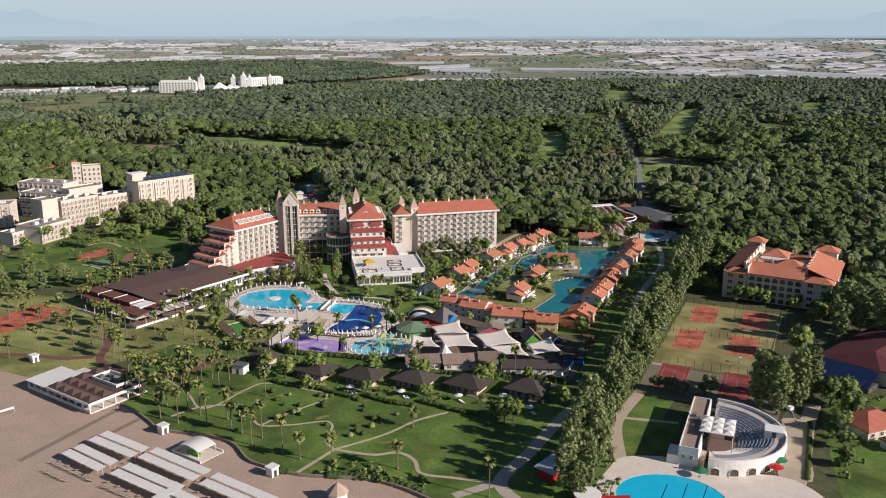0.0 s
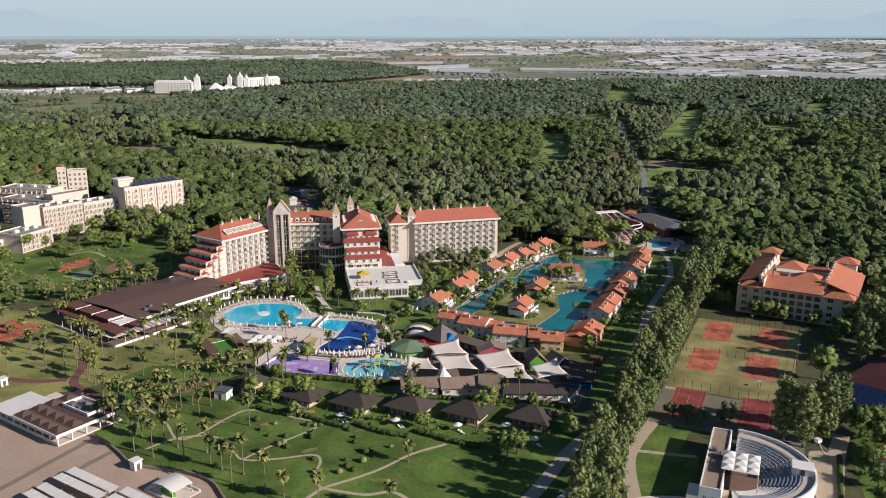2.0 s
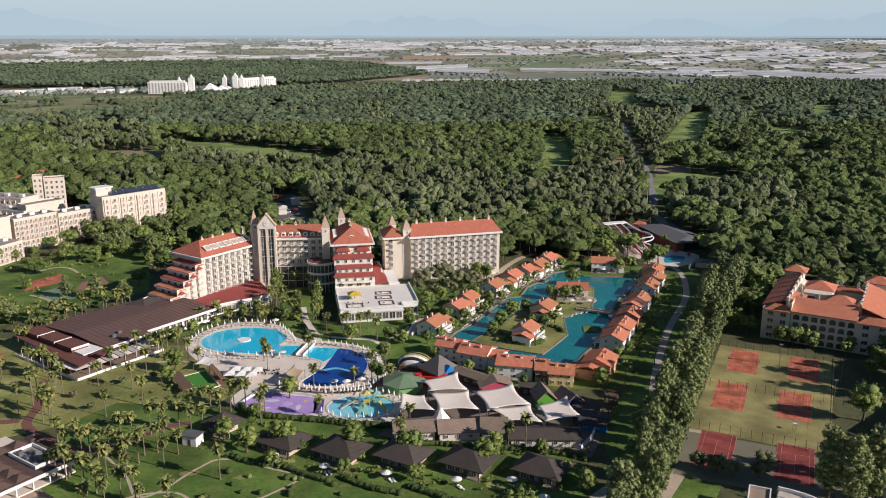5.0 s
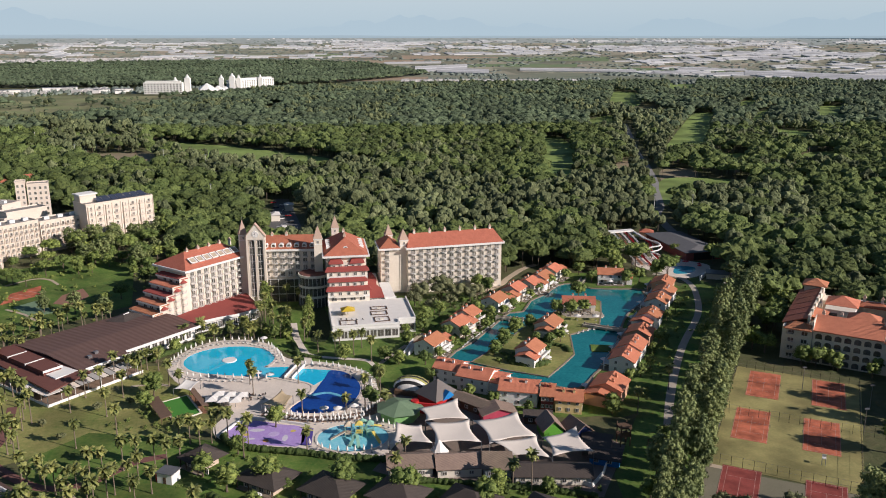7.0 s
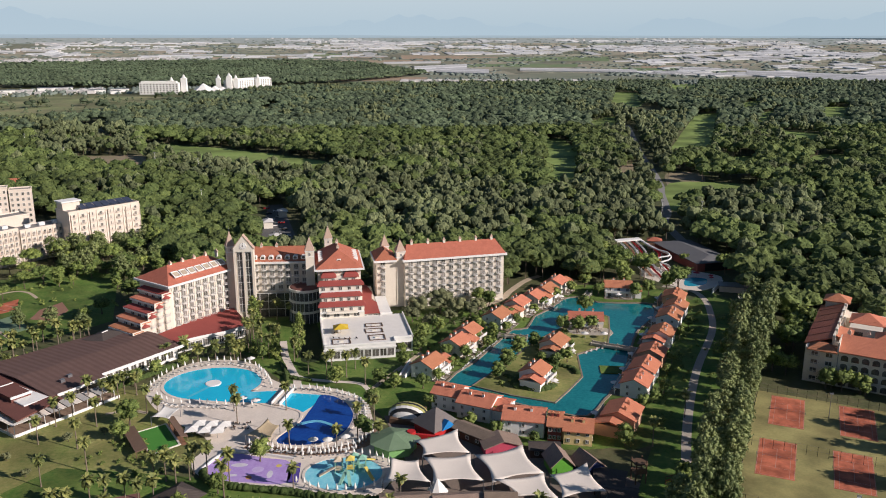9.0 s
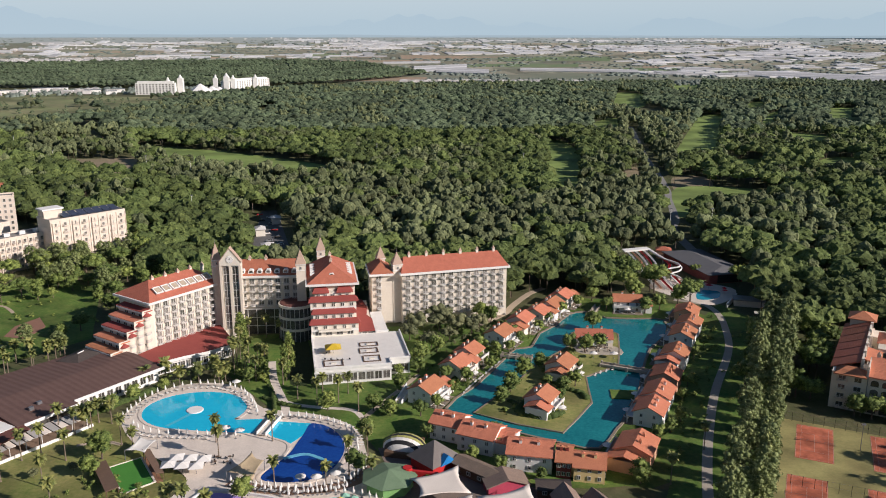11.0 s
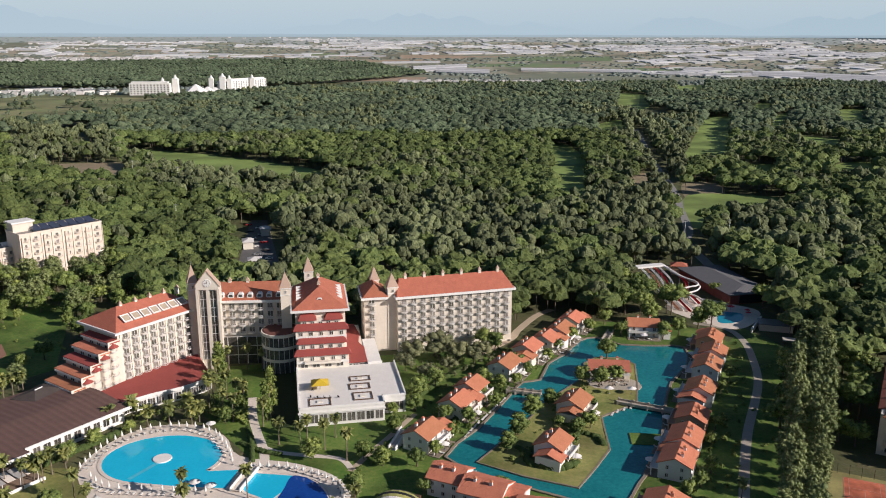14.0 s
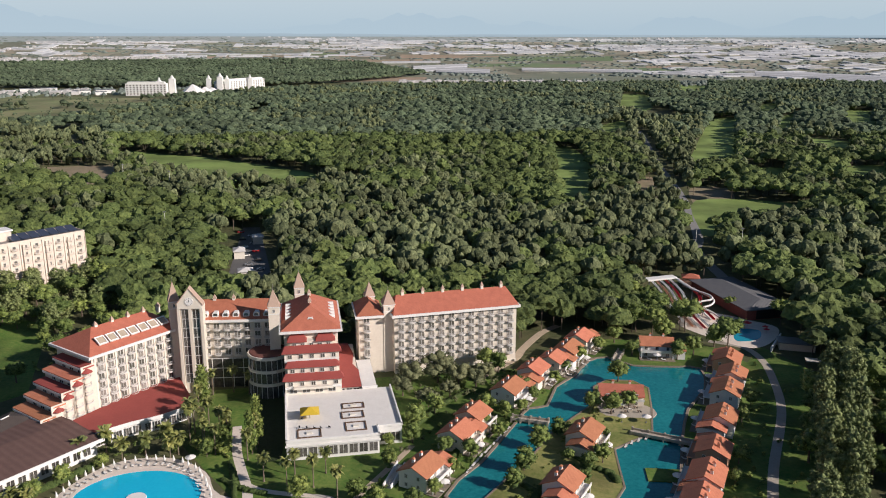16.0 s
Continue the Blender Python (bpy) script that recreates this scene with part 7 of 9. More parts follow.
def square_umbrellas(x, y, n, turn):
    for i in range(n):
        t = thing("square_umbrella", pose(x + (i % 3) * 4.2 + (i // 3) * 1.4, y + (i // 3) * 4.4 - (i % 3) * 0.6, 0.12, 0, 0, turn), "large white square umbrella over bar tables", "umbrella", "bar umbrellas")
        part("canopy", cone(bmesh.new(), 0, 0, 2.6, 3.6, 3.1, 0.06, 4, turn=math.pi / 4), CLOTH, t)
        part("pole", cone(bmesh.new(), 0, 0, 0, 2.7, 0.07, 0.07, 6), METAL, t)


square_umbrellas(-64, 353.5, 6, 8)


def table_set():
    t = thing("bar_table", pose(0, 0, 0), "dark bar table with four stools", "table", "bar tables")
    part("tabletop", cone(bmesh.new(), 0, 0, 0.7, 0.76, 0.5, 0.5, 10), WOOD, t)
    part("pedestal", cone(bmesh.new(), 0, 0, 0, 0.7, 0.12, 0.06, 6), METAL, t)
    return t


def chair():
    t = thing("bar_chair", pose(0, 0, 0), "dark woven bar chair", "chair", "bar chairs")
    part("seat", cube(-0.28, 0.28, -0.28, 0.28, 0.38, 0.46), PLAIN["black"], t)
    part("backrest", cube(-0.28, 0.28, 0.22, 0.3, 0.46, 0.95), PLAIN["black"], t)
    for sx in (-0.24, 0.24):
        for sy in (-0.24, 0.24):
            part("leg", cube(sx - 0.03, sx + 0.03, sy - 0.03, sy + 0.03, 0, 0.38), PLAIN["black"], t)
    return t


tb, chr_ = table_set(), chair()
for i in range(8):
    x, y = -58 + (i % 4) * 3.4 + rnd.uniform(-0.4, 0.4), 358 + (i // 4) * 3.0 + rnd.uniform(-0.4, 0.4)
    row(tb, [(x, y), (x + 0.1, y)], 1, jitter=0)
    for a in range(2):
        r = a * 2.9 + i
        row(chr_, [(x + 0.95 * math.cos(r), y + 0.95 * math.sin(r)), (x + 0.95 * math.cos(r) + 0.05, y + 0.95 * math.sin(r))], 1, face=math.degrees(r) - 90, jitter=0)
for i in range(6):
    x, y = -23.5 + (i % 5) * 2.3, 425 + (i // 5) * 6.5
    row(chr_, [(x, y), (x + 0.05, y)], 1, z=6.2, face=i * 40, jitter=0.3)


def sail(corners, name="shade_sail", label="pale stretched shade sail on poles", sag=0.9, n=8, material=None):
    """A four-cornered sail with hollow edges; corners are x, y, z."""
    t = thing(name, pose(0, 0, 0), label, "shade sail", "shade sails")
    A_, B_, C_, D_ = [Vector(c) for c in corners]
    mid = (A_ + B_ + C_ + D_) / 4
    bm, grid = bmesh.new(), []
    for i in range(n + 1):
        line = []
        for j in range(n + 1):
            u, v = i / n, j / n
            p = A_ * (1 - u) * (1 - v) + B_ * u * (1 - v) + C_ * u * v + D_ * (1 - u) * v
            e = max(4 * u * (1 - u) * (1 - 4 * v * (1 - v)), 4 * v * (1 - v) * (1 - 4 * u * (1 - u)))
            p = p + (mid - p) * 0.2 * e
            p.z -= sag * 16 * u * (1 - u) * v * (1 - v) * 0.5
            line.append(bm.verts.new(p))
        grid.append(line)
    for i in range(n):
        for j in range(n):
            bm.faces.new((grid[i][j], grid[i + 1][j], grid[i + 1][j + 1], grid[i][j + 1]))
    cloth = part("cloth", bm, material or SAILM, t, smooth=True)
    mod = cloth.modifiers.new("thickness", "SOLIDIFY")
    mod.thickness = 0.04
    for c in (A_, B_, C_, D_):
        part("pole", cone(bmesh.new(), c.x, c.y, 0, c.z + 0.3, 0.14, 0.1, 8), METAL, t)
    return t


for c in (((1, 325.5, 6.2), (9.3, 326.5, 4.6), (12.4, 312, 5.6), (-1, 314, 4.6)), ((10.6, 326.5, 5.6), (25, 328.5, 5.2), (27.5, 313, 5.0), (13, 312, 5.4)), ((8, 338.5, 4.8), (22, 342, 6.6), (25, 330, 4.6), (10.5, 327.6, 5.4)), ((26, 328, 5.0), (41, 331.5, 6.2), (45.5, 316.5, 4.8), (29.8, 312, 4.8)), ((30.5, 313.4, 5.2), (45, 315.6, 5.4), (47.4, 303, 4.6), (36, 305.5, 4.4)), ((46.6, 315, 5.2), (58, 318.6, 6.8), (61, 306, 4.8), (47.8, 302.6, 5.2))):
    sail(c)
sail(((-45.5, 347, 3.4), (-40, 357.5, 4.0), (-35.5, 353, 3.6), (-37, 342, 3.2)), label="beige shade sail beside the pool", material=mat("beige_shade_cloth", (0.62, 0.48, 0.30)))
sail(((-79.5, 362, 3.2), (-77.5, 370.5, 3.4), (-71.5, 368.5, 3.2), (-73, 360.6, 3.0)), label="white shade sail on the sun deck", material=CLOTH)


# ---- children's club ----
def hut(x, y, turn, w, d, h, rise, wall, roof, label, name="club_hut", cat="hut", mid=0.5):
    b = thing(name, pose(x, y, 0, 0, 0, turn), label, cat)
    part("wall", solid(bmesh.new(), [(0, 0, 0), (w, 0, 0), (w, d, 0), (0, d, 0), (0, 0, h), (w, 0, h), (w, d, h), (0, d, h), (0, d * mid, h + rise * 0.9), (w, d * mid, h + rise * 0.9)], ((3, 2, 1, 0), (0, 1, 5, 4), (2, 3, 7, 6), (1, 2, 6, 9, 5), (3, 0, 4, 8, 7), (4, 5, 9, 8), (6, 7, 8, 9))), wall, b)
    part("roof", gable(bmesh.new(), -0.6, w + 0.6, -0.7, d + 0.7, h - 0.1, rise, 0.25, off=mid), roof, b)
    for i in range(max(1, int(w / 4))):
        window(b, 1.4, 1.2, 2 + i * 4, -0.03, 1.0)
    return b


hut(-1, 301, 3, 13, 9, 3.4, 2.0, PALE, BROWNSH, "club house with a brown shingle roof")
hut(13.5, 300.5, 3, 13, 9, 3.2, 2.4, PALE, BROWNSH, "club house with a brown shingle roof")
hut(27, 300, -4, 8, 10, 3.4, 3.0, mat("grey_blue_boards", (0.36, 0.42, 0.46)), BROWNSH, "gabled club house with grey-blue boards")
hut(36, 296, -4, 22, 8, 3.0, 1.8, PALE, DARKROOF, "long club house with a dark roof")
hut(41.6, 337.2, 98, 7, 11.5, 3.0, 2.2, PLAIN["pink"], BROWNSH, "pink gabled club hut with a shingle roof")
hut(55, 323.4, 98, 8, 6.4, 3.4, 3.6, PLAIN["green"], BROWNSH, "green gabled club hut with a steep roof")
hut(64.4, 323, 112, 8, 6.4, 3.0, 3.0, PLAIN["navy"], BROWNSH, "dark gabled club hut with a steep roof")
hut(21, 350, -44, 17, 5.5, 3.4, 1.4, WOOD, BROWNSH, "long brown club hut with a shingle roof")
hut(44, 334.5, -6, 9, 5, 3.0, 1.2, WOOD, DARKROOF, "low dark club hut between sails")
hut(60, 307, -20, 9, 7, 2.6, 1.2, PLAIN["blue"], DARKROOF, "blue painted play hut")
kerb("club_wall", [(62, 320), (66, 314.5), (70, 311)], 0.4, 0, 2.2, PLAIN["purple"], "purple painted wall of the children's club", "wall", closed=False)
w_ = thing("play_tower", pose(73.5, 319, 0, 0, 0, 10), "brown wooden play tower", "play structure")
for sx in (-1.6, 1.6):
    for sy in (-1.6, 1.6):
        part("post", cube(sx - 0.15, sx + 0.15, sy - 0.15, sy + 0.15, 0, 7.4), WOOD, w_)
part("platform", cube(-1.9, 1.9, -1.9, 1.9, 3.4, 3.7), WOOD, w_)
part("top_ring", cube(-1.9, 1.9, -1.9, 1.9, 6.2, 6.6), WOOD, w_)
part("panel", cube(-1.5, 1.5, -1.75, -1.6, 3.7, 5.0), WOOD, w_)
w_ = thing("rope_frame", pose(81, 317, 0, 0, 0, 20), "low wooden climbing frame with coloured bars", "play structure")
for i in range(5):
    part("post", cube(i * 2.2 - 0.1, i * 2.2 + 0.1, -0.1, 0.1, 0, 2.4), WOOD, w_)
part("beam", cube(-0.3, 9.2, -0.12, 0.12, 2.404, 2.6), WOOD, w_)
part("bar", cube(0.1, 8.7, -0.05, 0.05, 1.2, 1.35), PLAIN["red"], w_)
part("bar", cube(0.1, 8.7, -0.05, 0.05, 0.6, 0.75), PLAIN["yellow"], w_)
t_ = thing("small_tent", pose(14.3, 312.5, 0, 0, 0, 10), "small white pointed tent by the club houses", "tent")
part("canopy", cone(cone(bmesh.new(), 0, 0, 2.2, 3.2, 3.2, 2.4, 8), 0, 0, 3.2, 6.4, 2.4, 0.1, 8), CLOTH, t_)
for i in range(4):
    part("post", cube(2.2 * math.cos(i * 1.571) - 0.08, 2.2 * math.cos(i * 1.571) + 0.08, 2.2 * math.sin(i * 1.571) - 0.08, 2.2 * math.sin(i * 1.571) + 0.08, 0, 2.3), FRAMEM, t_)
g = thing("round_play_house", pose(2, 342.5, 0), "green-roofed many-sided play house", "play house")
part("wall", cone(bmesh.new(), 0, 0, 0, 3.4, 7.0, 7.0, 7), mat("light_green_boards", (0.24, 0.48, 0.17), rough=0.6, size=2), g)
part("roof", cone(bmesh.new(), 0, 0, 3.4, 5.6, 8.4, 0.3, 7), TURF, g, "sage green faceted roof")
g = thing("play_house", pose(15.5, 354, 0, 0, 0, 40), "play house with a grey pyramid roof and blue gable", "play house")
part("wall", cube(-5, 5, -5, 5, 0, 3.4), PLAIN["red"], g)
part("roof", cone(bmesh.new(), 0, 0, 3.4, 8.6, 8.6, 0.2, 4, turn=math.pi / 4), mat("grey_canvas_roof", (0.20, 0.175, 0.16), (0.15, 0.13, 0.12), size=3, fine=0.4), g, "grey pyramid roof")
part("gable", solid(bmesh.new(), [(-3, -6.3, 3.2), (3, -6.3, 3.2), (0, -6.3, 6.0), (-3, -4.6, 3.2), (3, -4.6, 3.2), (0, -4.2, 6.0)], ((0, 1, 2), (0, 3, 4, 1), (1, 4, 5, 2), (2, 5, 3, 0))), PLAIN["blue"], g, "bright blue gable")
g = thing("club_gate", pose(8.5, 345, 0, 0, 0, -15), "colourful round-headed club gate", "gate")
part("wall", cube(-1, 8, -0.5, 0.5, 0, 3.8), PLAIN["red"], g)
part("side_wall", cube(4.5, 8, -0.7, 0.7, 0.0, 3.2), PLAIN["green"], g)
part("arch", cone(bmesh.new(), -1.2, 0, 0, 4.6, 1.4, 1.4, 12), PLAIN["red"], g)
g = thing("striped_dome", pose(6.5, 364.5, 0, 0, 0, -16), "low domed roof with black, white and olive stripes", "pavilion")
OLIVEY = mat("olive_yellow_canvas", (0.42, 0.40, 0.14))
for i, m_ in enumerate((CLOTH, PLAIN["black"], CLOTH, OLIVEY, PLAIN["black"], OLIVEY, PLAIN["black"], CLOTH, CLOTH)):
    bm, rows_ = bmesh.new(), []
    for b0 in (-1.0 + 2.0 * i / 9, -1.0 + 2.0 * (i + 0.5) / 9, -1.0 + 2.0 * (i + 1) / 9):
        half = 7.0 * math.sqrt(max(0.02, 1 - b0 * b0 * 0.9))
        rows_.append([bm.verts.new((half * math.cos(math.pi * k / 10), 5.0 * b0, 1.2 + 4.2 * math.sqrt(max(0.0, 1 - b0 * b0)) * math.sin(math.pi * k / 10))) for k in range(11)])
    for ra, rb in zip(rows_, rows_[1:]):
        for k in range(10):
            bm.faces.new((ra[k], ra[k + 1], rb[k + 1], rb[k]))
    part("roof_stripe", bm, m_, g).modifiers.new("thickness", "SOLIDIFY").thickness = 0.2
part("wall", cube(-5, 5, -6, 6, 0, 1.8), WOOD, g)


SOFT = {"mint": mat("mint_paint", (0.30, 0.55, 0.42), rough=0.5, size=2), "cream": mat("cream_paint", (0.75, 0.62, 0.45), rough=0.5, size=2), "yellow": mat("soft_yellow_paint", (0.75, 0.60, 0.15), rough=0.5, size=2)}


def water_slides():
    t = thing("play_structure", pose(-11, 327.5, 0.1), "colourful water play structure with small slides", "play structure")
    for x, y, h, c in ((0, 0, 3.2, "yellow"), (3.5, 1.5, 2.6, "mint"), (-3.5, 1.0, 2.4, "cream"), (1.0, 3.6, 2.2, "mint")):
        for sx in (-1, 1):
            for sy in (-1, 1):
                part("post", cube(x + sx - 0.1, x + sx + 0.1, y + sy - 0.1, y + sy + 0.1, 0, h + 1.6), SOFT["mint"], t)
        part("platform", cube(x - 1.2, x + 1.2, y - 1.2, y + 1.2, h - 1.2, h - 1.0), SOFT[c], t)
        part("roof", cone(bmesh.new(), x, y, h + 1.6, h + 2.8, 1.9, 0.1, 4, turn=math.pi / 4), SOFT[c], t)
    for x, y, a, c in ((-1, -2, -110, "mint"), (4.5, -0.5, -60, "yellow"), (-4.5, 0, 200, "cream"), (3.0, 4.5, 40, "yellow"), (-0.5, -3.0, -80, "mint")):
        ob = part("slide", solid(bmesh.new(), [(0, -0.5, 2.2), (5, -0.5, 0.3), (5, 0.5, 0.3), (0, 0.5, 2.2), (0, -0.5, 1.9), (5, -0.5, 0.0), (5, 0.5, 0.0), (0, 0.5, 1.9)], ((0, 1, 2, 3), (7, 6, 5, 4), (0, 4, 5, 1), (1, 5, 6, 2), (2, 6, 7, 3), (3, 7, 4, 0))), SOFT[c], t)
        ob.matrix_basis = pose(x, y, 0.2, 0, 0, a)


water_slides()


# ---- bungalows ----
def bungalow(x, y, turn, w=13.5, d=10.5):
    b = thing("bungalow", pose(x, y, 0, 0, 0, turn), "dark-roofed garden bungalow with a shaded porch", "bungalow", "garden bungalows")
    part("wall", cube(1.2, w - 1.2, 1.0, d - 1.2, 0, 3.1), mat("pale_bungalow_walls", (0.60, 0.48, 0.38), (0.50, 0.39, 0.30), size=3, fine=0.6), b)
    part("roof", hip(bmesh.new(), -1.0, w + 1.0, -1.0, d + 1.0, 3.1, 3.0, thick=0.2), DARKROOF, b, "dark shingled hipped roof")
    for i in range(4):
        window(b, 1.6, 2.1, 2.6 + i * 2.7, 0.98, 0.3)
        part("porch_post", cube(0.3 + i * (w - 0.8) / 3, 0.5 + i * (w - 0.8) / 3, -0.7, -0.5, 0, 3.0), WOOD, b)
    part("porch_floor", cube(0, w, -1.0, 0.98, 0.02, 0.2), STONE, b)


for x, y in ((-44.5, 298.5), (-25.5, 291.5), (-6.5, 287.5), (13, 282.5), (34.5, 277)):
    bungalow(x, y, -32)
bungalow(-64, 311.5, -38, 9, 9)
for x, y in ((-22, 283), (-3, 278), (17, 273), (33, 272.5), (41, 262.5), (-38, 290)):
    row(po, [(x, y), (x + 0.1, y)], 2, z=0.03)
    for k in range(2):
        row(lo_, [(x + 1 + k * 0.9, y - 1.5), (x + 1.1 + k * 0.9, y - 1.5)], 2, z=0.03, face=30)
h = thing("garden_kiosk", pose(-68.5, 302, 0, 0, 0, -20), "small white kiosk with a flat grey roof", "kiosk")
part("wall", cube(0, 5, 0, 4.2, 0, 3.2), WHITE, h)
part("roof", cube(-0.3, 5.3, -0.3, 4.5, 3.204, 3.5), METAL, h)
part("banner", cube(-0.9, -0.4, 0.5, 2.6, 0, 2.6), PLAIN["red"], h)
part("door", cube(2, 3, -0.06, -0.01, 0, 2.1), WOOD, h)


# ---- beach ----
BARROOF = mat("brown_tile_roofing", (0.125, 0.078, 0.064), (0.085, 0.055, 0.046), size=2.5, fine=0.4)


def beach_bar():
    b = thing("beach_bar", pose(-110, 268, 0, 0, 0, 143.0), "beach bar with a brown pyramid-studded roof and white awning", "beach bar")
    W, D = 39.0, 23.0
    part("floor", cube(0, W, -D, 0, 0.0, 0.5), DECKM, b)
    part("roof", cube(-0.4, 25.5, -D, 0.4, 3.8, 4.2), BARROOF, b, "brown flat roof")
    part("awning", solid(bmesh.new(), [(25.6, 0.6, 3.7), (W + 0.4, 0.6, 3.6), (W + 0.4, -14, 4.0), (25.6, -14, 4.3), (25.6, 0.6, 3.5), (W + 0.4, 0.6, 3.4), (W + 0.4, -14, 3.8), (25.6, -14, 4.1)], ((0, 1, 2, 3), (7, 6, 5, 4), (0, 4, 5, 1), (1, 5, 6, 2), (2, 6, 7, 3), (3, 7, 4, 0))), CLOTH, b, "white canvas awning")
    for i in range(5):
        for j in range(2):
            part("roof_pyramid", cone(bmesh.new(), 3 + i * 5.0, -2.6 - j * 5.4, 4.204, 5.7, 3.3, 0.1, 4, turn=math.pi / 4), BARROOF, b, "brown pyramid roof light")
    for j in range(3):
        part("roof_pyramid", cone(bmesh.new(), 23, -9 - j * 5.4 - 4, 4.204, 5.7, 3.3, 0.1, 4, turn=math.pi / 4), BARROOF, b)
    part("roof_well", cube(4, 18, -20.5, -13.5, 4.204, 4.35), mat("grey_roof_felt", (0.34, 0.31, 0.28)), b)
    bm = bmesh.new()
    for q in ((3.6, 18.4, -20.9, -20.5), (3.6, 18.4, -13.5, -13.1), (3.6, 4.0, -20.5, -13.5), (18, 18.4, -20.5, -13.5)):
        box(bm, *q, 4.21, 5.3)
    part("roof_parapet", bm, WHITE, b)
    for x, y, w, d, h in ((6, -18, 2, 1.6, 1.2), (9.5, -16, 1.6, 2, 1.5), (12, -18.5, 2.4, 1.5, 1.0), (15, -16, 1.4, 1.4, 1.3), (8, -19.2, 1.2, 0.9, 0.8)):
        part("roof_unit", cube(x, x + w, y, y + d, 4.36, 4.36 + h), METAL, b)
    part("fascia", cube(-0.6, 25.5, 0.41, 0.7, 3.3, 4.3), WHITE, b)
    part("fascia", cube(-0.7, -0.41, -D, 0.7, 3.3, 4.3), WHITE, b)
    for i in range(10):
        part("post", cube(i * W / 9.2 - 0.2, i * W / 9.2 + 0.2, -0.2, 0.2, 0.5, 3.5), WHITE, b)
    for j in range(1, 5):
        part("post", cube(-0.2, 0.2, -j * 5 - 0.2, -j * 5 + 0.2, 0.5, 3.5), WHITE, b)
        part("post", cube(W - 0.4, W, -j * 3.4 - 0.2, -j * 3.4 + 0.2, 0.5, 3.5), WHITE, b)
    part("railing", cube(0.5, W, 0.0, 0.1, 0.5, 1.4), WHITE, b)
    part("back_wall", cube(1, 25, -D + 0.4, -D + 0.8, 0.5, 3.8), CREAM, b)
    part("bar_counter", cube(5, 18, -16, -15, 0.5, 1.6), WOOD, b)


beach_bar()
for i, (x, y, ang, w) in enumerate(((-107, 236, -37.5, 19), (-102, 244.5, -35.5, 21), (-88, 223, -35.5, 24.5), (-82.8, 232.5, -36.5, 25), (-60.5, 216, -36.5, 27), (-72, 209, -36, 26))):
    s = thing("beach_canopy", pose(x, y, 0.06, 0, 0, ang), "long double row of white sun canopies on the beach", "canopy", "beach canopies")
    n = 7
    for k in range(2):
        for j in range(n):
            v0 = k * 4.1
            x0, x1 = j * w / n, (j + 1) * w / n
            part("canopy_panel", solid(bmesh.new(), [(x0 + 0.05, v0, 2.35), (x1 - 0.05, v0, 2.35), (x1 - 0.05, v0 + 2.9, 2.65), (x0 + 0.05, v0 + 2.9, 2.65), (x0 + 0.05, v0, 2.29), (x1 - 0.05, v0, 2.29), (x1 - 0.05, v0 + 2.9, 2.59), (x0 + 0.05, v0 + 2.9, 2.59)], ((0, 1, 2, 3), (7, 6, 5, 4), (0, 4, 5, 1), (1, 5, 6, 2), (2, 6, 7, 3), (3, 7, 4, 0))), CLOTH, s, "white canvas panel" if j == 0 else "")
        for j in range(n + 1):
            part("post", cone(bmesh.new(), j * w / n, k * 4.1 + 1.5, 0, 2.45, 0.08, 0.06, 6), FRAMEM, s)
    for k in range(2):
        c_, s_ = math.cos(radians(ang)), math.sin(radians(ang))
        u0, v0 = 0.5, k * 4.1 - 0.9
        row(lo_dark, [(x + u0 * c_ - v0 * s_, y + u0 * s_ + v0 * c_), (x + (w - 0.5) * c_ - v0 * s_, y + (w - 0.5) * s_ + v0 * c_)], 4.6, z=0.06, face=ang + 180, jitter=0.05)
for p0, p1 in (((-109.5, 229), (-100, 222.5)), ((-109, 234), (-93, 222.5)), ((-89, 219.5), (-77, 211.5))):
    row(lo_dark, [p0, p1], 1.5, z=0.06, face=145, jitter=0.05)

h = thing("beach_hut", pose(-64, 231.5, 0.06, 0, 0, 142), "open beach pavilion with a white vaulted canopy", "pavilion")
part("low_wall", cube(0, 13.5, -9, -8.7, 0, 0.9), WHITE, h)
part("low_wall", cube(0, 13.5, -0.3, 0, 0, 0.9), WHITE, h)
part("low_wall", cube(13.2, 13.5, -8.7, -0.3, 0, 0.9), WHITE, h)
part("floor", cube(0.0, 13.2, -8.69, -0.31, 0, 0.15), DECKM, h)
bm = bmesh.new()
for i in range(8):
    x0, x1 = 2 + i * 9 / 8, 2 + (i + 1) * 9 / 8
    z0, z1 = (2.9 + 0.8 * math.sin(math.pi * (q - 2) / 9) for q in (x0, x1))
    solid(bm, [(x0, -8, z0), (x1, -8, z1), (x1, -1, z1), (x0, -1, z0), (x0, -8, z0 - 0.1), (x1, -8, z1 - 0.1), (x1, -1, z1 - 0.1), (x0, -1, z0 - 0.1)], ((0, 1, 2, 3), (7, 6, 5, 4), (0, 4, 5, 1), (2, 6, 7, 3), (3, 7, 4, 0), (1, 5, 6, 2)))
part("canopy", bm, CLOTH, h)
for x in (2.2, 10.8):
    for y in (-7.8, -1.2):
        part("post", cone(bmesh.new(), x, y, 0.15, 2.95, 0.12, 0.12, 6), FRAMEM, h)
part("counter", cube(3.5, 9, -3.2, -2.2, 0.15, 1.2), PLAIN["green"], h)
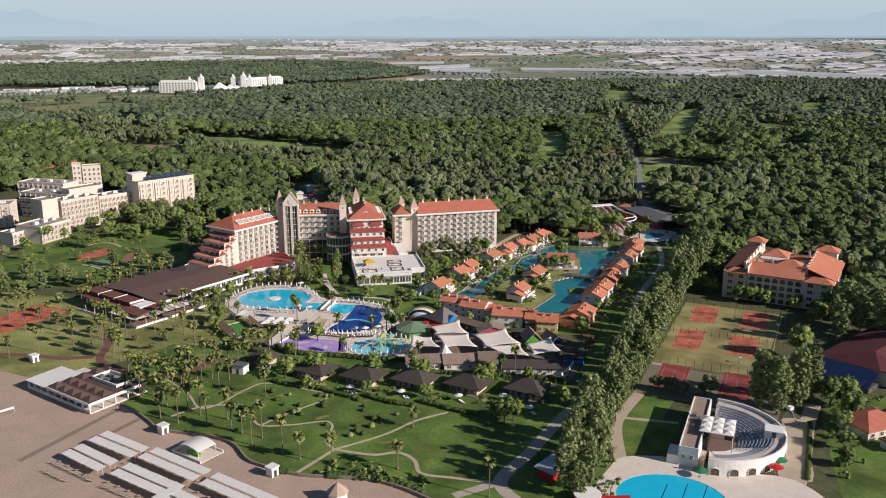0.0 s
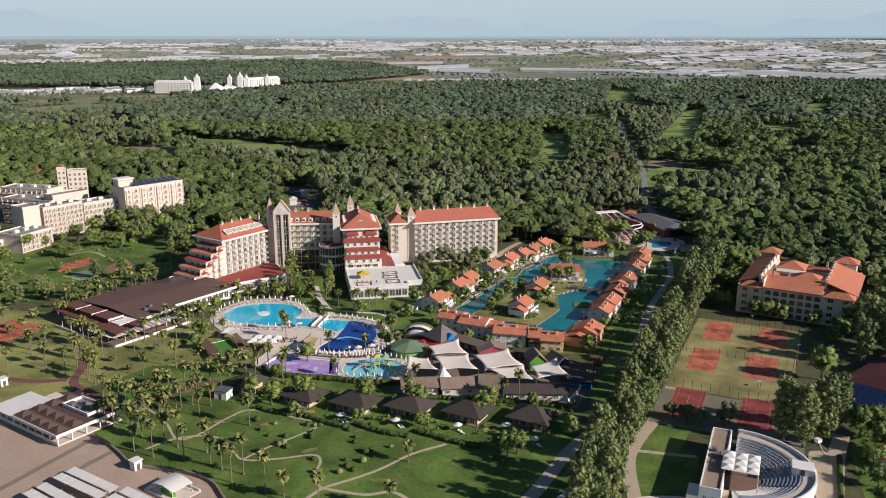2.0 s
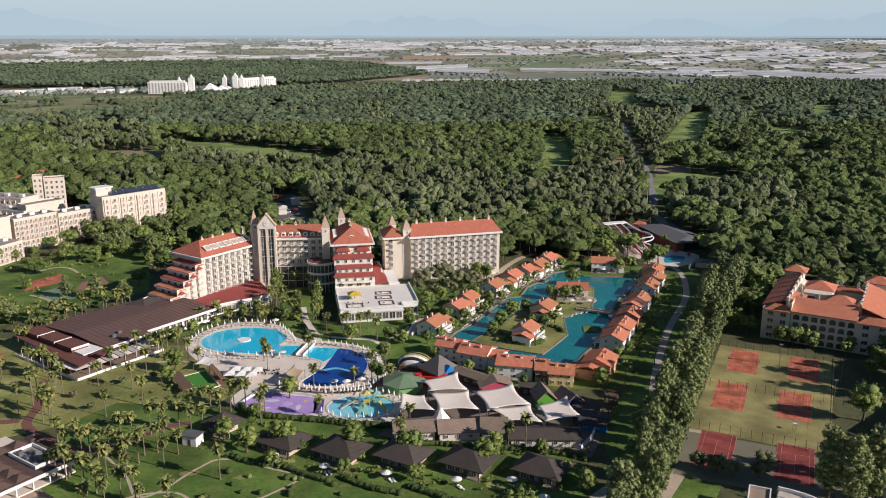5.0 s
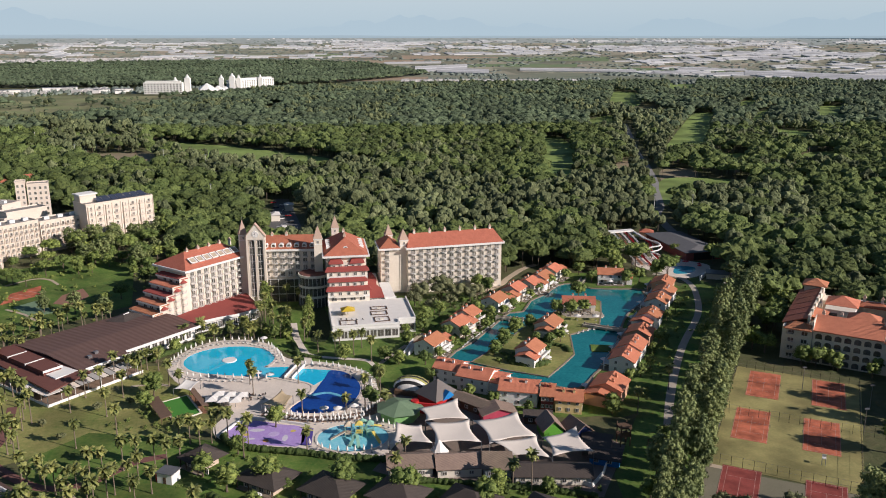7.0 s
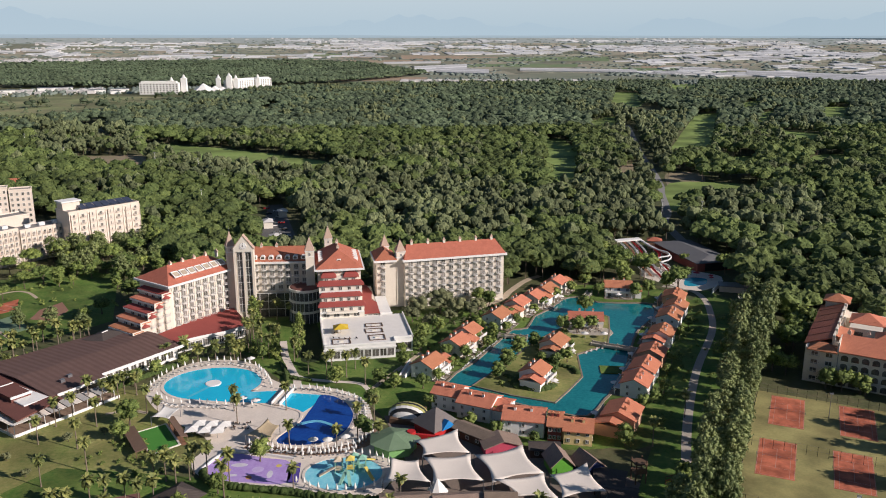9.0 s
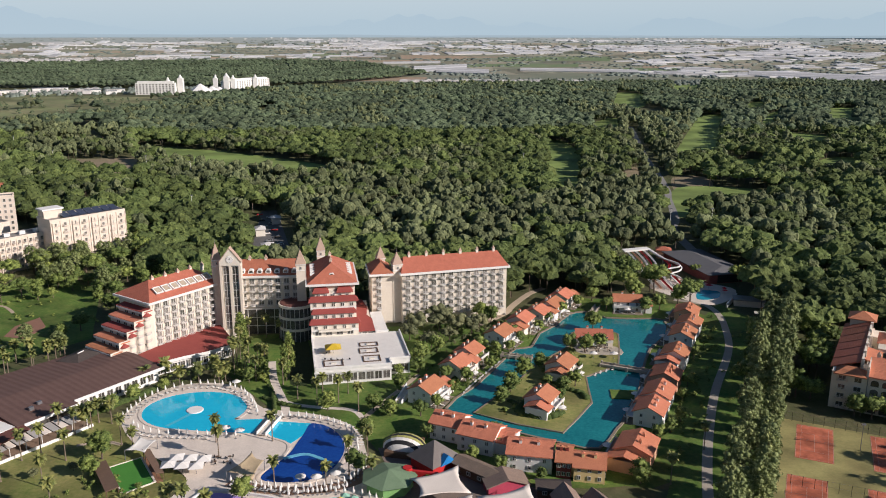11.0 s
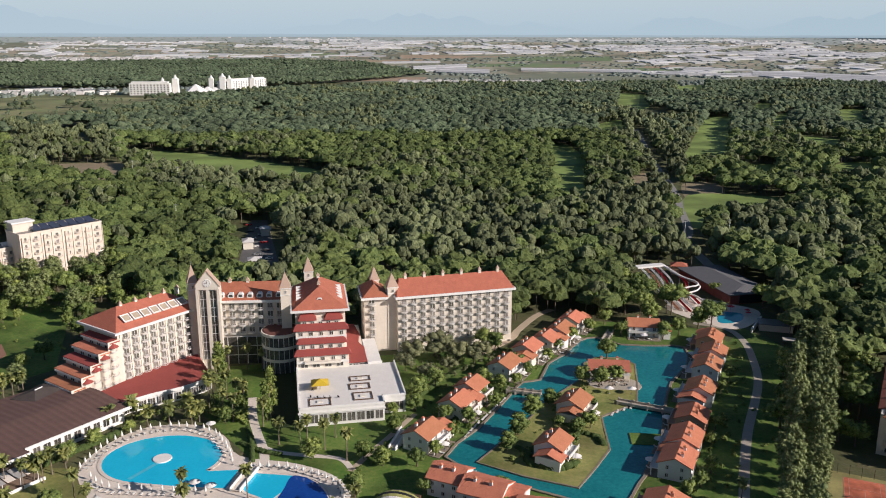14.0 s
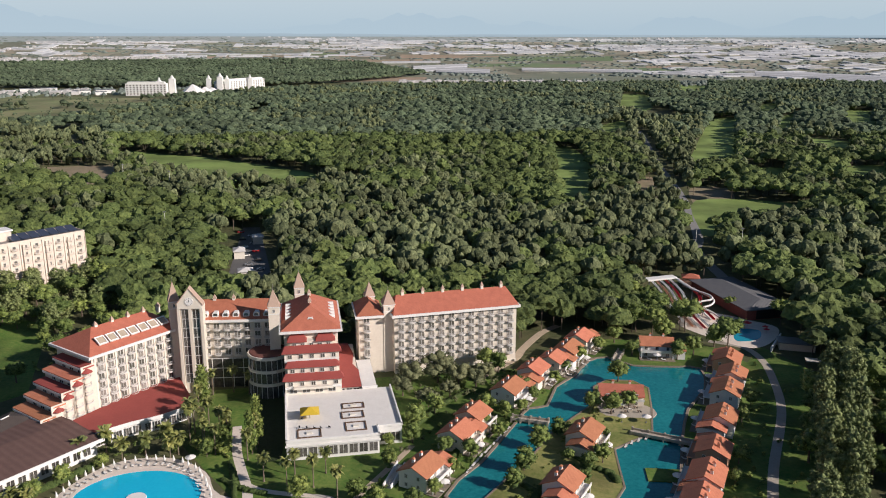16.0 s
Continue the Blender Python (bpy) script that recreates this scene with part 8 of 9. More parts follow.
for x, y in ((-81, 253), (-41, 224), (-150, 318)):
    k = thing("gate_kiosk", pose(x, y, 0, 0, 0, 50), "small white gate house with a flat cap", "kiosk", "gate houses")
    part("wall", cube(-1.3, 1.3, -1.3, 1.3, 0, 2.8), WHITE, k)
    part("cap", cube(-1.6, 1.6, -1.6, 1.6, 2.804, 3.1), WHITE, k)
    part("door", cube(-0.5, 0.5, -1.36, -1.31, 0, 2.1), GLASS, k)
k = thing("peaked_kiosk", pose(-20.5, 209, 0), "white beach kiosk with a pointed roof", "kiosk")
part("wall", cone(bmesh.new(), 0, 0, 0, 3.0, 2.6, 2.6, 8), WHITE, k)
part("roof", cone(bmesh.new(), 0, 0, 3.0, 5.8, 3.2, 0.1, 8), PYR, k)
k = thing("volleyball_net", pose(-141, 266.5, 0.06, 0, 0, 45), "white volleyball net on the beach", "net")
for x in (0, 6):
    part("post", cone(bmesh.new(), x, 0, 0, 2.6, 0.08, 0.08, 6), FRAMEM, k)
part("net", cube(0.1, 5.9, -0.02, 0.02, 1.5, 2.4), FRAMEM, k)
a = thing("garden_awning", pose(40, 216, 0, 0, 0, -45), "grey metal awning over a red stall", "awning")
part("roof", solid(bmesh.new(), [(-5.5, 0, 3.2), (1.5, 0, 3.0), (1.5, 13, 3.4), (-5.5, 13, 3.6), (-5.5, 0, 3.0), (1.5, 0, 2.8), (1.5, 13, 3.2), (-5.5, 13, 3.4)], ((0, 1, 2, 3), (7, 6, 5, 4), (0, 4, 5, 1), (1, 5, 6, 2), (2, 6, 7, 3), (3, 7, 4, 0))), mat("galvanised_sheet", (0.55, 0.57, 0.60), (0.48, 0.50, 0.53), rough=0.35, metal=0.5), a)
part("stall", cube(-4.6, 0.8, 0.8, 12, 0, 2.2), PLAIN["red"], a)


# ---- water park in the north-east ----
def water_park():
    sheet("water_park_pool", smoothed([(152, 513), (158, 526), (167, 524), (164, 515), (157, 511)], 4), 0.15, mat("splash_pool_water", (0.01, 0.26, 0.36), (0.015, 0.33, 0.42), rough=0.07, size=8), "small green-blue splash pool", "swimming pool")
    sheet("water_park_deck", smoothed([(134, 532), (142, 545), (156, 548), (168, 538), (177, 527), (168, 511), (156, 503), (146, 511)], 4), 0.10, DECKM, "pale deck of the water park", "deck")
    h = thing("sports_hall", pose(166, 536, 0, 0, 0, 11), "broad hall with a dark grey low roof", "hall")
    part("wall", cube(1, 24, 1, 50, 0, 5), mat("brick_red_boards", (0.32, 0.09, 0.07)), h)
    part("roof", hip(bmesh.new(), 0, 25, 0, 51, 5.2, 2.2, 8), ribbed("dark_grey_roof", (0.17, 0.165, 0.165), (0.12, 0.12, 0.125), 1.2, 50), h, "dark grey ribbed roof")
    part("opening", cube(6, 20, 0.9, 0.98, 0.3, 4.4), PLAIN["black"], h)
    t = thing("water_slide_tower", pose(0, 0, 0), "white and red water slides from a platform", "water slide")
    part("platform", prism(bmesh.new(), [(131, 573), (147, 577.5), (146, 582), (130, 577.5)], 8.4, 9.2), WHITE, t)
    for x, y in ((132, 574.5), (138, 576.2), (145.5, 578.2), (139, 579), (144.5, 580.8)):
        part("post", cube(x - 0.25, x + 0.25, y - 0.25, y + 0.25, 0, 8.4), METAL, t)

    def tube(name, pts, r, material, half, label=""):
        """A slide along a smooth line through a few points; half leaves its top open."""
        line = []
        for i in range(len(pts) - 1):
            q = [Vector(pts[min(max(i + k, 0), len(pts) - 1)]) for k in (-1, 0, 1, 2)]
            for j in range(7):
                f = j / 7
                line.append(0.5 * (2 * q[1] + (q[2] - q[0]) * f + (2 * q[0] - 5 * q[1] + 4 * q[2] - q[3]) * f * f + (3 * q[1] - q[0] - 3 * q[2] + q[3]) * f ** 3))
        line.append(Vector(pts[-1]))
        bm, prev = bmesh.new(), None
        n = 6 if half else 8
        for a, c in zip(line, line[1:] + [2 * line[-1] - line[-2]]):
            d = (c - a).normalized()
            sx = d.cross(Vector((0, 0, 1))).normalized()
            up = sx.cross(d)
            angles = [math.pi + math.pi * j / (n - 1) for j in range(n)] if half else [2 * math.pi * j / n for j in range(n)]
            ring = [bm.verts.new(a + r * (sx * math.cos(w) + up * math.sin(w))) for w in angles]
            if prev:
                for j in range(n - 1 if half else n):
                    bm.faces.new((prev[j], prev[(j + 1) % n], ring[(j + 1) % n], ring[j]))
            prev = ring
        ob = part(name, bm, material, t, label, smooth=True)
        ob.modifiers.new("thickness", "SOLIDIFY").thickness = 0.12

    red, white, peach = PLAIN["red"], WHITE, SALMON
    for i, (m_, x0) in enumerate(((white, 133), (peach, 135.5), (white, 138), (red, 140.5), (white, 143))):
        tube("slide_trough", [(x0, 574.5 + i * 0.7, 8.6), (x0 + 1.5, 562, 6.6), (x0 + 2.0 - i * 0.3, 548, 3.6), (136.5 + i * 2.4, 530.5 - i * 1.2, 0.9)], 0.6, m_, True)
    tube("slide_tube", [(146, 578, 8.6), (150, 565, 7.0), (156, 557, 6.2), (155.5, 552, 5.6), (150, 551, 4.9), (147, 548, 4.0), (152, 543, 2.8), (155, 537, 1.0)], 0.45, white, False, "white closed slide tube")
    tube("slide_tube", [(147, 579, 8.4), (152, 567, 6.2), (157.5, 556, 4.8), (155, 549.5, 4.0), (149, 546, 2.9), (150, 536, 1.0)], 0.45, white, False)
    tube("slide_trough", [(148, 579, 8.0), (152, 560, 5.5), (150, 550, 3.5), (152, 538, 0.9)], 0.7, red, True)
    for x, y, h in ((150, 563, 6.2), (156, 555, 5.2), (149, 545, 3.6), (136, 560, 6.0), (140, 548, 3.4), (154, 560, 5.0)):
        part("post", cube(x - 0.2, x + 0.2, y - 0.2, y + 0.2, 0, h), METAL, t)
    for x, y in ((154.5, 590), (119, 589)):
        k = thing("brick_house", pose(x, y, 0, 0, 0, -15), "low house with a red roof behind the slides", "house", "slide houses")
        part("wall", cube(0, 8, 0, 6, 0, 5), SALMON, k)
        part("roof", hip(bmesh.new(), -0.6, 8.6, -0.6, 6.6, 5.2, 1.6), TILE, k)
    p = thing("service_shed", pose(166, 501, 0, 0, 0, -18), "low shed with a grey roof and white pipes", "shed")
    part("wall", cube(0, 14, 0, 7, 0, 3), CREAM, p)
    part("roof", cube(-0.5, 14.5, -0.5, 7.5, 3.004, 3.4), METAL, p)
    k = thing("red_umbrella", pose(163.4, 528, 0.1), "red parasol by the splash pool", "parasol")
    part("canopy", cone(bmesh.new(), 0, 0, 2.3, 3.0, 2.0, 0.05, 8), PLAIN["red"], k)
    part("pole", cone(bmesh.new(), 0, 0, 0, 2.4, 0.06, 0.06, 6), METAL, k)
    for x, y in ((168.5, 519.5), (169.5, 523)):
        o = copy_thing(k, pose(x, y, 0.1))
        o.scale = (0.7, 0.7, 0.9)
    part("ramp_wall", cube(-0.3, 0.3, 0, 20, 0, 2.2), WHITE, thing("retaining_wall", pose(161.2, 498, 0, 0, 0, -34.7), "low white wall beside the splash pool ramp", "wall"))
    g = thing("timber_pergola", pose(168, 481, 0, 0, 0, -18), "small timber shelter beside the avenue walk", "pergola")
    for x, y in ((0.2, 0.2), (5.8, 0.2), (0.2, 3.8), (5.8, 3.8)):
        part("post", cube(x - 0.12, x + 0.12, y - 0.12, y + 0.12, 0, 2.8), WOOD, g)
    for i in range(8):
        part("slat", cube(-0.3, 6.3, i * 0.55, i * 0.55 + 0.3, 2.8, 2.95), PALE, g)
    f = thing("forest_cabin", pose(112, 590, 0, 0, 0, -20), "low pale building among the pines", "building")
    part("wall", cube(0, 18, 0, 8, 0, 5), PALE, f)
    part("roof", cube(-0.6, 18.6, -0.6, 8.6, 5.004, 5.6), TILE, f)


water_park()
d = thing("red_funnel_slide", pose(49, 205, 0, 0, 0, 0), "round red and white water slide bowl", "water slide")
part("bowl", cone(bmesh.new(), 0, 0, 1.0, 2.6, 2.6, 4.2, 20), PLAIN["red"], d)
part("rim", cone(bmesh.new(), 0, 0, 2.604, 2.8, 3.9, 3.9, 20), WHITE, d)
for i in range(5):
    a_ = i * 1.256
    part("post", cone(bmesh.new(), 2.4 * math.cos(a_), 2.4 * math.sin(a_), 0, 1.4, 0.12, 0.12, 6), METAL, d)
part("chute", cube(3.8, 12, -0.7, 0.7, 0.8, 1.5), PLAIN["red"], d)
for x, y, c in ((85, 217, "green"), (111, 222, "green"), (108, 218, "red")):
    k = parasol_open(2.3, PLAIN[c] if c == "red" else mat("bottle_green_canvas", (0.03, 0.19, 0.09)), "open %s parasol on the pool deck" % c)
    k.matrix_basis = pose(x, y, 0.11)

kerb("club_wall", [(30.7, 301.6), (42.7, 299.2), (53.2, 297.0), (57.8, 293.2), (62.7, 300.1), (66.9, 310.3)], 0.4, 0.0, 1.5, WHITE, "low white wall round the children's club yard", "wall", closed=False)
w = thing("club_shelter", pose(0, 0, 0), "dark timber shelter roof beside the club yard", "shelter")
part("roof", prism(bmesh.new(), [(58.5, 311.9), (66.4, 308.6), (70.5, 319.6), (61.0, 323.3)], 2.8, 3.1), DARKROOF, w)
for x, y in ((61.2, 322.4), (69.7, 319.1), (66.2, 309.4), (59.1, 312.3)):
    part("post", cube(x - 0.12, x + 0.12, y - 0.12, y + 0.12, 0, 2.8), WOOD, w)

# ---- trees ----
def leafy(seed, lumps, rx, rz, leaves, leaf=0.45, sub=2, spread=0.76, low=0.0, squash=0.85, grain=0.8):
    """A crown: uneven lumps in a rough ellipsoid, with loose leaf sprays over their skins. Centre at the origin."""
    r = np.random.default_rng(seed)
    V, F, n = [], [], 0
    for i in range(lumps):
        while True:
            p = r.uniform(-1, 1, 3)
            if 0.12 < p @ p < 1.0 and p[2] > -1 + low:
                break
        p = p * spread * np.array([rx, rx, rz])
        k = grain * r.uniform(0.36, 0.58) * min(rx, rz * 1.2)
        tv, tf = lump(sub, seed * 1.7 + i, flat=squash, rough=0.45)
        v = tv * k + p
        V.append(v)
        F.append(tf + n)
        n += len(v)
        m = leaves // lumps
        base = v[r.integers(0, len(v), m)]
        out = base - p
        out = out / (np.linalg.norm(out, axis=1, keepdims=True) + 1e-6)
        c = base + out * r.uniform(0.0, 0.35, (m, 1)) * k
        a, b = r.normal(0, 1, (m, 3)), r.normal(0, 1, (m, 3))
        tri = np.stack([c + a * leaf * 0.5, c + b * leaf * 0.5, c + out * leaf], 1).reshape(-1, 3)
        V.append(tri)
        F.append(np.arange(3 * m).reshape(-1, 3) + n)
        n += 3 * m
    return np.concatenate(V), np.concatenate(F)


def trunk_form(h, r, seed, limbs=4, reach=2.0):
    rr = random.Random(seed)
    bm = bmesh.new()
    px, py = 0.0, 0.0
    prev = None
    for i in range(5):
        f = i / 4
        px += rr.uniform(-0.15, 0.15)
        py += rr.uniform(-0.15, 0.15)
        ring = [bm.verts.new((px + r * (1 - 0.6 * f) * math.cos(a * 1.0472), py + r * (1 - 0.6 * f) * math.sin(a * 1.0472), h * f - 0.1)) for a in range(6)]
        if prev:
            for k in range(6):
                bm.faces.new((prev[k], prev[(k + 1) % 6], ring[(k + 1) % 6], ring[k]))
        prev = ring
    for i in range(limbs):
        a = rr.uniform(0, 6.28)
        z = h * rr.uniform(0.55, 0.9)
        e = Vector((px + reach * math.cos(a), py + reach * math.sin(a), z + reach * rr.uniform(0.6, 1.2)))
        s = Vector((px * 0.8, py * 0.8, z))
        side = Vector((-math.sin(a), math.cos(a), 0)) * r * 0.35
        upv = Vector((0, 0, r * 0.35))
        solid(bm, [s - side, s + side, s + upv, e - side * 0.4, e + side * 0.4, e + upv * 0.4], ((0, 1, 4, 3), (1, 2, 5, 4), (2, 0, 3, 5)))
    return bm


def tree_kind(name, label, seed, h, lumps, rx, rz, leaves, material, group, leaf=0.45, limbs=4, r=0.28, sub=1, cat="tree", low=0.0, grain=0.8):
    t = thing(name, pose(0, 0, -100), label, cat, group)
    part("trunk", trunk_form(h, r, seed, limbs, rx * 0.5), BARK, t)
    v, f = leafy(seed, lumps, rx, rz, leaves, leaf, sub, low=low, grain=grain)
    v = v + np.array([0, 0, h + rz * 0.62])
    soup("crown", v, f, material, "", "", parent=t)
    return t


USED = set()


def plant(t, x, y, turn=0.0, size=1.0, z=0.0, tall=1.0):
    m = pose(x, y, z, 0, 0, turn)
    if t not in USED:
        USED.add(t)
        t.scale = (size, size, size * tall)
        t.matrix_basis = m @ Matrix.Diagonal((size, size, size * tall, 1))
        return t
    ob = copy_thing(t, m)
    ob.scale = (size, size, size * tall)
    return ob


tr = random.Random(4)
euca = [tree_kind("eucalyptus_tree", "tall ragged eucalyptus tree in an avenue", 20 + i, 3.4, 90, 4.5, 8.2, 3500, EUCA, "avenue trees", leaf=0.36, grain=0.36, r=0.35) for i in range(4)]
broad = [tree_kind("broadleaf_tree", "round green broadleaf garden tree", 40 + i, 2.6, 24, 2.9, 2.7, 1400, LEAF, "garden trees", leaf=0.27) for i in range(4)]
olive = [tree_kind("olive_tree", "grey-green spreading olive tree", 60 + i, 2.4, 24, 3.9, 2.9, 2200, OLIVE, "olive trees", leaf=0.24) for i in range(2)]
pine = [tree_kind("umbrella_pine", "dark green umbrella pine tree", 80 + i, 6.4, 34, 5.2, 2.6, 2400, LEAF, "garden pines", leaf=0.34, low=0.55, grain=1.0) for i in range(3)]
big = tree_kind("giant_eucalyptus", "very tall spreading eucalyptus by the courts", 99, 3.2, 180, 4.9, 12.4, 11000, EUCA, "", leaf=0.36, grain=0.34, limbs=4, r=0.6)
ball = [tree_kind("clipped_tree", "round clipped green garden tree", 140 + i, 1.6, 34, 2.6, 2.7, 2200, LEAF, "clipped trees", leaf=0.24, limbs=3, r=0.18, grain=0.7) for i in range(2)]
cyp = [tree_kind("column_tree", "slim dark column-shaped tree", 110 + i, 1.0, 30, 1.6, 5.2, 1500, LEAF, "column trees", leaf=0.32, limbs=0, r=0.2) for i in range(2)]

for ln, off in (([(44, 203), (57, 232), (75, 272), (92, 306), (110, 346), (130, 386), (150, 428), (170, 466)], 0.0),):
    pts = smoothed(ln, 10, closed=False)
    acc = 0.0
    for (x0, y0), (x1, y1) in zip(pts, pts[1:]):
        acc += math.hypot(x1 - x0, y1 - y0)
        if acc > 5.6:
            acc = 0.0
            dx, dy = (x1 - x0), (y1 - y0)
            n = math.hypot(dx, dy)
            for side in (float(np.interp(y0, (200, 300, 420), (-1.6, -2.4, -5.6))), float(np.interp(y0, (200, 300, 420), (3.6, 3.6, 1.4)))):
                plant(tr.choice(euca), x0 - dy / n * side + tr.uniform(-1.2, 1.2), y0 + dx / n * side + tr.uniform(-1.2, 1.2), tr.uniform(0, 360), tr.uniform(0.76, 1.1) * (0.88 if y0 < 300 else 1.14 if y0 > 380 else 1.0), tall=tr.uniform(1.0, 1.4) * (1.2 if y0 < 300 else 1.0))
plant(big, 121.6, 262.1, 20, 1.0, tall=1.12)
plant(big, 125.5, 256.6, 140, 1.0, tall=1.12)
plant(big, 133.0, 258.9, 250, 1.05, tall=1.12)
plant(big, 141.5, 266.3, 200, 0.95, tall=1.12)
for x, y, s in ((161, 381, 0.95), (166, 378.5, 1.0), (171, 375.5, 0.9), (186, 371, 0.8), (199, 360, 1.5), (207, 366, 1.6), (204, 350, 1.5), (212, 356, 1.3), (188, 352, 0.9), (195, 340, 1.2), (180, 345, 0.8), (147, 262, 1.2), (149, 252, 1.1), (152, 262, 1.2), (136, 232, 0.8), (141, 243, 0.9), (131, 221, 0.7)):
    plant(tr.choice(broad), x, y, tr.uniform(0, 360), s * 1.35)
for x, y, k in ((157, 308, 1.4),):
    plant(tr.choice(broad), x, y, tr.uniform(0, 360), k * 1.35, tall=1.15)
# garden trees between villas, on the island and about the hotel
for x, y, s in ((75, 446, 0.8), (81, 443, 0.9), (88, 447, 0.75), (90, 470, 1.0), (70, 410, 0.7), (22, 418, 0.7), (38, 447, 0.8), (53, 464, 0.7), (35, 350, 0.6), (27, 356, 0.6), (88, 366, 0.7), (94, 372, 0.6), (120, 492, 0.9), (103, 497, 0.8), (128, 497, 0.9), (99, 512, 0.9), (120, 512, 1.2), (140, 505, 1.1), (-56, 305, 0.85), (-47, 296, 1.0), (-36, 299, 1.1), (-14, 295, 1.05), (4, 291, 1.1), (26, 285, 0.95), (30, 292, 0.8), (-16, 281, 0.6), (5, 276, 0.6), (-38, 287, 0.6), (-87, 363, 1.0), (-86.5, 352, 0.8), (-39, 336, 0.9), (-48, 318, 0.7), (-8, 350, 0.9), (-6, 372, 0.8)):
    plant(tr.choice(broad), x, y, tr.uniform(0, 360), s * 1.35, z=0.4 if inside(np.array([x]), np.array([y]), isle)[0] else 0.0)
for x, y, s in ((12, 470, 1.1), (22, 473, 1.3), (30, 470, 1.0), (9, 462, 0.9), (18, 452, 0.8), (36, 468, 0.8), (26, 460, 0.7), (40, 474, 0.8)):
    plant(tr.choice(olive), x, y, tr.uniform(0, 360), s * 1.3)
for x, y, s in ((42, 484, 0.95), (46, 482, 0.8), (-120, 512, 1.0), (-145, 530, 1.0)):
    plant(tr.choice(broad), x, y, tr.uniform(0, 360), s * 1.5)
for x, y, k, h in ((-38.3, 420.5, 0.95, 1.55), (-37.4, 426, 1.0, 1.75), (-47, 423, 1.0, 0.9), (-48, 430, 0.85, 1.4), (-60, 452, 1.2, 1.3), (-62, 459, 1.2, 1.2)):
    plant(tr.choice(cyp), x, y, tr.uniform(0, 360), k * 1.25, tall=h)
for x, y, k in ((-51.7, 419.5, 0.72), (-46.6, 420.5, 0.6), (-56, 424, 0.5), (-82, 414, 0.55), (-4, 393.2, 0.75), (1.5, 389, 0.72), (4.7, 411.7, 0.7), (4.5, 424, 0.55), (13, 436, 1.0), (-20.4, 393.9, 0.85), (52, 420, 0.95), (45.5, 406.4, 0.95), (40.8, 396.5, 0.8), (59.7, 428.9, 0.75), (43.8, 443.4, 0.7), (38.8, 449.6, 0.6), (65, 406.6, 0.7)):
    plant(tr.choice(ball), x, y, tr.uniform(0, 360), k * 1.5)
for x, y, s in ((-190, 570, 1.0), (-182, 562, 1.1), (-172, 566, 1.0), (-166, 556, 1.1), (-158, 560, 1.0), (-150, 548, 1.1), (-144, 540, 1.0), (-136, 528, 1.0), (-176, 574, 0.9), (-200, 556, 0.9), (-208, 546, 0.8), (-215, 540, 0.8), (-222, 532, 0.8), (-196, 540, 0.7), (-112, 520, 1.0), (-120, 530, 1.1), (-128, 545, 1.1), (-104, 508, 1.0), (-98, 516, 1.0), (-90, 506, 1.0), (-84, 512, 0.9), (-140, 556, 1.1), (-128, 566, 1.0), (-150, 575, 1.0), (-164, 586, 1.0), (-106, 530, 1.0), (-112, 545, 1.0), (-228, 520, 0.8), (-148, 605, 1.1), (-140, 590, 1.1), (-130, 580, 1.1), (-120, 562, 1.0)):
    plant(tr.choice(pine + broad), x, y, tr.uniform(0, 360), s * 1.3)
for x, y, s in ((-166, 461, 0.85), (-150.6, 458.5, 0.9), (-134, 451, 0.85), (-184, 432, 0.85), (-188, 416, 0.9), (-202, 435, 0.95), (-175, 422, 0.8), (-212, 424, 0.9), (-205, 412, 0.9), (-192, 402, 0.8)):
    plant(tr.choice(euca), x, y, tr.uniform(0, 360), s, tall=0.85)
for x, y, s in ((-200.7, 507, 1.0), (-192.6, 503.5, 0.9), (-190, 522.5, 1.05), (-184, 530.6, 1.1), (-178, 534, 1.0), (-206, 512, 0.9)):
    plant(tr.choice(pine), x, y, tr.uniform(0, 360), s, tall=0.8)
for x, y, s in ((-192, 476, 0.45), (-174, 526, 0.8), (-168, 529, 0.6), (-179, 424, 0.6), (-170, 432, 0.55), (-196, 450, 0.5), (-210, 446, 0.6), (-184, 446, 0.4), (-216, 492, 0.5), (-226, 480, 0.6), (-136, 480, 0.9), (-140, 470, 0.7)):
    plant(tr.choice(broad), x, y, tr.uniform(0, 360), s * 1.4)


for x, y in ((-196, 574), (-188, 568), (-180, 574), (-172, 582), (-164, 590), (-158, 598), (-186, 580), (-176, 590), (-168, 574), (-158, 582), (-150, 590), (-152, 602)):
    plant(tr.choice(euca), x, y, tr.uniform(0, 360), tr.uniform(0.95, 1.2))
for x, y in ((57, 244), (60, 254), (64, 264), (68, 275), (73, 286), (78, 297), (86, 316)):
    plant(tr.choice(broad + euca[:1]), x, y, tr.uniform(0, 360), tr.uniform(0.9, 1.2))
for x, y in ((175, 437), (163, 413), (183, 447), (170, 425), (160, 428), (188, 462), (178, 470), (118, 520), (122, 529), (110, 524), (103, 520), (128, 544), (122, 548), (112, 540), (132, 526), (144.8, 503.5), (126, 556), (187, 498), (187, 519), (180, 531), (194, 530), (118, 560), (108, 552)):
    plant(tr.choice(pine), x, y, tr.uniform(0, 360), tr.uniform(0.9, 1.2))


for x, y in [(95.1, 276.8), (98.8, 273.7), (106.4, 273.3), (109.4, 276.1), (91.0, 279.1)]:
    plant(tr.choice(olive), x, y, tr.uniform(0, 360), tr.uniform(0.7, 1.0))


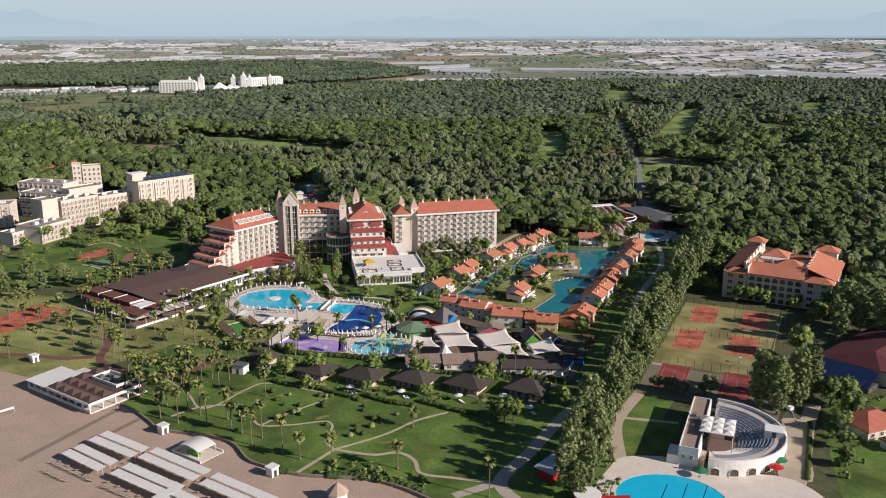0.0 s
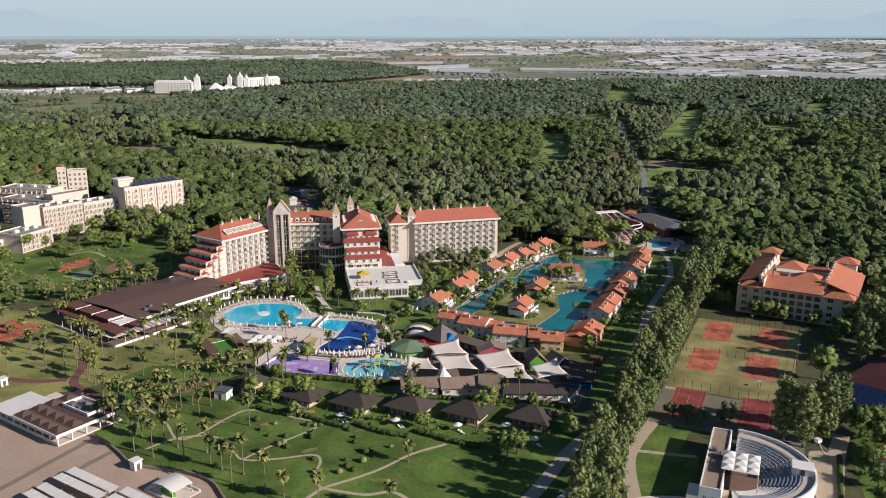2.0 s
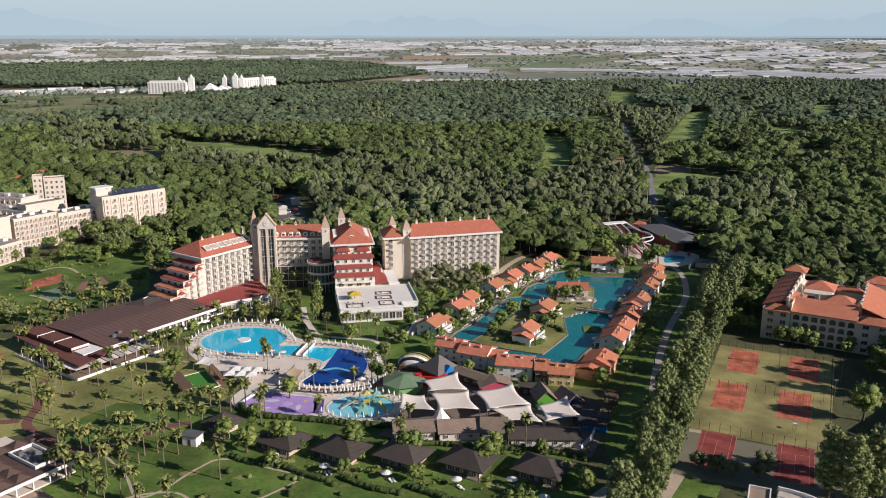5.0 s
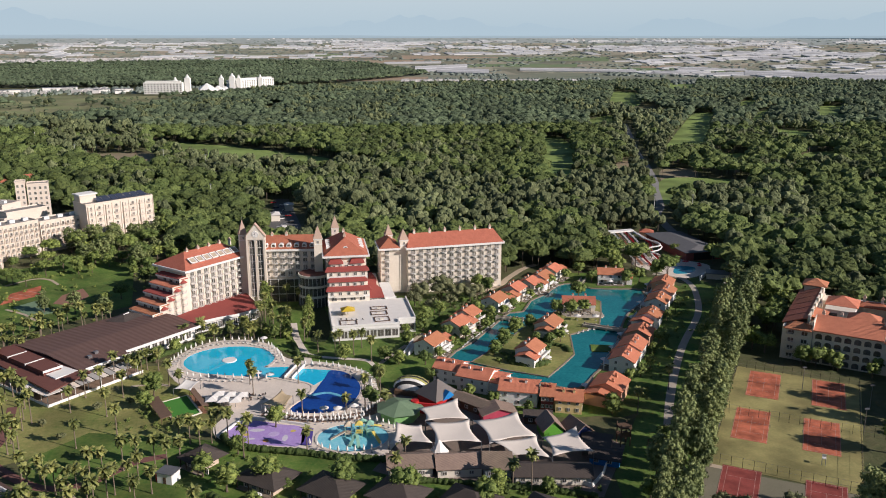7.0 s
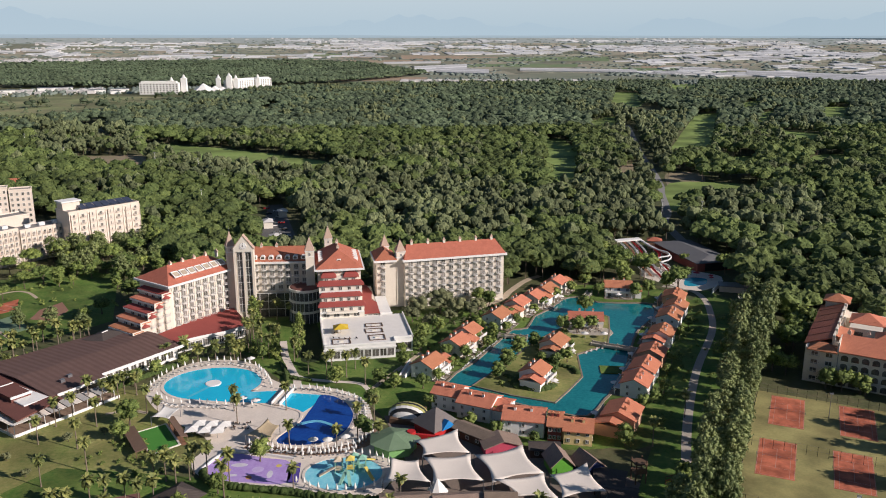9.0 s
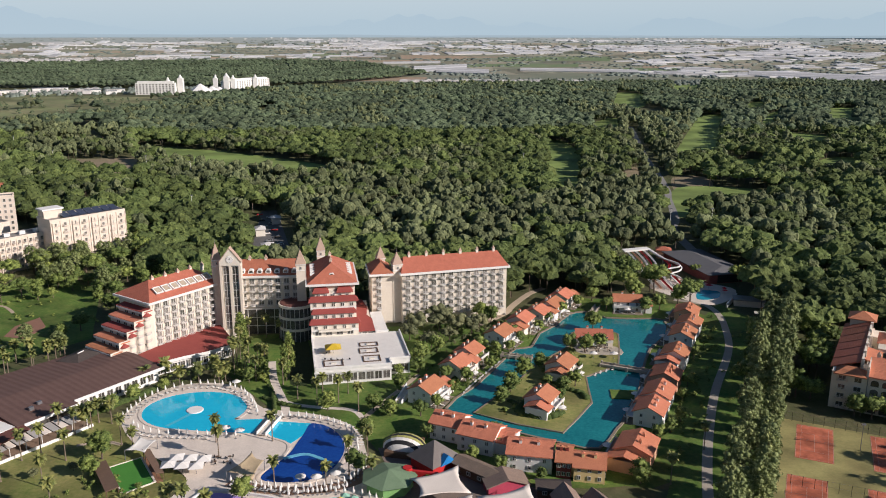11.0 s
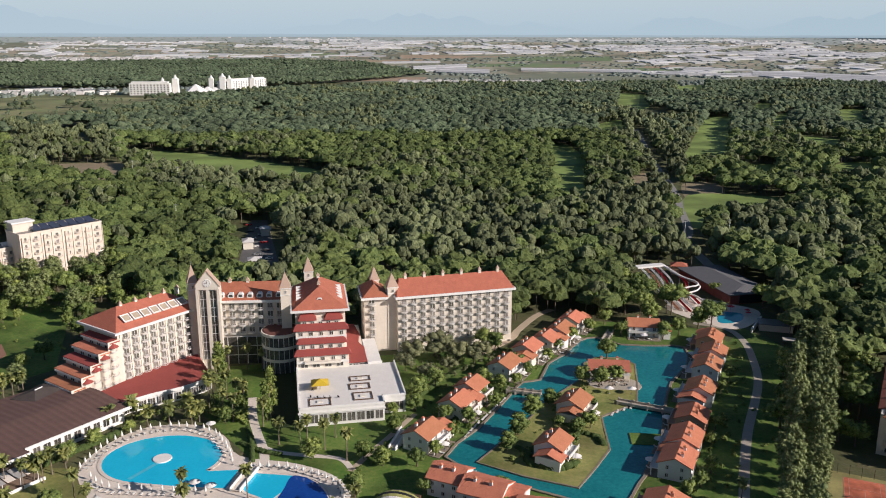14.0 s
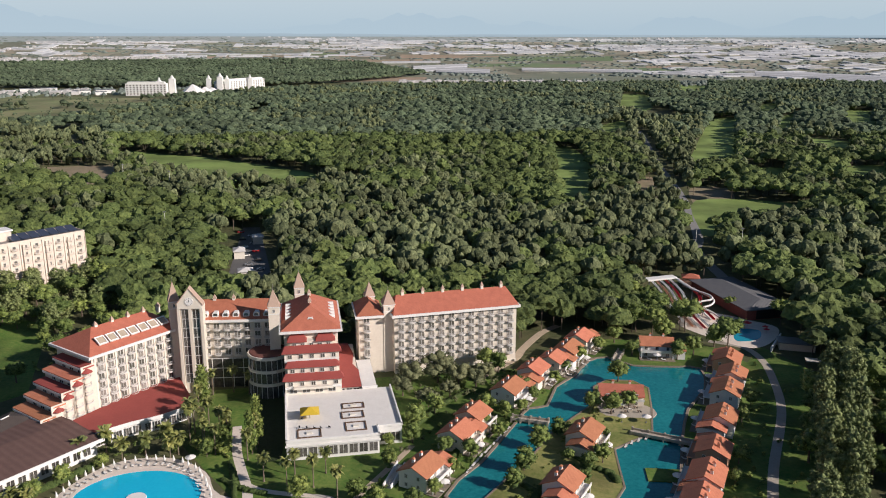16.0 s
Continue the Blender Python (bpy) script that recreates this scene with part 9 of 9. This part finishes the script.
for x, y in ((180, 322), (188, 333), (196, 342), (204, 330), (198, 322), (200, 305), (208, 314), (206, 298), (192, 328)):
    plant(tr.choice(euca), x, y, tr.uniform(0, 360), tr.uniform(1.05, 1.25), tall=1.35)
for x, y in ((-232, 500), (-236, 476), (-240, 452), (-246, 436), (-190, 546), (-182, 552), (-162, 540), (-172, 545), (-132, 506), (-126, 496)):
    plant(tr.choice(broad + pine[:1] + olive[:1]), x, y, tr.uniform(0, 360), tr.uniform(0.9, 1.4))
ribbon("garden_path", [(-204, 505), (-195, 517), (-186, 516), (-177, 506)], 1.6, 0.09, PATHM, "narrow beige path across the lawn", "path")
ribbon("garden_path", [(-186, 466), (-174, 458), (-164, 448)], 1.5, 0.09, PATHM, "narrow beige path across the lawn", "path")
sheet("green_court", [(-184, 469), (-176, 481), (-160.5, 461), (-169, 453.5)], 0.085, TURF, "faded green sports court beside the red one", "sports court")


for x, y in ((138, 398), (146, 410), (152, 420), (160, 432), (165, 446), (150, 440), (142, 424), (134, 408), (148, 398), (156, 452), (170, 458), (178, 452), (152, 394), (164, 420), (185, 446)):
    plant(tr.choice(broad), x, y, tr.uniform(0, 360), tr.uniform(1.3, 1.9))
for x, y, s in ((163, 381, 0.8), (172, 374, 0.8), (182, 367, 0.9), (190, 361, 1.0), (203, 356, 1.6)):
    plant(tr.choice(broad), x, y, tr.uniform(0, 360), s)


for x, y, k in ((-95, 395, 0.8), (-90, 405, 0.75), (12, 388, 0.7), (18, 394, 0.6), (24, 406, 0.6), (30, 416, 0.7), (40, 428, 0.6), (36, 436, 0.6), (50, 446, 0.6), (56, 456, 0.6), (66, 470, 0.6), (72, 480, 0.6), (80, 492, 0.7), (90, 502, 0.7), (62, 398, 0.5), (74, 424, 0.5), (70, 432, 0.5), (60, 412, 0.5), (100, 380, 0.6), (106, 396, 0.6), (112, 408, 0.6), (124, 436, 0.6), (132, 448, 0.6), (36, 372, 0.6), (36, 362, 0.6), (14, 372, 0.6), (12, 426, 0.7), (14, 440, 0.8), (20, 446, 0.9)):
    plant(tr.choice(broad), x, y, tr.uniform(0, 360), k * 1.35)


for x, y, k in ((31.5, 255.5, 0.95), (34.8, 256.5, 1.0), (29, 257.5, 0.75)):
    plant(tr.choice(broad), x, y, tr.uniform(0, 360), k * 1.25)
for x, y, k in ((54, 269, 1.2), (50.5, 278, 0.8), (45, 291, 0.9), (30, 289.5, 0.7)):
    plant(tr.choice(ball), x, y, tr.uniform(0, 360), k)


for x, y in ((-11.2, 289), (7.2, 280), (-30, 296), (26, 284)):
    plant(tr.choice(ball), x, y, tr.uniform(0, 360), tr.uniform(0.6, 0.75))
plant(ball[0], 75.3, 341, 30, 1.35)
plant(ball[1], 46.7, 344.5, 70, 0.7)
# tall trees between the two hotels
for x, y in ((-176.8, 546.6), (-173.0, 549.2), (-169.2, 551.9), (-158.0, 550.0), (-142.3, 530.3), (-142.2, 520.2), (-143.2, 547.9), (-140.4, 557.9), (-134.3, 560.6), (-130.1, 566.6), (-154.7, 561.5), (-166.8, 559.1)):
    plant(tr.choice(euca + broad[:1]), x, y, tr.uniform(0, 360), tr.uniform(0.85, 1.1))


# pines that half hide the slides
for x, y, k in ((133.8, 524.4, 1.5), (147.3, 508.7, 1.2), (124.4, 539.8, 1.4), (112.1, 525.3, 1.3), (105.0, 535.5, 1.3), (98.8, 533.2, 1.2), (164.8, 551.6, 0.7)):
    plant(tr.choice(pine), x, y, tr.uniform(0, 360), k, tall=0.9)


# ---- palms ----
def palm_form(seed, fronds=46, r=2.3):
    rr = np.random.default_rng(seed)
    V, F, n = [], [], 0
    for i in range(fronds):
        a = 2.4 * i + rr.normal(0, 0.25)
        tilt = 1.25 - 2.2 * i / fronds + rr.normal(0, 0.14)
        size = r * rr.uniform(0.7, 1.12)
        roll = rr.normal(0, 0.5)
        x = z = 0.0
        for k in range(4):
            f = k / 3
            ang = tilt - rr.uniform(0.9, 1.5) * f * f
            if k:
                x += size / 3 * math.cos(ang)
                z += size / 3 * math.sin(ang)
            w = 0.42 * r / 2.3 * (0.25, 1.0, 0.9, 0.12)[k] * rr.uniform(0.8, 1.2)
            c, s = math.cos(a), math.sin(a)
            V += [(x * c + w * s, x * s - w * c, z - w * (0.25 + roll)), (x * c - w * s, x * s + w * c, z - w * (0.25 - roll))]
            if k:
                b = n + 2 * k
                F += [(b - 2, b - 1, b + 1), (b - 2, b + 1, b)]
        n += 8
    return np.array(V), np.array(F)


def palm_kind(seed, h, r, label, name="fan_palm"):
    t = thing(name, pose(0, 0, -100), label, "palm tree", "palms")
    bm = cone(cone(bmesh.new(), 0, 0, -0.1, 0.8, 0.36, 0.2, 8), 0, 0, 0.8, h, 0.2, 0.14, 8)
    cone(bm, 0, 0, h - 2.3, h - 0.2, 0.26, 0.75, 9, mi=1)
    part("trunk", bm, (PALMBARK, mat("dry_palm_fronds", (0.24, 0.17, 0.09), (0.17, 0.12, 0.06))), t)
    v, f = palm_form(seed, r=r)
    soup("crown", v + (0, 0, h), f, FROND, "", "", parent=t, smooth=False)
    return t


palms = [palm_kind(200 + i, (11.5, 9.5, 7.5, 6.0)[i], (2.5, 2.65, 2.65, 2.7)[i], ("tall slim fan palm on the lawn", "fan palm with a full crown", "fan palm with a full crown", "short fan palm with a full crown")[i]) for i in range(4)]
date = palm_kind(220, 6.5, 3.8, "date palm with long arching fronds", "date_palm")
PARK = ((-78, 260, 0), (-77, 269, 1), (-68, 258, 0), (-59, 254, 1), (-55, 251, 1), (-50, 241, 0), (-48, 248, 0), (-52, 280, 1), (-40, 238, 0), (-34, 233, 2), (-24, 230, 1), (-85, 264, 2), (1, 253, 3), (-4, 226, 2), (22, 209, 0), (-72, 266, 0), (-62, 262, 1))
for x, y, k in PARK:
    plant(palms[k], x, y, tr.uniform(0, 360), tr.uniform(0.92, 1.08))


def grove(poly, n, kinds, gap):
    done, tries = [], 0
    xs, ys = [p[0] for p in poly], [p[1] for p in poly]
    while len(done) < n and tries < 6000:
        tries += 1
        x, y = tr.uniform(min(xs), max(xs)), tr.uniform(min(ys), max(ys))
        if inside(np.array([x]), np.array([y]), poly)[0] and all((x - a) ** 2 + (y - b) ** 2 > gap * gap for a, b in done):
            done.append((x, y))
            plant(palms[tr.choice(kinds)], x, y, tr.uniform(0, 360), tr.uniform(0.85, 1.12))


# palms one by one on the open lawn, in the belt beside the red walk and in a line along it
OPEN = ((-111.8, 350.4), (-100.1, 324.2), (-98.2, 346.8), (-97.6, 362.3), (-111.2, 362.9), (-107.1, 367.2), (-101.3, 379.7), (-106.4, 380.0), (-83.8, 371.8), (-90.0, 332.4))
BELT = ((-87.9, 302.8), (-78.6, 295.8), (-80.6, 309.5), (-73.9, 302.2), (-71.8, 311.5), (-67.3, 308.8), (-67.1, 322.3), (-64.8, 325.7), (-57.5, 329.1), (-53.0, 327.0), (-95.5, 296.6), (-91.0, 295.0), (-90.3, 298.6), (-96.5, 293.1), (-102.4, 295.5), (-109.1, 306.1), (-102.9, 304.3), (-85.5, 293.3), (-79.0, 291.2), (-81.6, 286.3), (-93.0, 283.0), (-97.2, 281.9), (-85.6, 282.6), (-88.8, 281.0), (-64.8, 313.6), (-60.3, 320.2), (-46.0, 316.0), (-76.9, 310.9), (-85.4, 306.0), (-75.0, 297.5), (-89.4, 287.4), (-83.5, 288.8))
ROW = ((-137.7, 365.1), (-133.3, 359.2), (-129.1, 354.6), (-138.8, 361.7), (-125.8, 346.0), (-130.5, 342.1), (-122.6, 337.8), (-122.1, 328.4), (-120.0, 321.3), (-116.1, 317.7), (-121.7, 342.8), (-128.8, 334.2), (-118.1, 324.7), (-139.4, 357.3), (-133.9, 345.3), (-130.5, 327.0))
for spots, kinds in ((OPEN, (1,)), (BELT, (1, 1, 2)), (ROW, (1, 1, 0))):
    for x, y in spots:
        plant(palms[tr.choice(kinds)], x, y, tr.uniform(0, 360), tr.uniform(0.88, 1.1))
grove([(-106, 288), (-96, 274), (-84, 272), (-70, 288), (-64, 300), (-72, 294), (-88, 280)], 9, (1, 2), 3.4)
for x, y in ((-117, 340), (-107, 330), (-103, 352), (-93, 356)):
    plant(tr.choice(olive), x, y, tr.uniform(0, 360), tr.uniform(0.38, 0.5))
grove([(-190, 318), (-150, 312), (-140, 340), (-168, 400), (-190, 380)], 18, (1, 2, 0), 5)
grove([(-170, 398), (-158, 378), (-128, 448), (-156, 452)], 24, (1, 2, 2), 3.2)
grove([(-64, 432), (-58, 424), (-46, 426), (-54, 446), (-60, 444)], 9, (0, 1, 1), 3.2)
grove([(-100, 384), (-96, 380), (-90, 388), (-94, 400)], 3, (1, 2), 4)
for x, y, k in ((-79, 368, 2), (-54, 372, 1), (-51, 362, 1), (-31, 342.5, 1), (-36, 372, 1), (-16, 340.5, 1), (-10, 349, 0), (-5, 362, 1), (-3, 345, 2), (4, 312, 2), (-58, 326, 2), (-46, 324, 1), (-27, 320, 2), (40, 292, 0), (35, 295, 2), (84, 340, 1), (101, 360, 1), (-60, 488 - 22, 1), (-53, 468, 1), (-47, 466, 2), (-31.8, 404, 2), (-24.3, 398.8, 1), (-23.1, 407, 2), (-16.9, 400.1, 1), (-9.4, 392.5, 1), (-14, 408, 2), (-37.5, 424, 0), (-38.8, 417, 1), (-49.5, 421, 1), (-47, 428, 0), (1, 300, 2)):
    plant(palms[k], x, y, tr.uniform(0, 360), tr.uniform(0.9, 1.05))
for x, y in ((-77.4, 418.8), (-70.9, 421), (-63, 419.5), (-61, 421.5), (-90, 419), (-100, 384), (-84, 424), (-66, 426)):
    plant(date, x, y, tr.uniform(0, 360), tr.uniform(0.85, 1.05))


# ---- hedges and shrubs ----
def hedge(pts, w, h, seed):
    """A clipped hedge as an uneven leafy wall."""
    line = smoothed(pts, 6, closed=False)
    r = np.random.default_rng(seed)
    V, F, n = [], [], 0
    acc = 0.0
    for (x0, y0), (x1, y1) in zip(line, line[1:]):
        d = math.hypot(x1 - x0, y1 - y0)
        k = max(1, int(d / (w * 0.33)))
        for i in range(k):
            tv, tf = lump(1, seed + i * 0.37 + x0, flat=1.0, rough=0.4)
            c = np.array([x0 + (x1 - x0) * i / k, y0 + (y1 - y0) * i / k, h * 0.35])
            V.append(tv * np.array([w * 0.62, w * 0.62, h * 0.68]) * r.uniform(0.85, 1.15) + c)
            F.append(tf + n)
            n += len(tv)
    soup("hedge", np.concatenate(V), np.concatenate(F), HEDGE, "trimmed dark green hedge", "hedge")


hedge([(-51.4, 293.6), (-46, 290), (-39.3, 287)], 2.2, 1.5, 1)
hedge([(-35, 287), (-27, 281), (-19.5, 277)], 2.2, 1.4, 2)
hedge([(-16, 279), (-8, 273), (2, 269)], 2.2, 1.5, 3)
hedge([(4, 273), (14, 266), (24, 261)], 2.2, 1.5, 18)
hedge([(-55, 329), (-49, 322), (-28, 317), (-16, 313.5), (0, 311)], 2.2, 2.0, 4)
hedge([(0, 300), (20, 297), (40, 293), (58, 288)], 1.8, 1.6, 5)
hedge([(-38.4, 393), (-41, 406), (-44, 416)], 1.8, 1.5, 6)
hedge([(10, 432), (22, 452), (34, 466)], 2.4, 1.2, 7)
hedge([(44, 398), (54, 385), (62, 388)], 2.2, 1.3, 8)
hedge([(47, 387), (54, 384), (60, 386)], 3.2, 2.2, 16)
hedge([(49, 395), (52, 398)], 2.6, 2.0, 17)
hedge([(64, 408), (70, 404), (72, 398)], 2.4, 1.7, 15)
hedge([(62, 414), (68, 406), (72, 404)], 1.8, 1.2, 9)
hedge([(50, 397), (46, 390), (49, 386)], 2.4, 1.8, 10)
hedge([(-170, 424), (-145, 452)], 2.2, 1.5, 11)
hedge([(116, 214), (126, 234), (134, 250)], 1.4, 1.0, 12)
hedge([(-24, 222.5), (-14, 221), (-4, 217), (4, 211)], 3.0, 1.4, 13)
hedge([(-40, 225), (-36, 224.5)], 1.6, 2.0, 14)


def shrubs(poly, n, lo, hi, seed, material, name="shrubs", label="scattered rounded garden shrubs"):
    r = np.random.default_rng(seed)
    xs, ys = [p[0] for p in poly], [p[1] for p in poly]
    px, py = r.uniform(min(xs), max(xs), n * 3), r.uniform(min(ys), max(ys), n * 3)
    m = inside(px, py, poly)
    px, py = px[m][:n], py[m][:n]
    V, F, c = [], [], 0
    for i, (x, y) in enumerate(zip(px, py)):
        k = r.uniform(lo, hi)
        v, f = leafy(seed + i % 9, 4, k, k * 0.9, 60, 0.25, 1)
        V.append(v + np.array([x, y, k * 0.6]))
        F.append(f + c)
        c += len(v)
    soup(name, np.concatenate(V), np.concatenate(F), material, label, "shrubs")


def topiary(poly, n, lo, hi, seed):
    """Clipped round bushes standing singly on the lawn."""
    r = np.random.default_rng(seed)
    xs, ys = [p[0] for p in poly], [p[1] for p in poly]
    px, py = r.uniform(min(xs), max(xs), n * 4), r.uniform(min(ys), max(ys), n * 4)
    m = inside(px, py, poly)
    for i, (x, y) in enumerate(zip(px[m][:n], py[m][:n])):
        k = r.uniform(lo, hi)
        v, f = lump(2, seed + i % 7, flat=1.0, rough=0.16)
        ob = soup("round_bush", v * k + np.array([x, y, k * 0.45]), f, HEDGE if i % 5 else EUCA, "clipped round bush standing on the lawn", "bush", kind="")
        ob["group"] = "park bushes"


topiary([(-60, 250), (-20, 245), (10, 262), (-10, 280), (-55, 285)], 36, 0.8, 1.3, 31)
shrubs([(-28, 224), (4, 214), (6, 222), (-24, 231)], 26, 0.9, 1.8, 32, LEAF)
shrubs([(8, 430), (24, 424), (60, 480), (56, 488), (20, 482)], 40, 0.8, 1.6, 33, LEAF)
shrubs([(-52, 424), (-46, 418), (-43, 420), (-49, 438), (-54, 436)], 14, 0.6, 1.3, 34, LEAF)
shrubs([(10, 392), (20, 388), (84, 505), (70, 500)], 50, 0.6, 1.2, 35, LEAF)
shrubs([(-225, 410), (-160, 400), (-156, 436), (-205, 446)], 34, 0.8, 1.9, 36, LEAF)
shrubs([(84, 345), (112, 352), (160, 470), (140, 470)], 50, 0.6, 1.4, 37, LEAF)
shrubs([(-30, 288), (-20, 296), (50, 268), (40, 262)], 40, 0.6, 1.4, 38, LEAF)
shrubs([(124, 214), (132, 212), (160, 262), (180, 268), (150, 276), (140, 250)], 40, 0.8, 1.8, 39, LEAF)
shrubs([(58, 200), (40, 196), (60, 250), (66, 250)], 40, 0.9, 1.8, 40, EUCA)
shrubs([(-66, 300), (-40, 285), (40, 258), (52, 272), (0, 300), (-50, 318)], 90, 0.5, 1.3, 41, mat("bright_garden_leaves", (0.10, 0.16, 0.03), (0.18, 0.22, 0.06), size=1.2, fine=0.3))
shrubs([(-90, 421), (-60, 421), (-54, 424), (-60, 444), (-72, 434), (-84, 428)], 34, 0.6, 1.4, 42, LEAF)
shrubs([(-10, 390), (-2, 384), (8, 398), (6, 414), (0, 404)], 14, 0.6, 1.4, 43, LEAF)
shrubs([(16, 396), (40, 440), (72, 492), (86, 512), (80, 516), (56, 490), (28, 446), (6, 402)], 80, 0.6, 1.6, 44, LEAF)
shrubs([(40, 388), (52, 378), (66, 414), (76, 440), (66, 440)], 30, 0.6, 1.4, 45, LEAF)
shrubs([(104, 392), (112, 390), (146, 470), (140, 476)], 40, 0.6, 1.5, 46, LEAF)
shrubs([(0, 300), (20, 294), (58, 284), (60, 292), (20, 299), (2, 304)], 40, 0.7, 1.6, 47, LEAF)
shrubs([(-98, 340), (-66, 322), (-58, 336), (-66, 348), (-84, 360)], 40, 0.7, 1.7, 48, LEAF)
shrubs([(-1200, 1340), (-640, 1340), (-510, 1430), (-450, 1700), (-400, 1830), (-640, 1950), (-850, 2040), (-1300, 1990)], 260, 3.0, 6.5, 49, PINEHAZE, "scattered_trees", "scattered trees on open golf land")

# ---- villa terraces ----
for p in SPOTS:
    row(lo_, [(p.x, p.y), (p.x + 0.05, p.y)], 1, z=0.25, face=60, jitter=0.2)
for p in UMBR:
    row(po, [(p.x, p.y), (p.x + 0.05, p.y)], 1, z=0.25, jitter=0.3)


for line in ([(28, 405), (36, 420), (44, 434)], [(52, 455), (59, 465), (68, 475), (76, 486)], [(90, 427), (80, 420)], [(118, 447), (124, 462)]):
    row(lo_, line, 3.0, z=0.06, face=330, jitter=0.5)
sheet("island_terrace", smoothed([(79, 442), (95, 440), (95, 449), (79, 451)], 3), 0.47, GREYPATH, "grey paved terrace before the island restaurant", "paving", thick=0.3)
for i in range(6):
    x, y = 81 + (i % 3) * 4.6 + rnd.uniform(-0.5, 0.5), 443.5 + (i // 3) * 3.2
    row(tb, [(x, y), (x + 0.1, y)], 1, z=0.47, jitter=0)
    row(chr_, [(x + 0.9, y), (x + 0.95, y)], 1, z=0.47, face=i * 50, jitter=0)
for x, y in ((83, 437), (91, 436), (71, 433)):
    row(po, [(x, y), (x + 0.1, y)], 2, z=0.45)


# ---- cars and masts ----
def car(x, y, turn, material, label, van=False):
    c = thing("parked_van" if van else "parked_car", pose(x, y, 0.06, 0, 0, turn), label, "van" if van else "car", "parked cars")
    h = 1.9 if van else 0.95
    part("body", solid(bmesh.new(), [(-2.2, -0.85, 0.3), (2.2, -0.85, 0.3), (2.2, 0.85, 0.3), (-2.2, 0.85, 0.3), (-2.15, -0.82, h), (1.6 if van else 2.1, -0.82, h), (1.6 if van else 2.1, 0.82, h), (-2.15, 0.82, h)], ((3, 2, 1, 0), (4, 5, 6, 7), (0, 1, 5, 4), (1, 2, 6, 5), (2, 3, 7, 6), (3, 0, 4, 7))), material, c)
    if not van:
        part("cabin", solid(bmesh.new(), [(-1.6, -0.8, 0.95), (1.1, -0.8, 0.95), (1.1, 0.8, 0.95), (-1.6, 0.8, 0.95), (-1.2, -0.65, 1.45), (0.5, -0.65, 1.45), (0.5, 0.65, 1.45), (-1.2, 0.65, 1.45)], ((4, 5, 6, 7), (0, 1, 5, 4), (1, 2, 6, 5), (2, 3, 7, 6), (3, 0, 4, 7))), GLASS, c)
    else:
        part("windscreen", cube(1.7, 1.98, -0.7, 0.7, 1.2, 1.75), GLASS, c)
    for sx in (-1.35, 1.35):
        for sy in (-0.8, 0.8):
            w = part("wheel", cone(bmesh.new(), 0, 0, -0.1, 0.1, 0.33, 0.33, 10), PLAIN["black"], c)
            w.matrix_basis = pose(sx, sy, 0.33, 90, 0, 0)


silver = mat("silver_car_paint", (0.45, 0.46, 0.48), rough=0.3, metal=0.5)
for i in range(10):
    car(-70 - (i % 2) * 6 - i * 2.4, 632 + i * 10, 190 + (i % 3) * 3, (WHITE, silver, PLAIN["black"], WHITE, PLAIN["red"])[i % 5], ("white parked car under pines", "silver parked car under pines", "black parked car under pines", "white parked car under pines", "red parked car under pines")[i % 5])
car(189.5, 700, 78, WHITE, "white van on the forest road", True)
car(197, 724, 258, WHITE, "white van on the forest road", True)
car(184.5, 655, 85, silver, "silver car on the forest road")
for x, y, w, d in ((-89, 655, 6, 9), (-84, 690, 6, 7), (-78, 612, 7, 7)):
    h = thing("car_park_shed", pose(x, y, 0, 0, 0, 12), "low pale shed beside the car park", "shed", "car park sheds")
    part("wall", cube(0, w, 0, d, 0, 4.6), PALE, h)
    part("roof", hip(bmesh.new(), -0.6, w + 0.6, -0.6, d + 0.6, 4.7, 1.4), mat("pale_sheet_roof", (0.70, 0.67, 0.63), (0.58, 0.55, 0.52)), h)
for x, y in ((-140, 700), (-60, 820), (-230, 900), (-330, 940), (-20, 980), (205, 640), (178, 640), (-420, 1060), (-180, 860), (120, 900)):
    m = thing("lamp_mast", pose(x, y, 0), "slim pale lighting mast above the pines", "lamp post", "forest masts")
    part("pole", cone(bmesh.new(), 0, 0, 0, 19, 0.24, 0.14, 6), FRAMEM, m)
    part("head", cube(-0.9, 0.9, -0.3, 0.3, 18.9, 19.4), METAL, m)
shrubs([(-245, 430), (-150, 415), (-120, 490), (-150, 545), (-200, 560), (-240, 510)], 110, 0.8, 2.2, 50, LEAF)
hedge([(-103, 390), (-92, 404), (-84, 415)], 2.4, 2.2, 15)
hedge([(60, 396), (66, 410), (62, 416)], 2.0, 1.5, 16)
hedge([(18, 404), (28, 422), (34, 434)], 1.8, 1.6, 17)
hedge([(-44, 405), (-36, 399), (-30, 397)], 1.8, 1.2, 18)
shrubs([(10, 400), (20, 394), (90, 506), (80, 512)], 90, 0.5, 1.3, 51, LEAF)
shrubs([(44, 384), (60, 384), (84, 440), (80, 464), (80, 455), (62, 430)], 50, 0.5, 1.3, 52, LEAF)
shrubs([(6, 420), (16, 416), (58, 478), (50, 486), (12, 478)], 60, 0.6, 1.7, 53, OLIVE)
shrubs([(84, 345), (96, 350), (152, 486), (140, 490)], 60, 0.5, 1.2, 54, LEAF)
